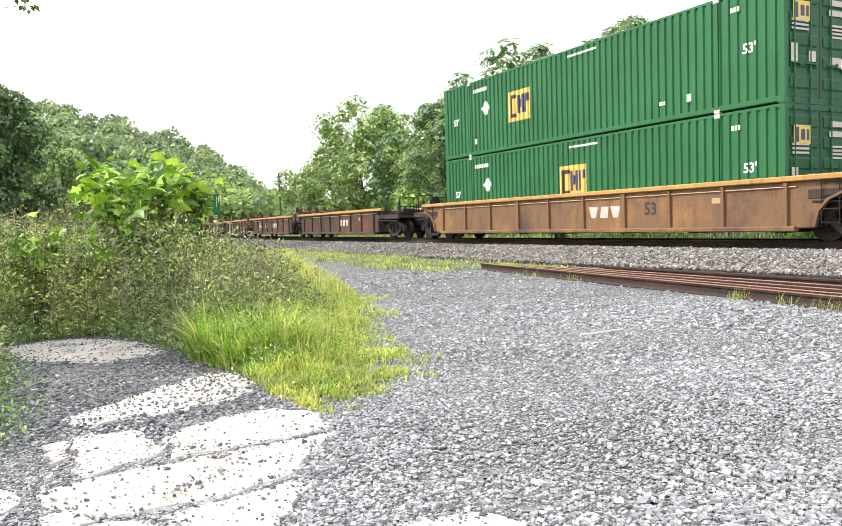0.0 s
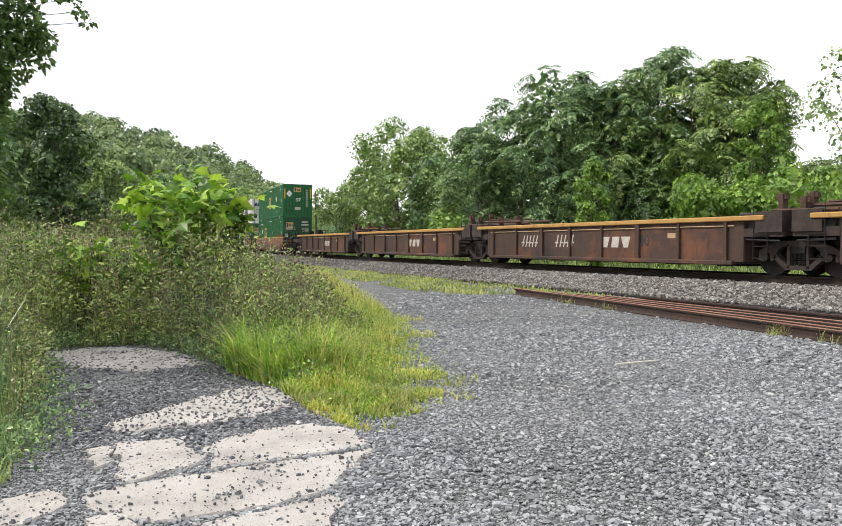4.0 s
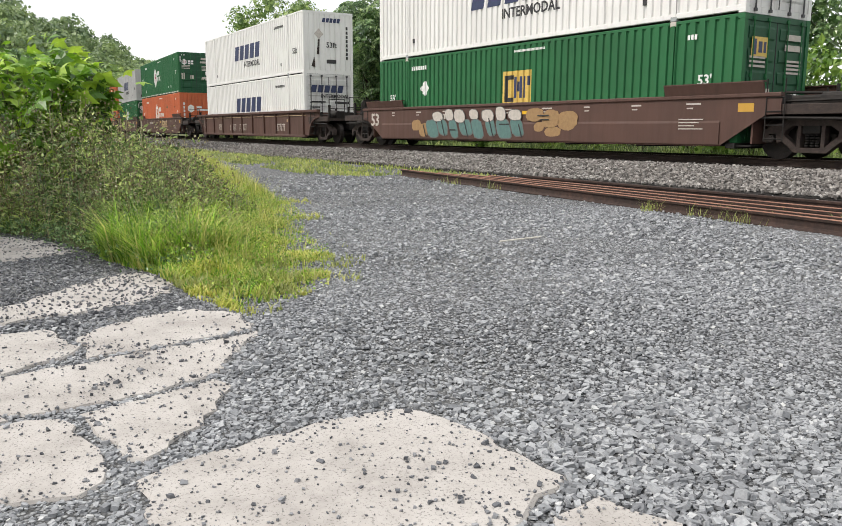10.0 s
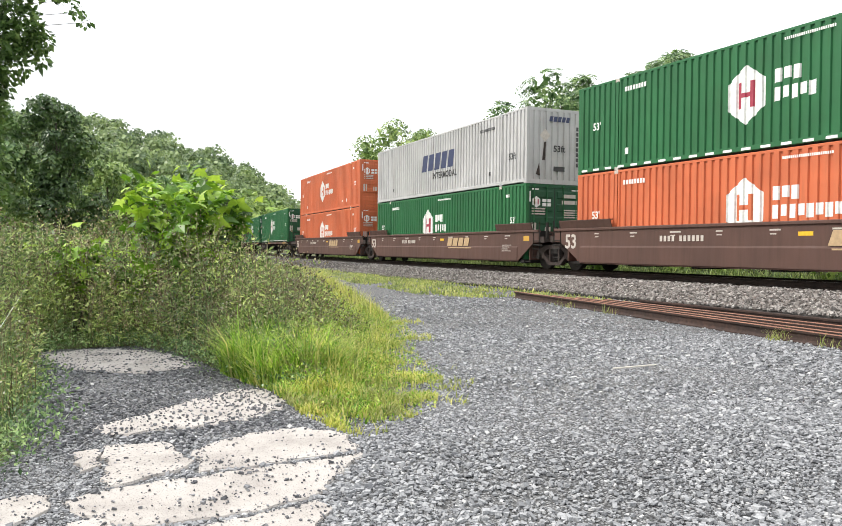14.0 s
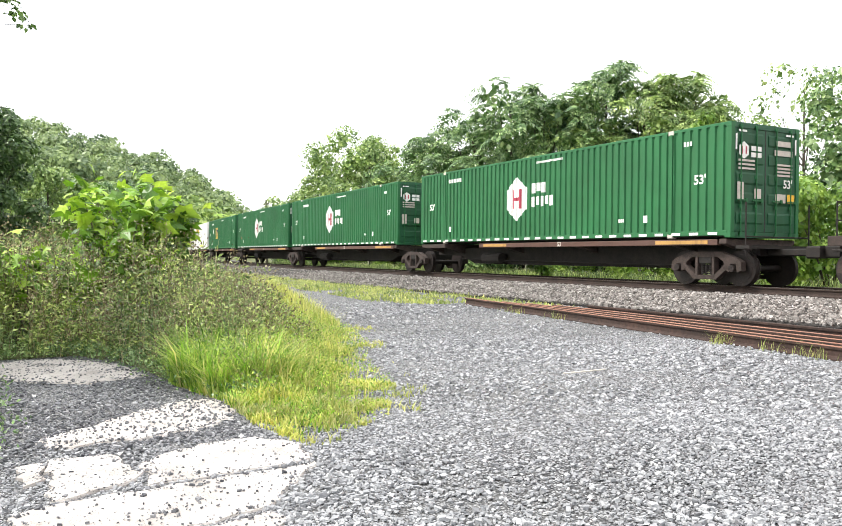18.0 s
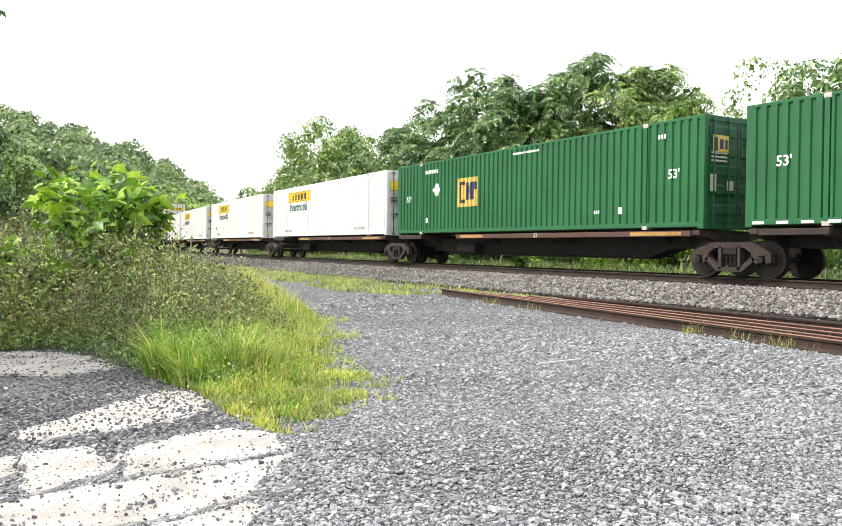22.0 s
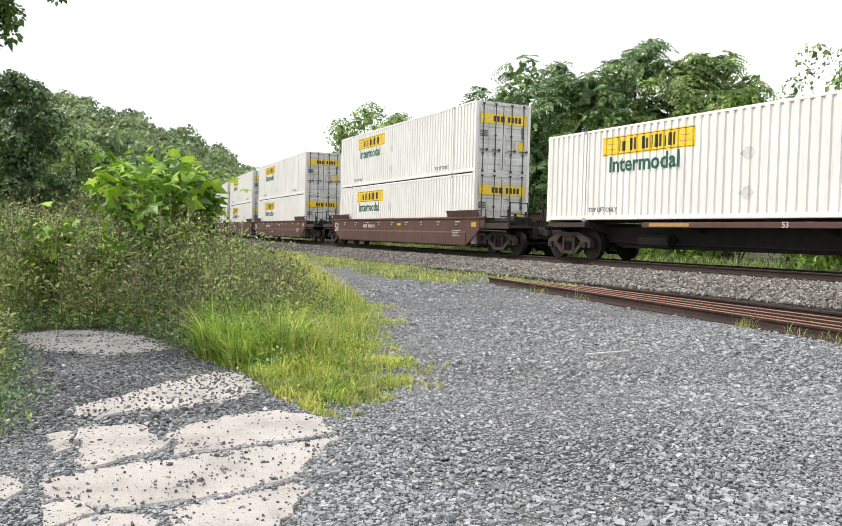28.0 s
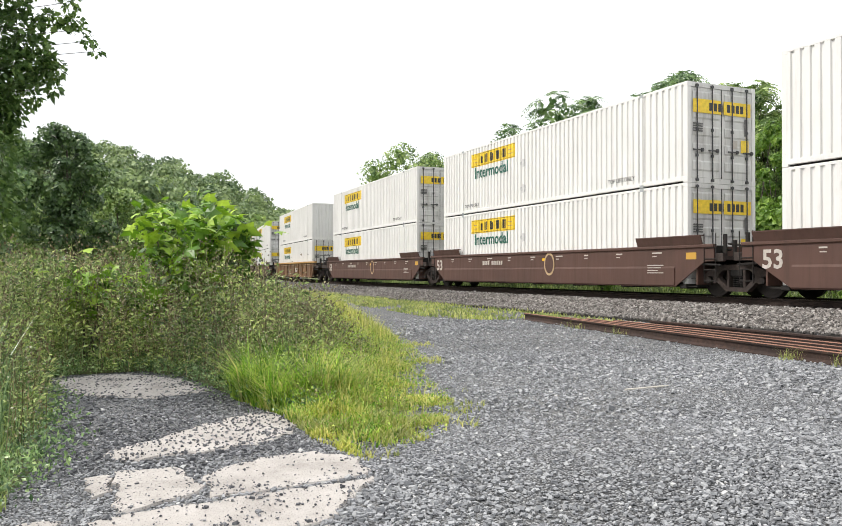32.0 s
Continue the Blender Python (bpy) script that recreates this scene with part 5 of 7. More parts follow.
def ribbed_well(label, paint, chord, front, rear, half=8.45, truck=None, number="53", rear_truck=None, posts=9):
    """A double-stack car unit with a heavy top chord and ribbed sides."""
    car = tagged(new("well_car"), label, "railway car", "cars of the train")
    h = half
    for s in (-1, 1):
        turn = pose(0, 0, 0, 0, 0, 0 if s < 0 else 180)
        part("side_sheet", kept(("rs", h, paint.name), lambda: Solid().box(-h - 0.3, h + 0.3, -1.39, -1.365, 0.34, 1.4).mesh("side_sheet", paint)), car, m=turn)
        part("top_chord", kept(("rtc", h, chord.name), lambda: Solid().soft(-h - (1.55 if h > 8 else 1.0), h + (1.55 if h > 8 else 1.0), -1.50, -1.33, 1.40, 1.53, 0.02).mesh("top_chord", chord)), car, "yellow-ochre top chord" if chord is M_CHORD else "", m=turn)
        part("bottom_chord", kept(("rbc", h, paint.name), lambda: Solid().soft(-h, h, -1.49, -1.33, 0.25, 0.37, 0.02).mesh("bottom_chord", paint)), car, m=turn)
        if h > 8:
            for e in (-1, 1):
                arch = [(h + 0.3, 0.34), (h + 0.3, 1.4), (h + 1.55, 1.4), (h + 1.55, 1.16), (h + 1.2, 1.1), (h + 0.85, 0.95), (h + 0.6, 0.7), (h + 0.5, 0.34)]
                part("end_gusset", kept(("arch", h, e, paint.name), lambda: Solid().prism([(e * p, q) for p, q in arch], -1.39, -1.365, 'y').mesh("end_gusset", paint)), car, m=turn)
                rim = [(p, q) for p, q in arch[3:]] + [(p - 0.05, q + 0.04) for p, q in arch[:2:-1]]
                part("arch_flange", kept(("archf", h, e, paint.name), lambda: Solid().prism([(e * p, q) for p, q in rim], -1.47, -1.391, 'y').mesh("arch_flange", paint)), car, m=turn)
        for k in range(posts + 1):
            x = -h + 0.25 + k * (2 * h - 0.5) / posts
            wide = 0.045 if k not in (posts // 3, posts - posts // 3) else 0.09
            part("side_post", kept(("rp", wide, paint.name), lambda: Solid().prism([(-wide, -1.39), (-wide, -1.47), (wide, -1.47), (wide, -1.39)], 0.37, 1.38, 'z').mesh("side_post", paint)), car, m=turn @ pose(x, 0, 0))
        part("grab_rail", kept(("grab", h), lambda: Solid().bar((-h, -1.415, 1.28), (h, -1.415, 1.28), 0.016).mesh("grab_rail", M_LETGOLD)), car, m=turn)
        part("stencil_panel", kept(("stp",), lambda: flat_mesh("stencil_panel", [rect_ring(-0.16, 0.16, 0.98, 1.12)], M_LETGOLD)), car, "pale stencilled panel", m=turn @ pose(h - 2.3, -1.394, 0))
    part("car_number", lettering(number, 0.5, M_LETBLACK if paint in (M_TTX, M_TTX_E) else M_LETPALE), car, "faded number", pose(h * (-0.99 if paint is M_BROWN else 0.45), -1.393, 0.9))
    for k in range(0 if paint is M_BROWN else 3):
        part("lettering_bar", kept(("rbar", k % 2), lambda: flat_mesh("lettering_bar", [[(-0.2, 0.7), (0.14, 0.7), (0.2, 1.04), (-0.14, 1.04)] if k % 2 else [(-0.1, 0.7), (0.1, 0.7), (0.22, 1.04), (-0.22, 1.04)]], M_LETPALE)), car, "pale letter shape", pose(h * 0.16 + k * 0.5, -1.394, 0))
    t_f, t_r = truck or 9.72, rear_truck or 9.72
    well_floor(car, half)
    for s, what, t in ((1, front, t_f), (-1, rear, t_r)):
        if what == 'end':
            platform(car, s, half + 0.3, t + 1.2, paint)
            coupler(car, s * (t + 1.1), s * (t + 2.0))
            bogie(car, s * t)
        else:
            platform(car, s, half + 0.3, t - 0.1, paint, posts=False)
            part("joint_cover", kept(("jcov", s, t), lambda: Solid().cyl(s * (t - 0.2), 0, 1.5, 0.22, -1.0, 1.0, 'y', 14).box(min(s * (t - 0.9), s * (t - 0.1)), max(s * (t - 0.9), s * (t - 0.1)), -1.46, -0.8, 1.1, 1.62).soft(min(s * (t - 2.2), s * (t - 0.3)), max(s * (t - 2.2), s * (t - 0.3)), -0.6, 0.6, 1.45, 1.66, 0.04).mesh("joint_cover", M_TRUCK)), car)
            if s < 0:
                bogie(car, -t)
                # loose rusty gear lying over the joint
                for k, (y, z, a, b, r) in enumerate(((-1.05, 1.74, 0.15, 3.3, 0.05), (-0.8, 1.82, 0.6, 3.7, 0.035), (-0.2, 1.7, 0.2, 2.6, 0.06), (0.5, 1.78, 0.3, 3.1, 0.05), (-1.3, 1.64, -0.6, 1.2, 0.04))):
                    part("pipe", kept(("gearpipe", k, t), lambda: Solid().bar((-t + a, y, z), (-t + b, y, z - 0.04), r).mesh("pipe", M_GEAR)), car, "rusty pipe")
                for k, (x, y, z1) in enumerate(((-0.35, -1.2, 2.05), (0.25, -1.15, 1.95), (1.7, -1.0, 1.93), (2.9, -0.9, 1.9), (0.9, 0.3, 2.0), (-0.1, -0.4, 2.12))):
                    part("bracket", kept(("gearbr", k, t), lambda: Solid().soft(-t + x - 0.06, -t + x + 0.06, y - 0.1, y + 0.1, 1.12, z1, 0.015).soft(-t + x - 0.16, -t + x + 0.14, y - 0.06, y + 0.06, z1 - 0.16, z1 - 0.04, 0.01).mesh("bracket", M_GEAR)), car, "rusty bracket")
    return car


def spine_unit(label, front, rear):
    """A low spine car unit: a deep centre beam with arms, side rails and container saddles."""
    car = tagged(new("spine_car"), label, "railway car", "cars of the train")
    part("center_beam", kept(("spbeam",), lambda: Solid().prism([(-8.2, 1.06), (-8.2, 0.78), (-6.2, 0.72), (-5.2, 0.42), (5.2, 0.42), (6.2, 0.72), (8.2, 0.78), (8.2, 1.06)], -0.34, 0.34, 'y').mesh("center_beam", M_DARK)), car)
    for x in (-7.85, -6.1, -2.0, 2.0, 6.1, 7.85):
        part("cross_arm", kept(("sparm",), lambda: Solid().prism([(-1.3, 1.2), (1.3, 1.2), (1.3, 1.08), (0.35, 0.85), (-0.35, 0.85), (-1.3, 1.08)], -0.11, 0.11, 'x').mesh("cross_arm", M_TRUCK)), car, m=pose(x, 0, 0))
    for s in (-1, 1):
        turn = pose(0, 0, 0, 0, 0, 0 if s < 0 else 180)
        part("side_rail", kept(("sprail",), lambda: Solid().soft(-3.4, 7.7, -1.33, -1.2, 1.04, 1.19, 0.01).mesh("side_rail", M_BROWN)), car, "rusty brown side rail", m=turn if s < 0 else pose(0, 2.53, 0))
        part("side_rail", kept(("sprail2",), lambda: Solid().soft(-7.7, -6.0, -1.33, -1.2, 1.04, 1.19, 0.01).mesh("side_rail", M_TRUCK)), car, m=turn if s < 0 else pose(0, 2.53, 0))
        for x0, x1 in ((-3.1, -1.6), (5.6, 7.4)):
            part("reflector", kept(("spy", x0), lambda: Solid().box(x0, x1, -1.335, -1.33, 1.07, 1.165).mesh("reflector", M_CHORD)), car, "worn yellow stripe", m=turn if s < 0 else pose(0, 2.665, 0))
    part("car_number", lettering("53", 0.2, M_LETPALE), car, "small number", pose(1.4, -1.334, 1.115))
    part("air_tank", kept(("airtank",), lambda: Solid().cyl(0, 0, 0, 0.2, -0.6, 0.6, 'x', 12).mesh("air_tank", M_DARK)), car, m=pose(-3.5, -0.6, 0.65))
    part("brake_pipe", kept(("bpipe",), lambda: Solid().bar((-6, -0.5, 0.6), (5.5, -0.5, 0.5), 0.025).bar((-6, 0.5, 0.6), (5.5, 0.5, 0.5), 0.025).mesh("brake_pipe", M_DARK)), car)
    for s, what in ((1, front), (-1, rear)):
        if what[0] == 'end':
            bogie(car, s * what[1])
            coupler(car, s * 8.1, s * (what[1] + 2.6))
            so = Solid()
            for y in (-1.2, 1.2):
                so.bar((s * 8.45, y, 0.8), (s * 8.45, y, 2.1), 0.02)
            so.bar((s * 8.45, -1.2, 1.25), (s * 8.45, 1.2, 1.25), 0.02).box(min(s * 8.2, s * 8.6), max(s * 8.2, s * 8.6), -1.25, 1.25, 0.95, 1.03)
            part("handrail", kept(("sphand", s), lambda: so.mesh("handrail", M_DARK)), car)
        elif s < 0:
            bogie(car, -what[1])
    return car


def graffiti(car):
    """Sprayed bubble shapes along the side, pale above and teal below, with tan clouds at both ends."""
    rng = random.Random(5)

    def bubble(cx, cz, w, h, lean=0.25, square=0.65):
        ring = []
        for i in range(22):
            c, d = math.cos(2 * math.pi * i / 22), math.sin(2 * math.pi * i / 22)
            j = rng.uniform(0.93, 1.05)
            z = cz + h * j * math.copysign(abs(d) ** square, d)
            ring.append((cx + w * j * math.copysign(abs(c) ** square, c) + lean * (z - cz), min(1.35, max(0.33, z))))
        return ring

    def spray(ring, mat, layer):
        part("graffiti", flat_mesh("graffiti", [ring], mat), car, "sprayed graffiti", pose(0, -1.459 - 0.004 * layer, 0))

    def edged(cx, cz, w, h, lean, square, mat, layer):
        """A bubble with a dark sprayed rim round it."""
        ring = bubble(cx, cz, w, h, lean, square)
        spray([(cx + (x - cx) * 1.1, min(1.355, max(0.325, cz + (z - cz) * 1.12))) for x, z in ring], M_LETGREY, layer)
        spray(ring, mat, layer + 1)

    for cx, cz, w, h in ((-5.2, 0.78, 0.3, 0.2), (-4.7, 0.62, 0.3, 0.24), (1.3, 1.08, 0.4, 0.2), (2.0, 0.95, 0.38, 0.26), (2.7, 0.9, 0.4, 0.28), (2.1, 0.58, 0.35, 0.14), (1.5, 0.72, 0.22, 0.14)):
        spray(bubble(cx, cz, w, h, 0.1, 0.8), M_TAN, 0)
    for k, cx in enumerate((-4.15, -3.5, -2.85, -2.15, -1.5, -0.8, -0.15, 0.5)):
        edged(cx, 0.66 + 0.05 * (k % 2), 0.33 - 0.05 * (k % 3), 0.3 - 0.04 * (k % 2), -0.35, 0.65, M_TEAL, 1)
    for k, cx in enumerate((-3.8, -3.1, -2.5, -1.7, -0.95, -0.3, 0.4)):
        edged(cx, 1.08 + 0.05 * (k % 2), 0.3 - 0.06 * (k % 2), 0.16 + 0.03 * (k % 3), -0.2, 0.8, M_LETPALE, 3)
    for x, z, w, h in ((-4.55, 0.6, 0.05, 0.42), (-3.35, 0.7, 0.05, 0.6), (-2.0, 0.66, 0.05, 0.55), (-0.65, 0.7, 0.05, 0.6), (0.75, 0.6, 0.05, 0.4), (-2.9, 0.62, 0.4, 0.04), (-0.1, 0.8, 0.5, 0.04), (1.7, 1.05, 0.5, 0.035), (1.75, 0.93, 0.4, 0.035)):
        spray([(x - w / 2, z - h / 2), (x + w / 2, z - h / 2), (x + w / 2 - 0.4 * h, z + h / 2), (x - w / 2 - 0.4 * h, z + h / 2)], M_LETBLACK, 5)


def gold_letters(car):
    part("logo_bar", kept(("goldbar",), lambda: flat_mesh("logo_bar", bars_slanted(2.6, 0.98, 2.2, 0.36, 4, 0.18, 0.35) + [rect_ring(1.6, 3.9, 0.7, 0.74)], M_LETGOLD)), car, "faded gold letter shapes", pose(0, -1.459, 0.06))


def round_emblem(car):
    ring = [[(1.2 + 0.34 * math.cos(a), 0.98 + 0.42 * math.sin(a)) for a in [2 * math.pi * i / 20 for i in range(20)]]]
    part("logo_shape", kept(("emb",), lambda: flat_mesh("logo_shape", ring, M_LETGOLD)), car, "faded round emblem", pose(0, -1.459, 0))
    part("logo_shape", kept(("emb2",), lambda: flat_mesh("logo_shape", [[(1.2 + (x - 1.2) * 0.8, 0.98 + (z - 0.98) * 0.8) for x, z in ring[0]]], M_BROWN)), car, "", pose(0, -1.463, 0))


# the train, from its front to its rear: place along it (m), car, containers (lower, upper)
STACK = []            # (place along the train, thing, height over the rails)


def add_unit(q, car, *loads, low=0.355, up=3.258):
    STACK.append((q, car, 0.0))
    for load, z in zip(loads, (low, up)):
        STACK.append((q, container(load), z))


B_LABEL = "smooth-sided mineral-brown double-stack well car"
F_LABEL = "smooth-sided orange-brown double-stack well car"
T_LABEL = "ribbed rusty-brown double-stack well car with a yellow-ochre top chord"
add_unit(152.05, ribbed_well(T_LABEL, M_TTX, M_CHORD, 'end', 'end'), spec_of("emp", logo=-0.45), spec_of("emp"))
for i in range(5):
    q = 66.85 + 15.85 * (4 - i)
    car = ribbed_well("empty " + T_LABEL, M_TTX_E, M_CHORD, 'end' if i == 0 else 'joint', 'end' if i == 4 else 'joint', 6.3, 7.92, "40", 7.92, 7)
    STACK.append((q, car, 0.0))
    if i in (1, 2):
        for x in (-3.4, -1.2):
            part("graffiti", flat_mesh("graffiti", bars_slanted(x, 0.92, 1.1, 0.42, 5, 0.72, 0.3) + bars_slanted(x, 0.86, 1.2, 0.05, 4, 0.3, 0.0), M_LETPALE), car, "white sprayed tag", pose(0, -1.394, 0))
add_unit(44.5, smooth_well(F_LABEL, M_FEC, 'end', 'end'), spec_of("emp"), spec_of("emp", False, logo=-0.45, placard=4.2))
add_unit(21.1, smooth_well(B_LABEL + " sprayed with graffiti", M_BROWN, 'end', 'end', extra=graffiti), spec_of("emp", logo=-0.45), spec_of("swift"))
tag_car = ribbed_well("ribbed dark brown double-stack well car with sprayed white tags", M_BROWN, M_BROWN, 'end', 'end', number="53")
for x, w in ((-5.0, 0.9), (-2.6, 1.2), (-0.8, 1.3), (5.2, 1.2)):
    part("graffiti", flat_mesh("graffiti", bars_slanted(x, 0.72, w, 0.36, 6, 0.76, 0.3) + bars_slanted(x + 0.05, 0.86, w, 0.045, 4, 0.35, 0.5), M_LETPALE), tag_car, "white sprayed tag", pose(0, -1.394, 0))
add_unit(-2.35, tag_car, spec_of("swift"), spec_of("swift", False))
add_unit(-26.05, smooth_well(B_LABEL, M_BROWN, 'end', 'joint', extra=gold_letters), spec_of("huborange", False), spec_of("hub"))
add_unit(-45.47, smooth_well(B_LABEL, M_BROWN, 'joint', 'joint', extra=gold_letters), spec_of("hub", dashes=False), spec_of("swiftgrey", False, big=0.85))
add_unit(-64.87, smooth_well(B_LABEL, M_BROWN, 'joint', 'end', extra=gold_letters), spec_of("huborange"), spec_of("huborange"))
SP = "low dark spine car with rusty side rails"
for q, kind, fr, re in ((-86.3, "hub", ('end', 7.1), ('joint', 9.21)), (-104.72, "hub", ('joint', 0), ('joint', 8.58)), (-121.88, "hub", ('joint', 0), ('joint', 8.66)), (-139.2, "emp", ('joint', 0), ('joint', 8.6)),
                        (-156.39, "hunt", ('joint', 0), ('joint', 9.25)), (-174.89, "hunt", ('joint', 0), ('joint', 9.22)), (-193.34, "hunt", ('joint', 0), ('joint', 8.6)), (-210.53, "hunt", ('joint', 0), ('end', 7.1))):
    add_unit(q, spine_unit(SP, fr, re), spec_of(kind, **({"placard": 0.2} if kind == "hunt" and q < -200 else {})), low=1.229)
add_unit(-231.64, smooth_well(B_LABEL, M_BROWN, 'end', 'end'), spec_of("hunt", placard=-0.6), spec_of("hunt", placard=-0.6))
add_unit(-255.49, smooth_well(B_LABEL, M_BROWN, 'end', 'joint'), spec_of("hunt"), spec_of("hunt", placard=-0.9))
add_unit(-274.8, smooth_well(B_LABEL, M_BROWN, 'joint', 'joint', extra=round_emblem), spec_of("hunt", placard=-0.9), spec_of("hunt", placard=-0.9))
add_unit(-294.23, smooth_well(B_LABEL, M_BROWN, 'joint', 'end', extra=round_emblem), spec_of("hunt"), spec_of("hunt"))
add_unit(-317.0, ribbed_well(T_LABEL, M_TTX, M_CHORD, 'end', 'end'), spec_of("hunt"), spec_of("hunt", False))
add_unit(-340.5, smooth_well(B_LABEL, M_BROWN, 'end', 'joint'), spec_of("hunt"), spec_of("hunt"))
add_unit(-359.9, smooth_well(B_LABEL, M_BROWN, 'joint', 'end'), spec_of("hunt"), spec_of("hunt"))
# ---------------------------------------------------------------- plants
def unit_rows(a):
    return a / np.maximum(np.linalg.norm(a, axis=1, keepdims=True), 1e-9)


def leaf_quads(p, d, size, width, rng, face=None):
    """Pointed leaves at p along d: four corners each, one face, a little cupped."""
    n = len(p)
    d = unit_rows(d)
    side = unit_rows(np.cross(d, unit_rows(rng.normal(0, 1, (n, 3)) + (0, 0, 1.2)) if face is None else face + rng.normal(0, 0.35, (n, 3))))
    nor = np.cross(side, d)
    L, Wd = size[:, None], (size * width)[:, None]
    mid = p + d * L * 0.45 + nor * L * 0.06
    v = np.stack([p, mid + side * Wd, p + d * L - nor * L * 0.05, mid - side * Wd], 1)
    return v.reshape(-1, 3)


def quads(n):
    return np.arange(4 * n).reshape(-1, 4)


def tube(so, pts, r0, r1, n=6):
    """A tapered limb through points."""
    pts = [Vector(p) for p in pts]
    k = len(so.v)
    m = len(pts)
    for i, p in enumerate(pts):
        d = (pts[min(i + 1, m - 1)] - pts[max(i - 1, 0)]).normalized()
        u = d.orthogonal().normalized()
        w = d.cross(u)
        r = r0 + (r1 - r0) * i / (m - 1)
        so.v += [tuple(p + u * (r * math.cos(2 * math.pi * j / n)) + w * (r * math.sin(2 * math.pi * j / n))) for j in range(n)]
    for i in range(m - 1):
        so.f += [(k + i * n + j, k + i * n + (j + 1) % n, k + (i + 1) * n + (j + 1) % n, k + (i + 1) * n + j) for j in range(n)]
    return so


def crown_leaves(clumps, radii, count, size, rng, droop=0.35):
    """Leaves in loose clumps."""
    cl, rd = np.array(clumps), np.array(radii)
    wgt = rd ** 2 / (rd ** 2).sum()
    idx = rng.choice(len(cl), count, p=wgt)
    o = unit_rows(rng.normal(0, 1, (count, 3)) + (0, 0, 0.25))
    p = cl[idx] + o * (rd[idx] * rng.uniform(0.35, 1.05, count) ** 0.6)[:, None] * (1, 1, 0.8)
    d = unit_rows(o + rng.normal(0, 0.6, (count, 3)) - (0, 0, droop))
    return leaf_quads(p, d, size * np.exp(rng.normal(0, 0.25, count)), 0.33, rng)


def lobe_leaves(lobes, radii, count, size, rng, style="leaf", width=0.36, fill=60, fill_size=0.5):
    """A crown of rounded lobes: leaves lie like tiles over each lobe, coarser ones fill its inside."""
    cl, rd = np.array(lobes, float), np.array(radii, float)
    wgt = rd ** 2 / (rd ** 2).sum()
    group = 9 if style == "frond" else 1
    k = max(1, count // group)
    idx = rng.choice(len(cl), k, p=wgt)
    o = unit_rows(rng.normal(0, 1, (k, 3)) + (0, 0, 0.5))
    p = cl[idx] + o * (rd[idx] * rng.uniform(0.78, 1.12, k))[:, None] * (1, 1, 0.85)
    p, o = np.repeat(p, group, 0), np.repeat(o, group, 0)
    n = len(p)
    out = []
    if style == "leaf":
        t = unit_rows(np.cross(o, rng.normal(0, 1, (n, 3))))
        d = unit_rows(t + o * rng.normal(0.15, 0.3, n)[:, None] - (0, 0, 0.45))
        out.append(leaf_quads(p, d, size * np.exp(rng.normal(0, 0.25, n)), width, rng, o))
    else:
        # feathered leaves spread like spokes from each twig's end, arching over
        axis = unit_rows(o + (0, 0, 0.7))
        t = unit_rows(np.cross(axis, rng.normal(0, 1, (n, 3))))
        d = unit_rows(t + axis * rng.uniform(0.1, 0.7, n)[:, None])
        ln = size * np.exp(rng.normal(0, 0.2, n))
        side = unit_rows(np.cross(d, axis))
        for i in range(5):
            f = 0.22 + 0.78 * i / 4
            q = p + d * (ln * f)[:, None] - np.array((0, 0, 1.0)) * (ln * f * f * 0.45)[:, None]
            for sg in (-1, 1):
                out.append(leaf_quads(q, d * 0.55 + side * sg - np.array((0, 0, 0.4 + 0.3 * f)), ln * (0.36 - 0.12 * abs(f - 0.5)), 0.2, rng, axis))
    m = fill * len(cl)
    j = np.repeat(np.arange(len(cl)), fill)
    q = cl[j] + unit_rows(rng.normal(0, 1, (m, 3))) * (rd[j] * 0.72 * rng.random(m) ** 0.4)[:, None]
    out.append(leaf_quads(q, rng.normal(0, 1, (m, 3)), np.full(m, fill_size) * np.clip(rd[j], 0.4, 4), 0.4, rng))
    return np.concatenate(out)


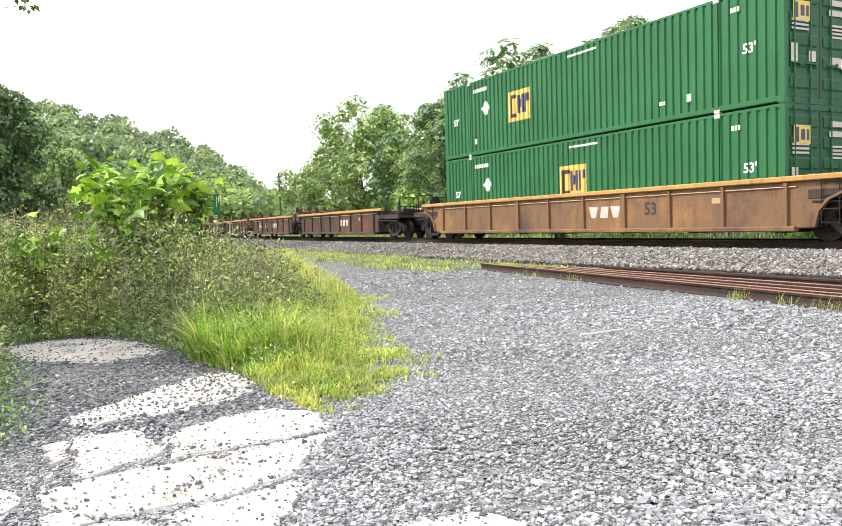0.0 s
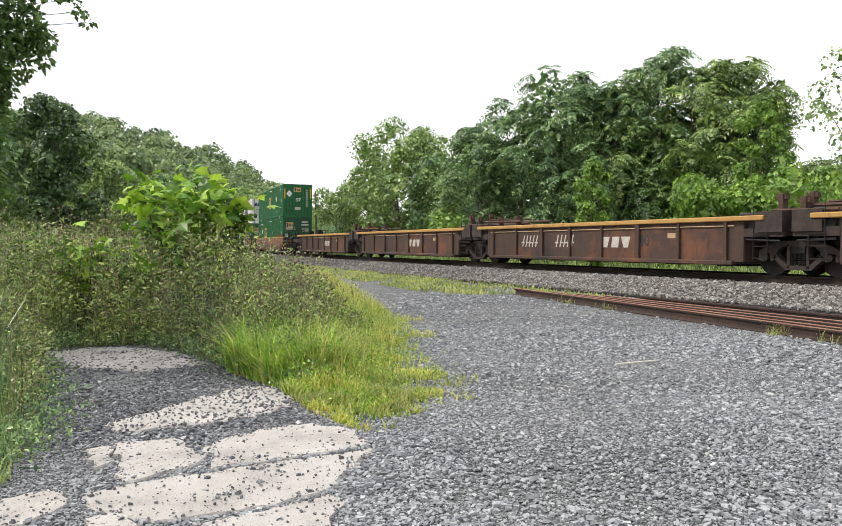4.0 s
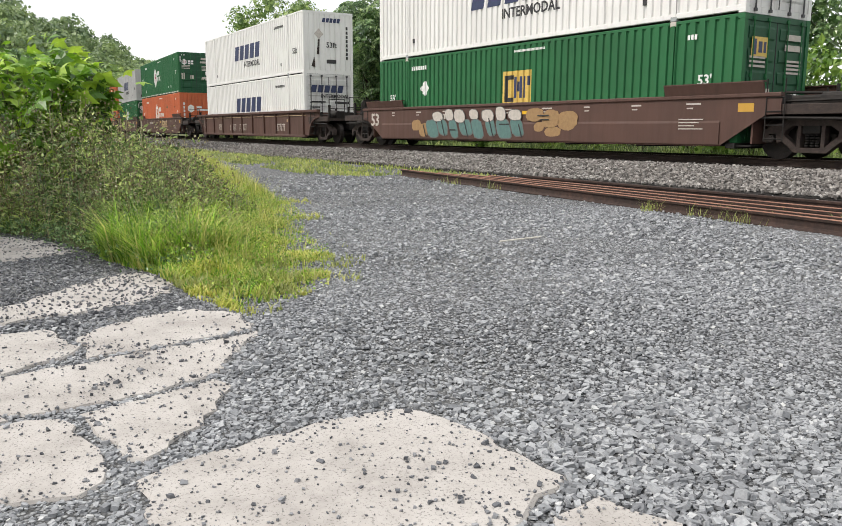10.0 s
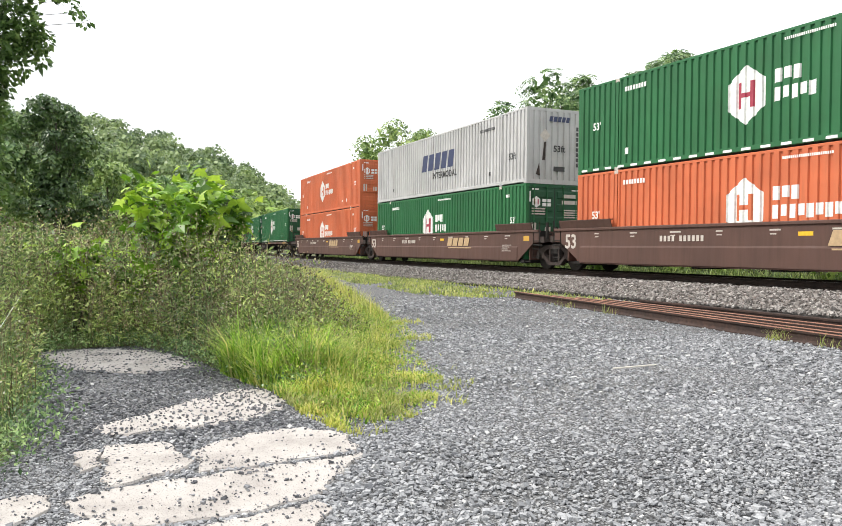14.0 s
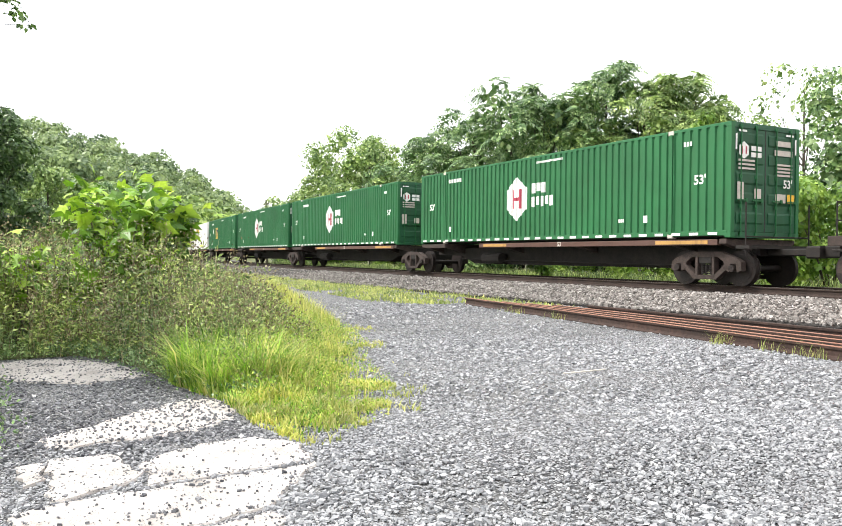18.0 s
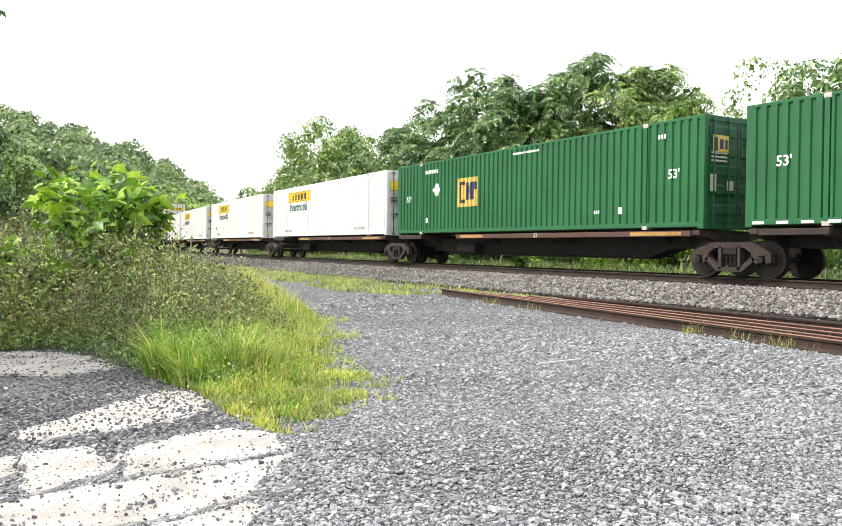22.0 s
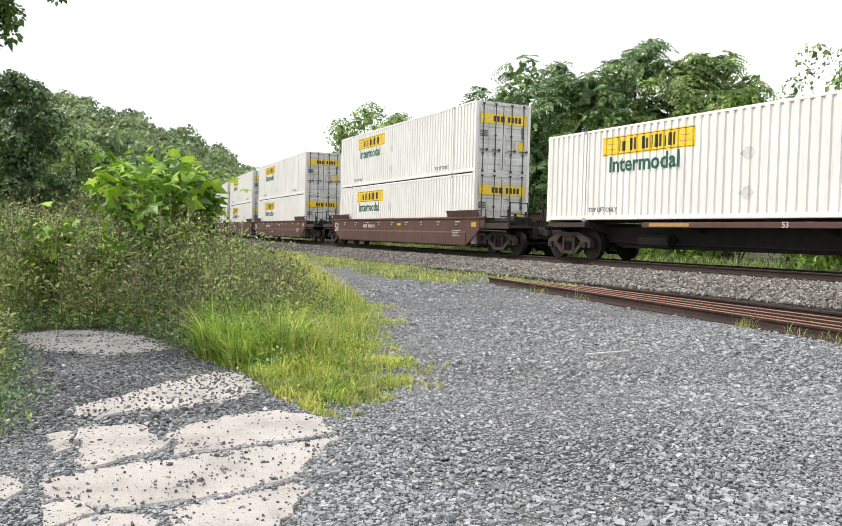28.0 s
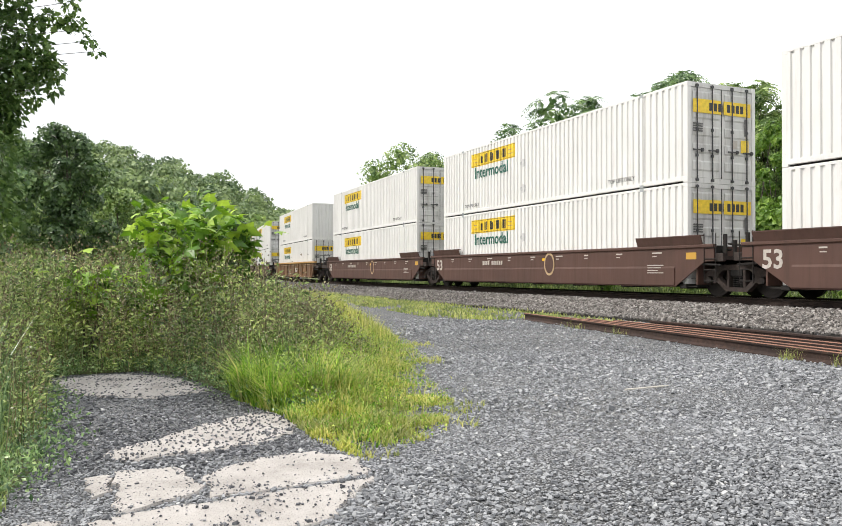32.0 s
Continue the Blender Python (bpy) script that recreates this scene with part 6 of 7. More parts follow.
def tree(name, label, base, height, spread, material, leaves, size, seed, style="leaf", low=0.25, clumps=26, trunk=0.16, lean=(0, 0), clump_r=0.26, category="tree", fill=60):
    """A tree: tapered trunk, limbs out to each clump of leaves, and an uneven crown with gaps."""
    rng = np.random.default_rng(seed)
    th = tagged(new(name), label, category)
    th.matrix_basis = pose(*base)
    so = Solid()
    top = Vector((lean[0], lean[1], height * 0.88))
    spine = [Vector((0, 0, -0.15)), top * 0.3 + Vector((rng.normal(0, 0.1), rng.normal(0, 0.1), 0)), top * 0.62 + Vector((rng.normal(0, 0.2), rng.normal(0, 0.2), 0)), top]
    tube(so, spine, trunk, trunk * 0.25, 8)
    part("trunk", so.mesh("trunk", M_BARK), th)
    cs, rs = [], []
    for i in range(clumps):
        h = low + (0.97 - low) * ((i + rng.random()) / clumps) ** 0.85
        wide = spread * math.sin(math.pi * min(0.97, (h - low * 0.6) / (1.06 - low * 0.6))) ** 0.7
        a = i * 2.4 + rng.normal(0, 0.5)
        r = wide * math.sqrt(rng.uniform(0.15, 1.0))
        cs.append((lean[0] * h + r * math.cos(a), lean[1] * h + r * math.sin(a), h * height))
        rs.append(spread * clump_r * rng.uniform(0.65, 1.3))
    limbs = Solid()
    for c in cs[::2]:
        c = Vector(c)
        s = Vector((lean[0] * 0.5, lean[1] * 0.5, max(0.12 * height, c.z * 0.62)))
        tube(limbs, [s, s.lerp(c, 0.5) + Vector((0, 0, -0.05 * height)), c], trunk * 0.32, trunk * 0.06, 5)
    part("limb", limbs.mesh("limb", M_BARK), th)
    v = lobe_leaves(cs, rs, leaves, size, rng, style, fill=fill)
    part("crown", raw_mesh("crown", v, quads(len(v) // 4), material), th)
    return th


def at(az, d):
    return -d * math.sin(radians(az)), d * math.cos(radians(az)), -0.05


# trees beyond the track: bearing, distance, height, spread, leaf kind
BACK = [
    (69.3, 96, 8.6, 3.0, M_LEAF_L, "leaf"), (67.2, 72, 8.6, 2.8, M_LEAF_L, "leaf"), (65.0, 68, 12.4, 4.0, M_LEAF_L, "leaf"), (63.4, 64, 10.8, 3.5, M_LEAF_L, "leaf"),
    (61.6, 62, 8.4, 3.0, M_LEAF, "leaf"), (60.0, 58, 6.8, 2.2, M_LEAF_L, "frond"), (58.8, 47, 8.8, 1.7, M_LEAF, "frond"), (55.9, 45, 10.3, 2.1, M_LEAF, "frond"),
    (53.1, 44, 11.4, 2.5, M_LEAF, "frond"), (50.6, 42, 10.2, 2.2, M_LEAF, "frond"), (48.3, 43, 10.4, 2.2, M_LEAF_L, "frond"), (46.2, 42, 11.6, 2.1, M_LEAF, "frond"), (43.6, 41, 10.8, 2.1, M_LEAF_L, "frond"),
    (41.0, 41, 10.9, 2.1, M_LEAF_L, "frond"), (39.6, 40, 9.0, 1.6, M_LEAF_L, "frond"), (36.0, 40, 4.7, 2.0, M_LEAF_L, "frond"), (33.4, 48, 12.6, 2.9, M_LEAF_L, "leaf"), (30.0, 44, 10.8, 2.6, M_LEAF, "leaf"), (26.0, 43, 11.5, 3.0, M_LEAF, "leaf"),
    (21.0, 42, 11.0, 3.0, M_LEAF, "frond"),
    (57.0, 57, 7.4, 3.0, M_LEAF_D, "leaf"), (53.6, 55, 9.2, 3.2, M_LEAF_D, "leaf"), (50.2, 53, 9.0, 3.2, M_LEAF_D, "leaf"), (47.0, 54, 9.4, 3.2, M_LEAF_D, "leaf"), (43.6, 53, 8.4, 3.0, M_LEAF_D, "leaf"), (40.6, 52, 7.2, 2.6, M_LEAF_D, "leaf"),
]
for i, (az, d, h, w, mat, style) in enumerate(BACK):
    wispy, broad, feathered = i == 16, i < 5, style == "frond"
    kind = "feathery-leaved" if feathered else "broad-leaved"
    shade = {M_LEAF: "green", M_LEAF_L: "light green", M_LEAF_D: "dark green"}[mat]
    leaves = 1500 if feathered else 6800 if broad else 1900 if wispy else 4200
    tree("tree", f"tall {shade} {kind} tree beyond the railway", at(az, d), h * 0.93, w * 1.15, mat, leaves, 0.62 if feathered else 0.22, 100 + i, style,
         0.24 if feathered else 0.12, 30 if feathered else 26 if wispy else 40 if broad else 22, 0.15, clump_r=0.29 if feathered else 0.24 if wispy else 0.27 if broad else 0.36, fill=22 if feathered else 3 if wispy else 22)

# undergrowth beyond the track
SHRUB = tagged(new("shrub"), "leafy light green shrub beyond the railway", "shrub", "undergrowth beyond the railway")
rng = np.random.default_rng(33)
shrub_clumps = [(rng.normal(0, 0.75), rng.normal(0, 0.75), rng.uniform(0.4, 2.5)) for _ in range(16)]
v = lobe_leaves(shrub_clumps, [rng.uniform(0.4, 0.75) for _ in range(16)], 2700, 0.135, rng, fill=22)
part("foliage", raw_mesh("foliage", v, quads(len(v) // 4), M_LEAF_Y), SHRUB)
stems = Solid()
for c in shrub_clumps[::2]:
    tube(stems, [(0, 0, -0.1), (c[0] * 0.4, c[1] * 0.4, c[2] * 0.5), c], 0.03, 0.008, 5)
part("stem", stems.mesh("stem", M_BARK), SHRUB)
SHRUB_D = tagged(new("shrub"), "dense dark green shrub beyond the railway", "shrub", "undergrowth beyond the railway")
v = lobe_leaves(shrub_clumps, [rng.uniform(0.5, 0.85) for _ in range(16)], 2700, 0.14, rng, fill=22)
part("foliage", raw_mesh("foliage", v, quads(len(v) // 4), M_LEAF), SHRUB_D)
part("stem", bpy.data.meshes["stem"], SHRUB_D)
first = {0: True, 1: True}
for i in range(46):
    s = -92 + i * 2.15 + rng.uniform(-0.6, 0.6)
    p = track_point(s)
    k = int(rng.random() < 0.45)
    src = SHRUB_D if k else SHRUB
    m = pose(p.x, p.y + rng.uniform(6.2, 11.5), -0.05, 0, 0, rng.uniform(0, 360))
    size = rng.uniform(0.75, 1.55)
    if first[k]:
        src.matrix_basis = m
        src.scale = (1, 1, 1)
        first[k] = False
        continue
    c = copy_thing(src, m)
    c.scale = (size, size, size * rng.uniform(0.85, 1.25))
tree("sapling", "young bright green cone-shaped sapling beyond the railway", at(50.8, 34), 4.9, 0.85, M_LEAF_Y, 2800, 0.15, 300, "leaf", 0.08, 20, 0.05, clump_r=0.42, category="tree")
tree("sapling", "bright green leafy sapling beyond the railway", at(39.6, 36), 7.4, 1.1, M_LEAF_Y, 4600, 0.14, 301, "leaf", 0.08, 24, 0.06, clump_r=0.36, category="tree")

# trees on the near side, to the left of the weeds
for i, (x, y, h, w, mat, n, sz) in enumerate([(-60, 1.6, 11.4, 2.7, M_LEAF_D, 7000, 0.26), (-62, -3.0, 11.6, 3.0, M_LEAF, 6500, 0.26), (-56, -8, 12.5, 3.6, M_LEAF, 6500, 0.28), (-74, 6.0, 8.6, 3.0, M_LEAF_L, 5500, 0.26),
                                               (-82, 10.5, 8.0, 3.0, M_LEAF_L, 5000, 0.28), (-95, 15, 9.0, 3.4, M_LEAF, 5000, 0.3), (-108, 21, 9.0, 3.4, M_LEAF, 4500, 0.32), (-125, 27.5, 9.5, 3.6, M_LEAF_D, 4500, 0.35),
                                               (-88, 3.0, 9.6, 3.4, M_LEAF, 5000, 0.3), (-70, -1.0, 7.0, 2.6, M_LEAF_L, 4500, 0.25), (-45, -5.5, 7.5, 2.5, M_LEAF, 5000, 0.2)]):
    lab = {M_LEAF_D: "dark vine-hung tree at the edge of the weeds", M_LEAF_L: "light green bushy tree below the hill", M_LEAF: "green bushy tree below the hill"}[mat]
    tree("tree", lab, (x, y, -0.05), h, w, mat, n, sz, 400 + i, "leaf", 0.06, 24, 0.2, clump_r=0.36)

# the near tree whose boughs hang into the view
def near_tree():
    rng = np.random.default_rng(77)
    th = tagged(new("tree"), "overhanging broad-leaved tree with drooping boughs", "tree")
    th.matrix_basis = pose(-12.6, -2.7, -0.05)
    so = Solid()
    tube(so, [(0, 0, -0.2), (0.1, 0.1, 2.0), (-0.1, 0.2, 4.2), (0.1, 0.0, 7.5)], 0.2, 0.06, 9)
    part("trunk", so.mesh("trunk", M_BARK), th)
    cs, rs = [], []
    for az, el, r, n in ((91.3, 15.5, 0.34, 1), (90.6, 14.4, 0.3, 1), (90.0, 13.6, 0.25, 1), (92.2, 13.0, 0.38, 1), (92.6, 17.5, 0.42, 1), (91.0, 19.0, 0.35, 1), (89.2, 13.4, 0.16, 1), (88.9, 18.6, 0.2, 1), (88.2, 17.6, 0.14, 1),
                         (87.8, 16.4, 0.10, 1), (93.4, 10.5, 0.42, 1), (92.4, 11.2, 0.3, 1), (93.2, 7.8, 0.45, 1), (93.8, 5.0, 0.5, 1), (92.9, 3.5, 0.35, 1), (94.5, 13, 0.5, 1), (95, 18, 0.6, 1), (90.0, 20.5, 0.4, 1), (92.0, 22.0, 0.5, 1),
                         (95.5, 8.5, 0.6, 1), (96.5, 4.0, 0.6, 1), (98, 12, 0.8, 1), (99, 20, 0.8, 1), (103, 16, 1.0, 1), (108, 14, 1.0, 1), (104, 24, 1.0, 1), (89.4, 16.4, 0.15, 1), (88.4, 16.3, 0.12, 1), (87.5, 16.0, 0.10, 1), (87.0, 15.3, 0.10, 1), (86.6, 14.7, 0.07, 1), (91.0, 13.3, 0.28, 1), (89.9, 12.9, 0.18, 1), (89.3, 12.1, 0.12, 1), (91.4, 11.6, 0.3, 1), (92.2, 10.3, 0.28, 1), (92.5, 9.3, 0.2, 1)):
        d = 12.4
        x, y, _ = at(az, d)
        cs.append((x + 12.6, y + 2.7, 1.47 + d * math.tan(radians(el))))
        rs.append(r)
    v = crown_leaves(cs, [r * 1.1 for r in rs], 21000, 0.095, rng, 0.7)
    part("crown", raw_mesh("crown", v, quads(len(v) // 4), M_LEAF_N), th)
    limbs = Solid()
    for c in cs:
        c = Vector(c)
        s = Vector((0, 0.05, min(7.0, max(1.6, c.z * 0.75))))
        tube(limbs, [s, s.lerp(c, 0.55) + Vector((0, 0, 0.25)), c], 0.016, 0.003, 5)
    part("limb", limbs.mesh("limb", M_BARK), th)


near_tree()


def big_leaf_bush(base, label, seed, stems, spread, low, high, n):
    """A sapling with large lobed leaves on upright stems."""
    rng = np.random.default_rng(seed)
    th = tagged(new("sapling_bush"), label, "bush")
    th.matrix_basis = pose(*base)
    cs, so = [], Solid()
    for i in range(stems):
        a, r = rng.uniform(0, 6.28), spread * math.sqrt(rng.random())
        z = rng.uniform(low, high) - 0.4 * (high - low) * (r / spread) ** 2
        c = Vector((r * math.cos(a) * 0.9, r * math.sin(a), z))
        cs.append(c)
        tube(so, [(rng.normal(0, 0.15), rng.normal(0, 0.15), -0.1), (c.x * 0.5, c.y * 0.5, c.z * 0.6), c], 0.022, 0.006, 5)
    part("stem", so.mesh("stem", M_BARK), th)
    idx = rng.integers(0, len(cs), n)
    p = np.array([tuple(c) for c in cs])[idx] + rng.normal(0, 0.17, (n, 3)) * (1, 1, 1.3) - np.array((0, 0, 0.12))
    a = rng.uniform(0, 6.28, n)
    d = np.stack([np.cos(a), np.sin(a), rng.normal(-0.25, 0.35, n)], 1)
    d = unit_rows(d)
    up = unit_rows(rng.normal(0, 0.33, (n, 3)) + d * 0.8 + (0, 0, 0.6))
    side = unit_rows(np.cross(d, up))
    nor = np.cross(side, d)
    L = (0.235 * np.exp(rng.normal(0, 0.3, n)))[:, None]
    def pt(f, s, k=0.0):
        return p + d * L * f + side * L * s + nor * L * k
    rim = [pt(0.0, 0.0), pt(0.05, 0.30, -0.05), pt(0.22, 0.22, 0.02), pt(0.42, 0.56, -0.10), pt(0.55, 0.24, 0.02), pt(1.0, 0.0, -0.12), pt(0.55, -0.24, 0.02), pt(0.42, -0.56, -0.10), pt(0.22, -0.22, 0.02), pt(0.05, -0.30, -0.05)]
    mid = pt(0.38, 0.0, 0.06)
    v = np.stack(rim + [mid], 1).reshape(-1, 3)
    f = np.array([(i, (i + 1) % 10, 10) for i in range(10)])
    f = (f[None] + 11 * np.arange(n)[:, None, None]).reshape(-1, 3)
    part("leaves", raw_mesh("leaves", v, f, M_LEAF_S), th)


big_leaf_bush((-14.0, 2.2, -0.02), "bright green sapling with large lobed leaves among the weeds", 51, 30, 1.1, 1.2, 2.98, 1150)
big_leaf_bush((-15.6, 0.35, -0.02), "small bright green sapling shoot with lobed leaves", 52, 4, 0.3, 1.2, 1.75, 80)
big_leaf_bush((-13.2, 0.75, -0.02), "small bright green sapling shoot with lobed leaves", 53, 4, 0.35, 1.1, 1.6, 80)


# ---------------------------------------------------------------- hill with woods
def hill_height(x, y):
    """A wooded ridge far along the line, falling towards the track."""
    d = math.hypot(x, y)
    az = math.degrees(math.atan2(-x, y))
    crest = np.interp(az, [66, 71, 74, 77, 80, 84, 88, 95, 110, 125], [0.0, 0.018, 0.058, 0.088, 0.104, 0.126, 0.130, 0.12, 0.10, 0.0])
    return float(crest * np.interp(d, [125, 175, 240, 330, 450], [0, 0.35, 1.0, 0.9, 0]) * 258)


def make_hill():
    azs, ds = np.arange(66, 126, 2.0), np.array([125, 150, 175, 200, 220, 240, 270, 300, 330, 380, 450])
    v = [(-d * math.sin(radians(a)), d * math.cos(radians(a)), hill_height(-d * math.sin(radians(a)), d * math.cos(radians(a))) - 0.3) for a in azs for d in ds]
    n = len(ds)
    f = [(i * n + j, (i + 1) * n + j, (i + 1) * n + j + 1, i * n + j + 1) for i in range(len(azs) - 1) for j in range(n - 1)]
    tagged(new("hill", raw_mesh("hill", v, f, M_SOIL, True)), "wooded green hill beyond the bend of the railway", "hill", kind="structure")
    rng = np.random.default_rng(91)
    cs, rs = [], []
    for a in np.arange(69, 112, 0.75):
        for d in (150, 165, 180, 196, 212, 228, 244):
            if a > 98 and rng.random() < 0.5:
                continue
            aa, dd = a + rng.uniform(-0.4, 0.4), d + rng.uniform(-9, 9)
            x, y = -dd * math.sin(radians(aa)), dd * math.cos(radians(aa))
            g = hill_height(x, y)
            if g < 1.0:
                continue
            r = rng.uniform(2.6, 5.0)
            cs.append((x, y, g + r * 0.3))
            rs.append(r)
            cs.append((x + rng.normal(0, 1.5), y + rng.normal(0, 1.5), g + r * 0.8))
            rs.append(r * 0.6)
    for name, label, lo, hi, mat in (("hill_woods", "light green woods at the foot of the hill", 0, 190, M_LEAF_H), ("hill_woods", "green woods over the hill, haze put into the leaf colour", 190, 999, M_LEAF_HAZE)):
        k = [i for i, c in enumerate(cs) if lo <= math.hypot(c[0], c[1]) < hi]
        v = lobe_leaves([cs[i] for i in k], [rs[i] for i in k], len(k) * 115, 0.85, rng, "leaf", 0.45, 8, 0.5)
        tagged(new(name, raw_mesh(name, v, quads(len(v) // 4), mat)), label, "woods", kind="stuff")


def soil_material():
    m, nt, p = nodes_of("grassy_soil")
    a = noise_node(nt, 1.3, 6, 0.65)
    c = ramp_node(nt, a.outputs[0], [(0.3, (0.05, 0.06, 0.02)), (0.5, (0.085, 0.10, 0.03)), (0.72, (0.16, 0.15, 0.07))])
    b = noise_node(nt, 25, 5)
    k = ramp_node(nt, b.outputs[0], [(0.3, (0.6,) * 3), (0.7, (1.2,) * 3)])
    nt.links.new(mix_node(nt, 1.0, c.outputs[0], k.outputs[0], 'MULTIPLY'), p.inputs["Base Color"])
    p.inputs["Roughness"].default_value = 0.95
    bump_node(nt, p, b.outputs[0], 0.6, 0.03)
    return m


M_SOIL = soil_material()
make_hill()

WEEDS = [(-6.9, 2.3), (-8.7, 1.9), (-10.1, 1.75), (-11.5, 1.3), (-11.6, 0.2), (-11.3, 0.0), (-8.3, 0.05), (-6.6, 0.0), (-5.7, -0.15), (-5.0, -0.6), (-3.6, -1.4), (-3.6, -5), (-20, -8), (-48, -12), (-52, 4), (-30, 8.2), (-22, 7.4),
         (-14.5, 5.4), (-10.6, 4.4), (-8.0, 3.0)]
BEYOND = [(-400, 230), (-210, 70), (-150, 48), (-110, 34), (-70, 26.6), (-40, 23.2), (-10, 21.9), (60, 22.5), (200, 30), (200, 600), (-400, 600)]


def sheet(name, poly, z, label):
    so = Solid().add([(x, y, z) for x, y in poly], [tuple(range(len(poly)))])
    me = bpy.data.meshes.new(name)
    me.from_pydata(so.v, [], so.f)
    bm = bmesh.new()
    bm.from_mesh(me)
    bmesh.ops.triangulate(bm, faces=bm.faces)
    bm.normal_update()
    bm.faces.ensure_lookup_table()
    if bm.faces[0].normal.z < 0:
        bmesh.ops.reverse_faces(bm, faces=bm.faces)
    bm.to_mesh(me)
    bm.free()
    me.materials.append(M_SOIL)
    tagged(new(name, me), label, "ground", kind="structure")


sheet("verge_weeds", WEEDS, 0.010, "dark soil and litter under the weeds")
sheet("verge_grass", [(-26, 9.4), (-20, 7.6), (-14.1, 6.0), (-10.7, 4.8), (-8.8, 3.9), (-7.2, 3.45), (-6.2, 2.8), (-5.9, 2.3), (-7.2, 2.25), (-9, 2.9), (-12, 4), (-26, 7.6)], 0.007, "grassy soil at the edge of the gravel")
sheet("verge_far", BEYOND, 0.03, "grassy ground beyond the railway")
sheet("verge_left", [(-400, 160), (-210, 55), (-150, 33.5), (-100, 19), (-70, 14), (-52, 10.5), (-52, -30), (-400, -60)], 0.026, "grassy ground along the line")


def blades(x, y, z, h, wide, bend, seed):
    """Grass blades: two tapering faces each, bent over."""
    rng = np.random.default_rng(seed)
    n = len(x)
    a = rng.uniform(0, 6.28, n)
    d = np.stack([np.cos(a), np.sin(a), np.zeros(n)], 1)
    s = np.stack([-np.sin(a), np.cos(a), np.zeros(n)], 1)
    p = np.stack([x, y, z], 1)
    b = (bend * h * rng.uniform(0.2, 1.2, n))[:, None]
    hh = h[:, None] * np.array((0, 0, 1.0))
    w = (wide * rng.uniform(0.6, 1.3, n))[:, None]
    m = p + hh * 0.6 + d * b * 0.3
    t = p + hh + d * b
    v = np.stack([p - s * w, p + s * w, m + s * w * 0.8, m - s * w * 0.8, t + s * w * 0.12, t - s * w * 0.12], 1).reshape(-1, 3)
    f = np.array([(0, 1, 2, 3), (3, 2, 4, 5)])
    return v, (f[None] + 6 * np.arange(n)[:, None, None]).reshape(-1, 4)


def fill(poly, n, seed):
    rng = np.random.default_rng(seed)
    xs, ys = [p[0] for p in poly], [p[1] for p in poly]
    x, y = rng.uniform(min(xs), max(xs), n * 3), rng.uniform(min(ys), max(ys), n * 3)
    k = inside(poly, x, y)
    return x[k][:n], y[k][:n]


def grass_patch(name, label, x, y, h, wide, bend, material, seed):
    v, f = blades(x, y, np.zeros(len(x)), h, wide, bend, seed)
    tagged(new(name, raw_mesh(name, v, f, material)), label, "grass", kind="stuff")


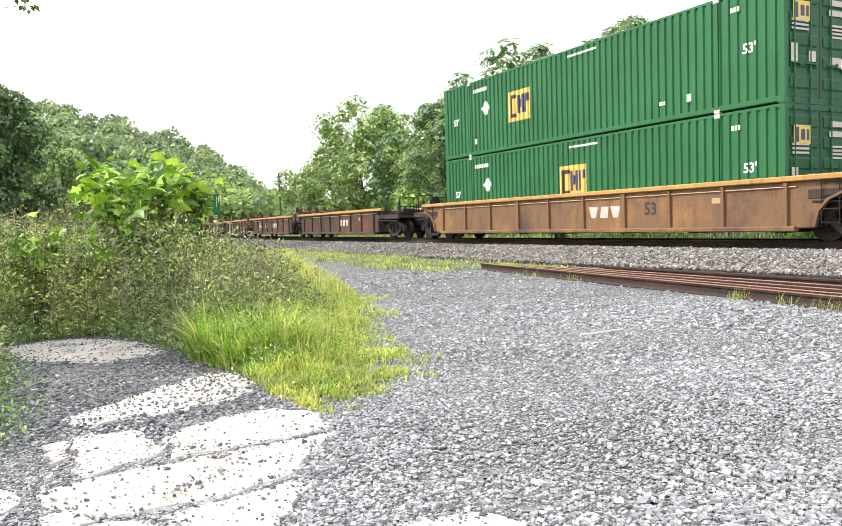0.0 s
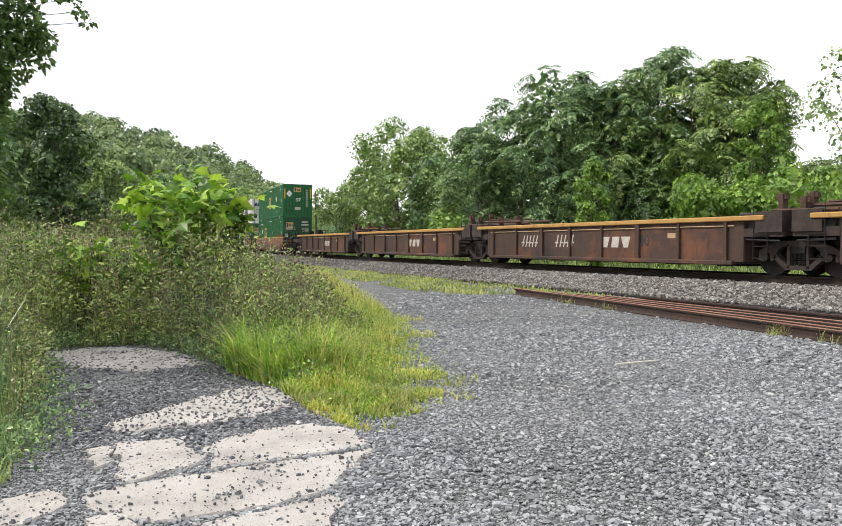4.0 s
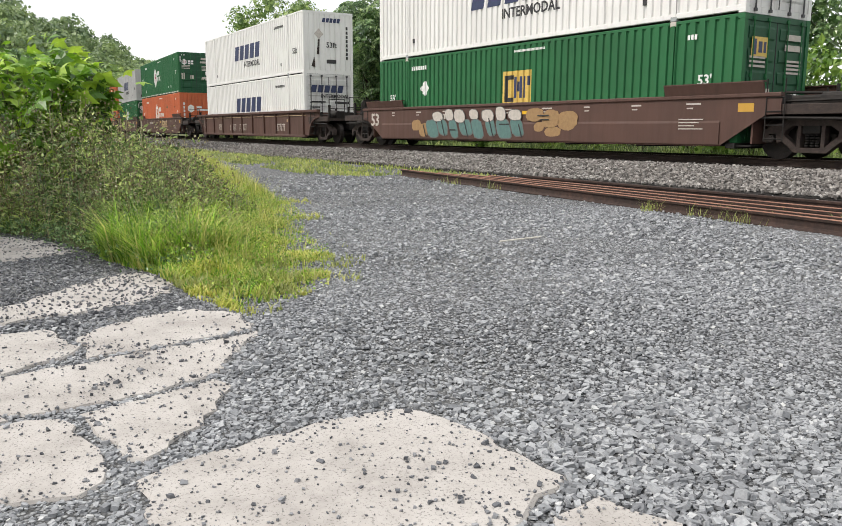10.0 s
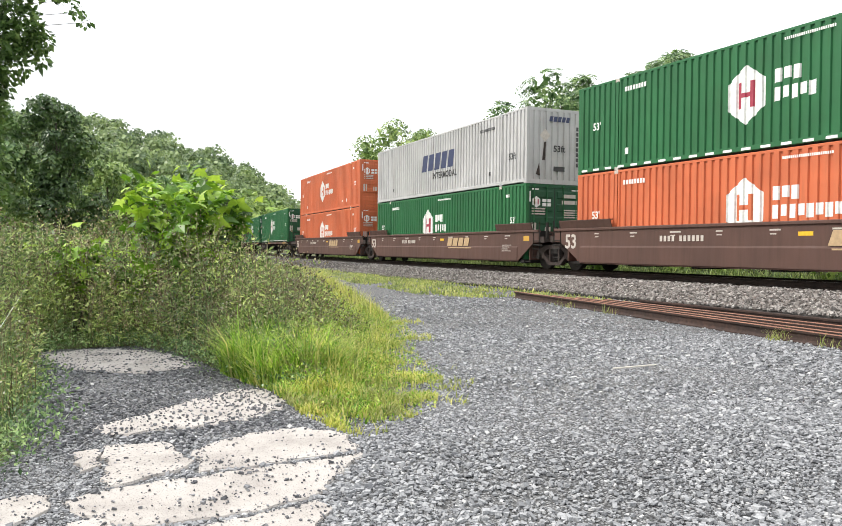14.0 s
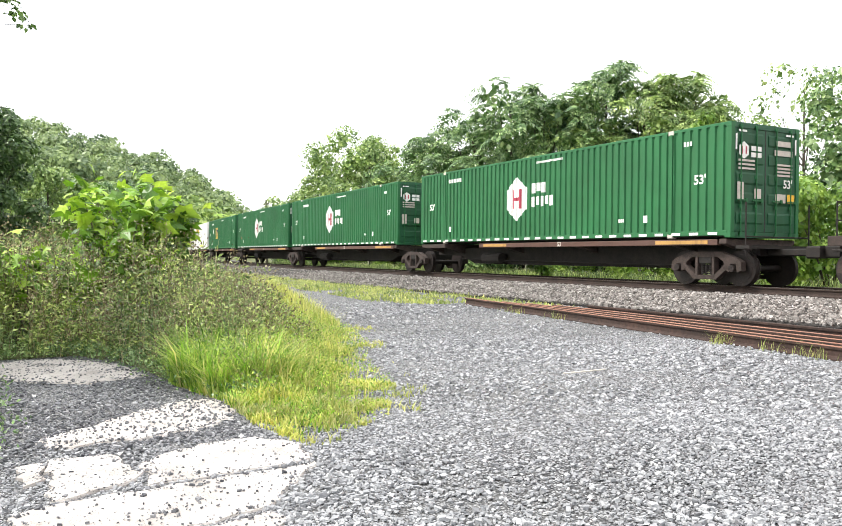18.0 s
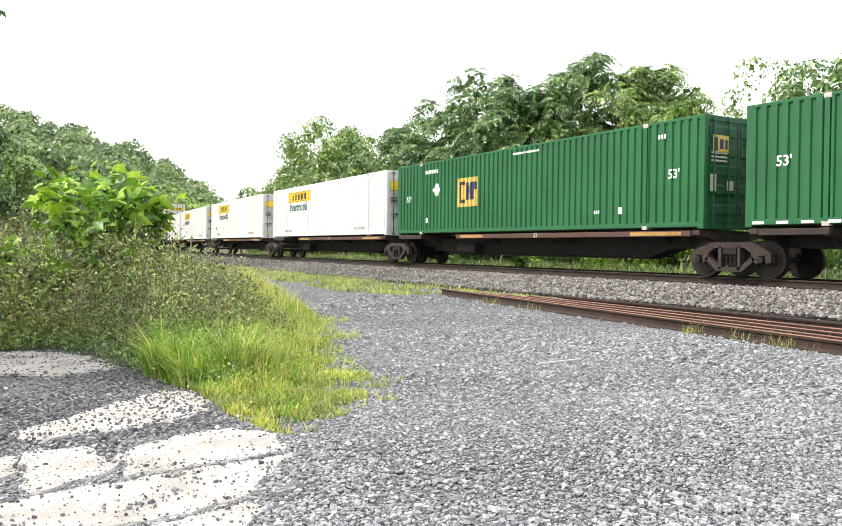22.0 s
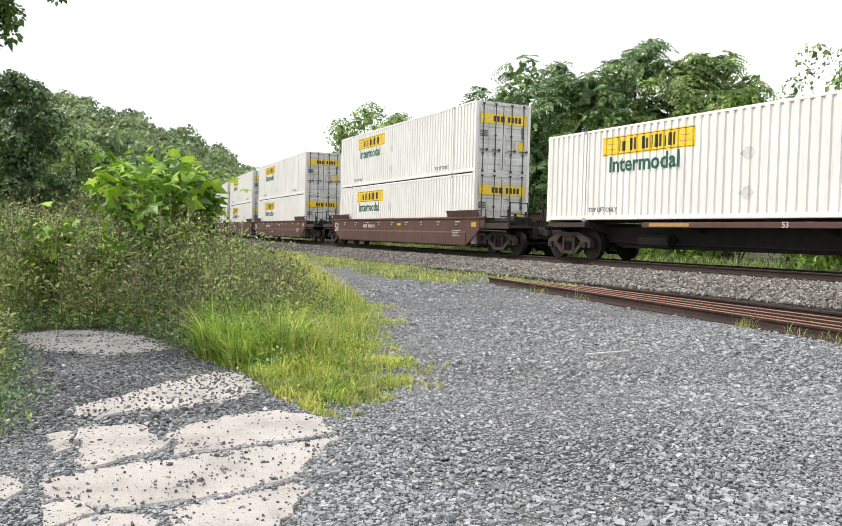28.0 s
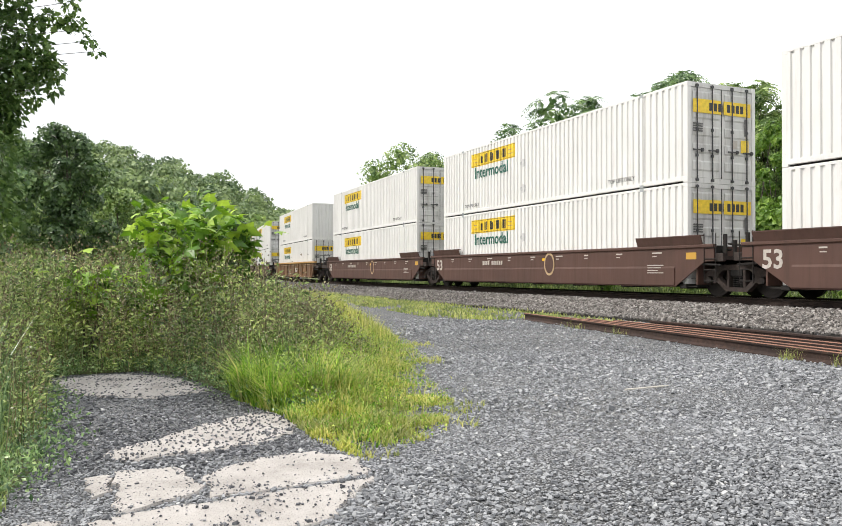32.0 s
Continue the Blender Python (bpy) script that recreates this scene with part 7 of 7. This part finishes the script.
def make_grass():
    rng = np.random.default_rng(61)
    # nearer part of the tongue: dense and bright, highest along the weeds, ragged at the edge
    near = [(-13, 6.1), (-10.7, 5.3), (-8.8, 4.35), (-7.1, 3.85), (-5.7, 3.0), (-5.25, 2.1), (-6.2, 2.0), (-7.2, 2.05), (-8.6, 1.85), (-10.0, 3.2), (-13, 4.6)]
    rim = [(-13, 6.1), (-10.7, 5.3), (-8.8, 4.35), (-7.1, 3.85), (-5.7, 3.0), (-5.25, 2.1), (-6.2, 1.9), (-5.0, 1.0), (0, 3), (-3, 6), (-8, 8)]
    x, y = fill(near, 38000, 62)
    e = edge_distance(rim, x, y)
    tuft = np.array([noise.noise((a * 2.3, b * 2.3, 5.0)) + 0.5 * noise.noise((a * 6.0, b * 6.0, 8.0)) for a, b in zip(x, y)])
    ragged = np.array([noise.noise((a * 1.1, b * 1.1, 15.0)) for a, b in zip(x, y)])
    e = np.clip(e + 0.45 * ragged, 0, None)
    keep = (e + 0.32 * tuft > 0.06) & (rng.random(len(x)) < np.clip(0.1 + e * 1.2 + 1.6 * tuft, 0.015, 1))
    x, y, e, tuft = x[keep], y[keep], e[keep], tuft[keep]
    h = np.clip(0.03 + 0.43 * (np.minimum(e, 1.6) / 1.6) ** 1.5 * (1.0 + 0.9 * tuft) + 0.05 * np.clip(tuft, 0, 1), 0.025, 0.75) * rng.uniform(0.45, 1.2, len(x))
    half = rng.random(len(x)) < np.clip(1.15 - 0.5 * e + tuft * 0.5, 0.1, 0.95)
    grass_patch("tall_grass", "bright green tall grass at the edge of the gravel", x[~half], y[~half], 0.88 * h[~half], 0.008, 1.0, M_GRASS, 63)
    grass_patch("tall_grass", "yellowish tall grass at the edge of the gravel", x[half], y[half], 0.8 * h[half], 0.007, 1.1, M_GRASS_Y, 163)
    # small broad leaves low in the grass
    x, y = fill(near, 14000, 164)
    e = edge_distance(rim, x, y)
    keep = rng.random(len(x)) < np.clip(0.15 + 0.9 * e, 0.1, 0.8)
    x, y, e = x[keep], y[keep], e[keep]
    p = np.stack([x, y, rng.uniform(0.01, 0.09, len(x)) + 0.42 * np.minimum(e, 1.0) * rng.random(len(x))], 1)
    v = leaf_quads(p, rng.normal(0, 1, p.shape) + (0, 0, 0.5), rng.uniform(0.014, 0.034, len(x)), 0.32, rng)
    tagged(new("low_weeds", raw_mesh("low_weeds", v, quads(len(x)), M_GRASS)), "low broad-leaved weeds in the grass", "weeds", kind="stuff")
    far = [(-26, 9.6), (-20, 7.9), (-13, 5.95), (-12.2, 4.4), (-17, 5.8), (-26, 7.2)]
    x, y = fill(far, 9000, 64)
    e = edge_distance(far, x, y)
    grass_patch("tall_grass", "tall yellow-green grass along the track side", x, y, (0.1 + 0.45 * np.minimum(e, 0.6) / 0.6) * rng.uniform(0.5, 1.2, len(x)), 0.009, 0.5, M_GRASS_Y, 65)
    x, y = fill(near, 900, 66)
    grass_patch("dry_stalks", "pale dry grass stalks", x, y, rng.uniform(0.25, 0.62, len(x)) * np.clip(edge_distance(near, x, y) / 0.5, 0.2, 1), 0.0035, 0.6, M_GRASS_Y, 67)
    # thin low grass straggling out over the gravel
    fringe = [(-13, 6.5), (-10.7, 5.6), (-8.7, 4.65), (-6.9, 4.1), (-5.5, 3.2), (-5.12, 2.15), (-5.5, 2.05), (-5.9, 2.9), (-7.2, 3.8), (-9, 4.3), (-13, 6.0)]
    x, y = fill(fringe, 6500, 166)
    k = np.array([noise.noise((a * 1.3, b * 1.3, 21.0)) + 0.5 * noise.noise((a * 4.0, b * 4.0, 23.0)) for a, b in zip(x, y)]) + rng.normal(0, 0.08, len(x)) > 0.12
    x, y = x[k], y[k]
    grass_patch("low_grass", "thin low grass straggling over the gravel", x, y, rng.uniform(0.02, 0.085, len(x)), 0.006, 1.2, M_GRASS_Y, 167)
    # short patchy grass between yard and track
    x, y = fill(STRIP, 32000, 68)
    keep = np.array([noise.noise((a * 0.5, b * 0.9, 2.0)) for a, b in zip(x, y)]) + rng.normal(0, 0.12, len(x)) > -0.28
    x, y = x[keep], y[keep]
    grass_patch("verge_turf", "short yellowish grass beside the track", x, y, rng.uniform(0.03, 0.14, len(x)), 0.02, 0.9, M_TURF, 69)
    # far side of the track, seen under the cars
    x = rng.uniform(-75, 2, 16000)
    y = np.array([track_point(a).y for a in x]) + rng.uniform(3.6, 7.5, len(x))
    grass_patch("far_grass", "green grass on the far side of the track", x, y, rng.uniform(0.15, 0.55, len(x)), 0.018, 0.6, M_WEED, 70)
    # left edge of the concrete
    left = [(-4.7, -0.42), (-5.2, -0.2), (-6.2, -0.18), (-8.0, -0.1), (-11, -0.05), (-11.2, -0.5), (-6, -1.0), (-4.4, -0.9)]
    x, y = fill(left, 5200, 71)
    grass_patch("edge_grass", "green grass at the edge of the broken concrete", x, y, rng.uniform(0.03, 0.14, len(x)), 0.0045, 0.9, M_WEED, 72)
    # odd tufts among the spare rails and on the gravel
    k = 13
    cx = rng.uniform(-15, -3.5, k)
    cy = 11.28 - 0.16 * (cx + 16.95) + rng.choice([-0.12, 0.75, 0.4], k, p=[0.6, 0.2, 0.2]) + rng.normal(0, 0.06, k)
    cx[4:9] = rng.uniform(-7.0, -4.5, 5)
    cy[4:9] = rng.uniform(9.4, 9.9, 5)
    k = rng.integers(0, len(cx), 420)
    w = rng.uniform(0.06, 0.22, len(cx))
    grass_patch("grass_tuft", "thin tufts of grass among the spare rails", cx[k] + rng.normal(0, 1, 420) * w[k], cy[k] + rng.normal(0, 0.06, 420), rng.uniform(0.05, 0.22, 420), 0.0035, 1.1, M_TURF, 73)


make_grass()


def make_weeds():
    """Tall weeds: thin stems with narrow leaves, many with brown seed heads."""
    rng = np.random.default_rng(81)
    x, y = fill(WEEDS, 5200, 82)
    xn, yn = fill([(-16, -2), (-7, -2), (-6.9, 2.3), (-10.6, 4.4), (-16, 5.0)], 1500, 182)
    k = inside(WEEDS, xn, yn)
    x, y = np.concatenate([x, xn[k]]), np.concatenate([y, yn[k]])
    d = np.hypot(x, y)
    keep = rng.random(len(x)) < np.clip(14.0 / d, 0.3, 1)
    keep &= (np.hypot(x + 14, (y - 2.2)) > 0.4)
    x, y, d = x[keep], y[keep], d[keep]
    e = edge_distance(WEEDS, x, y)
    h = (0.40 + 0.95 * np.minimum(e, 0.75) / 0.75) * rng.uniform(0.6, 1.18, len(x)) * np.where(x < -9, 1.12, 1.0)
    h = np.where(d > 14, h * 1.05, h)
    h = np.where((y > 3.2) & (x > -20), h * 0.85, h)
    h = np.where((y > 3.0) & (x < -14), h * 0.72, h)
    h *= np.clip(0.6 + (np.degrees(np.arctan2(-x, y)) - 70) * 0.05, 0.6, 1.0)
    h *= 1 + 0.08 * np.exp(-((x + 12.2) ** 2 + (y - 1.5) ** 2) / 2.2)
    n = len(x)
    lean = rng.normal(0, 0.16, (n, 2))
    leaf_v, seed_v, stem_v, flower_v = [], [], [], []
    drift = np.array([noise.noise((a * 0.55, b * 0.55, 4.0)) for a, b in zip(x, y)])
    brown = rng.random(n) < np.where((x < -8.5) & (y > 0.6), 0.75, 0.35) + 1.1 * drift
    for k in range(44):
        f = rng.uniform(0.08, 0.98, n)
        off = rng.normal(0, 0.02 + 0.05 * np.sin(3.0 * f), (2, n))
        p = np.stack([x + lean[:, 0] * h * f + off[0], y + lean[:, 1] * h * f + off[1], h * f], 1)
        dr = np.stack([off[0] * 14, off[1] * 14, np.full(n, 0.45)], 1) + rng.normal(0, 0.35, (n, 3))
        q = ~((y < -0.1) & (x > -9) & (rng.random(n) < 0.5)) & ~(brown & (f > 0.5) & (rng.random(n) < 0.5))
        leaf_v.append(leaf_quads(p[q], dr[q], (rng.uniform(0.03, 0.08, n) * np.clip(d / 9, 0.8, 2.0))[q], 0.2, rng))
    xb, yb, hb, lb, db = x[brown], y[brown], h[brown], lean[brown], d[brown]
    for k in range(34):
        f = rng.uniform(0.42, 1.1, len(xb))
        p = np.stack([xb + lb[:, 0] * hb * f + rng.normal(0, 0.075, len(xb)), yb + lb[:, 1] * hb * f + rng.normal(0, 0.075, len(xb)), hb * f], 1)
        seed_v.append(leaf_quads(p, rng.normal(0, 0.6, (len(xb), 3)) + (0, 0, 1.0), rng.uniform(0.014, 0.034, len(xb)) * np.clip(db / 9, 0.8, 1.8), 0.4, rng))
    white = rng.random(n) < 0.2
    for k in range(9):
        m = white.sum()
        p = np.stack([x[white] + rng.normal(0, 0.06, m), y[white] + rng.normal(0, 0.06, m), h[white] * rng.uniform(0.55, 1.08, m)], 1)
        flower_v.append(leaf_quads(p, rng.normal(0, 1, (m, 3)), rng.uniform(0.012, 0.03, m), 0.5, rng))
    root = np.stack([x, y, np.zeros(n)], 1)
    tip = np.stack([x + lean[:, 0] * h, y + lean[:, 1] * h, h], 1)
    s = np.array((0.35, 0.94, 0)) * 0.004
    stem_v = np.stack([root - s, root + s, tip + s * 0.4, tip - s * 0.4], 1).reshape(-1, 3)
    for name, label, vv, mat in (("weeds", "tall tangled weeds with narrow leaves", np.concatenate(leaf_v), M_WEED), ("weed_stems", "thin brown stems of the weeds", stem_v, M_WEED_B),
                                 ("weed_seed_heads", "brown seed heads over the weeds", np.concatenate(seed_v), M_WEED_B), ("wild_flowers", "small white flowers among the weeds", np.concatenate(flower_v), M_FLOWER)):
        tagged(new(name, raw_mesh(name, vv, quads(len(vv) // 4), mat)), label, "weeds", kind="stuff")
    # low leaves along the front edge of the weeds
    t = rng.random(5200) * 10
    k = np.minimum(t.astype(int), 9)
    a, b = np.array(WEEDS)[k], np.array(WEEDS)[k + 1]
    q = a + (b - a) * (t - k)[:, None] + rng.normal(0, 0.14, (5200, 2))
    p = np.stack([q[:, 0], q[:, 1], rng.uniform(0.01, 0.22, 5200)], 1)
    v = leaf_quads(p, rng.normal(0, 1, p.shape) + (0, 0, 0.5), rng.uniform(0.02, 0.055, 5200), 0.26, rng)
    tagged(new("low_weeds", raw_mesh("low_weeds", v, quads(5200), M_LEAF)), "low leafy weeds along the broken concrete", "weeds", kind="stuff")
    # low green filling under the tall stems; its darker leaf colour stands for shadow
    x, y = fill(WEEDS, 26000, 84)
    k = np.hypot(x, y) < 30
    x, y = x[k], y[k]
    grass_patch("weed_undergrowth", "low green grass under the weeds, darker leaf colour for the shade there", x, y, rng.uniform(0.2, 0.75, len(x)) * np.clip(edge_distance(WEEDS, x, y) / 0.6, 0.3, 1), 0.008, 0.5, M_LEAF, 85)
    # tall thin grass by the left edge of the concrete
    x, y = fill([(-11.5, -0.15), (-8.3, -0.05), (-6.6, -0.1), (-5.7, -0.25), (-5.0, -0.7), (-4.4, -1.6), (-6, -3), (-12, -3)], 3000, 86)
    grass_patch("tall_grass", "thin tall grass stalks leaning out of the weeds", x, y, rng.uniform(0.25, 1.15, len(x)) * np.clip(edge_distance(WEEDS, x, y) / 0.5, 0.25, 1), 0.0045, 0.55, M_LEAF, 87)


make_weeds()

# ---------------------------------------------------------------- line-side pole
pole = Solid()
pole.cyl(0, 0, 0, 0.15, -0.3, 7.6, 'z', 10, 0.1)
ob = tagged(new("utility_pole"), "weathered grey wooden line-side pole", "pole")
ob.matrix_basis = pose(-89.8, 31.0, 0)
part("shaft", pole.mesh("shaft", M_POLE), ob)
part("cross_arm", Solid().soft(-0.9, 0.9, -0.06, 0.06, 7.0, 7.14, 0.01).mesh("cross_arm", M_POLE), ob)
# ---------------------------------------------------------------- motion: the train rolls past at about 13 m/s
RUN = [(0, -171.8), (2, -145.4), (4.5, -112.6), (6, -92.95), (8, -66.3), (10, -39.8), (12, -13.3), (13, -0.1), (14.5, 19.45), (16.5, 45.8), (19, 78.7), (22, 118.4), (25.5, 164.3), (28, 197.1), (30, 223.6), (32, 250.3)]


def motions():
    for q, thing, z in STACK:
        walk(thing, [(t, on_track(q + s) @ pose(0, 0, z)) for t, s in RUN])
    turns = [(i / FPS, math.degrees(float(np.interp(i / FPS, [r[0] for r in RUN], [r[1] for r in RUN])) / 0.457) % 360) for i in range(32 * FPS + 1)]
    for wheel in WHEELS:
        x, y, z = wheel.location
        walk(wheel, [(t, pose(x, y, z, 0, a, 0)) for t, a in turns])


motions()
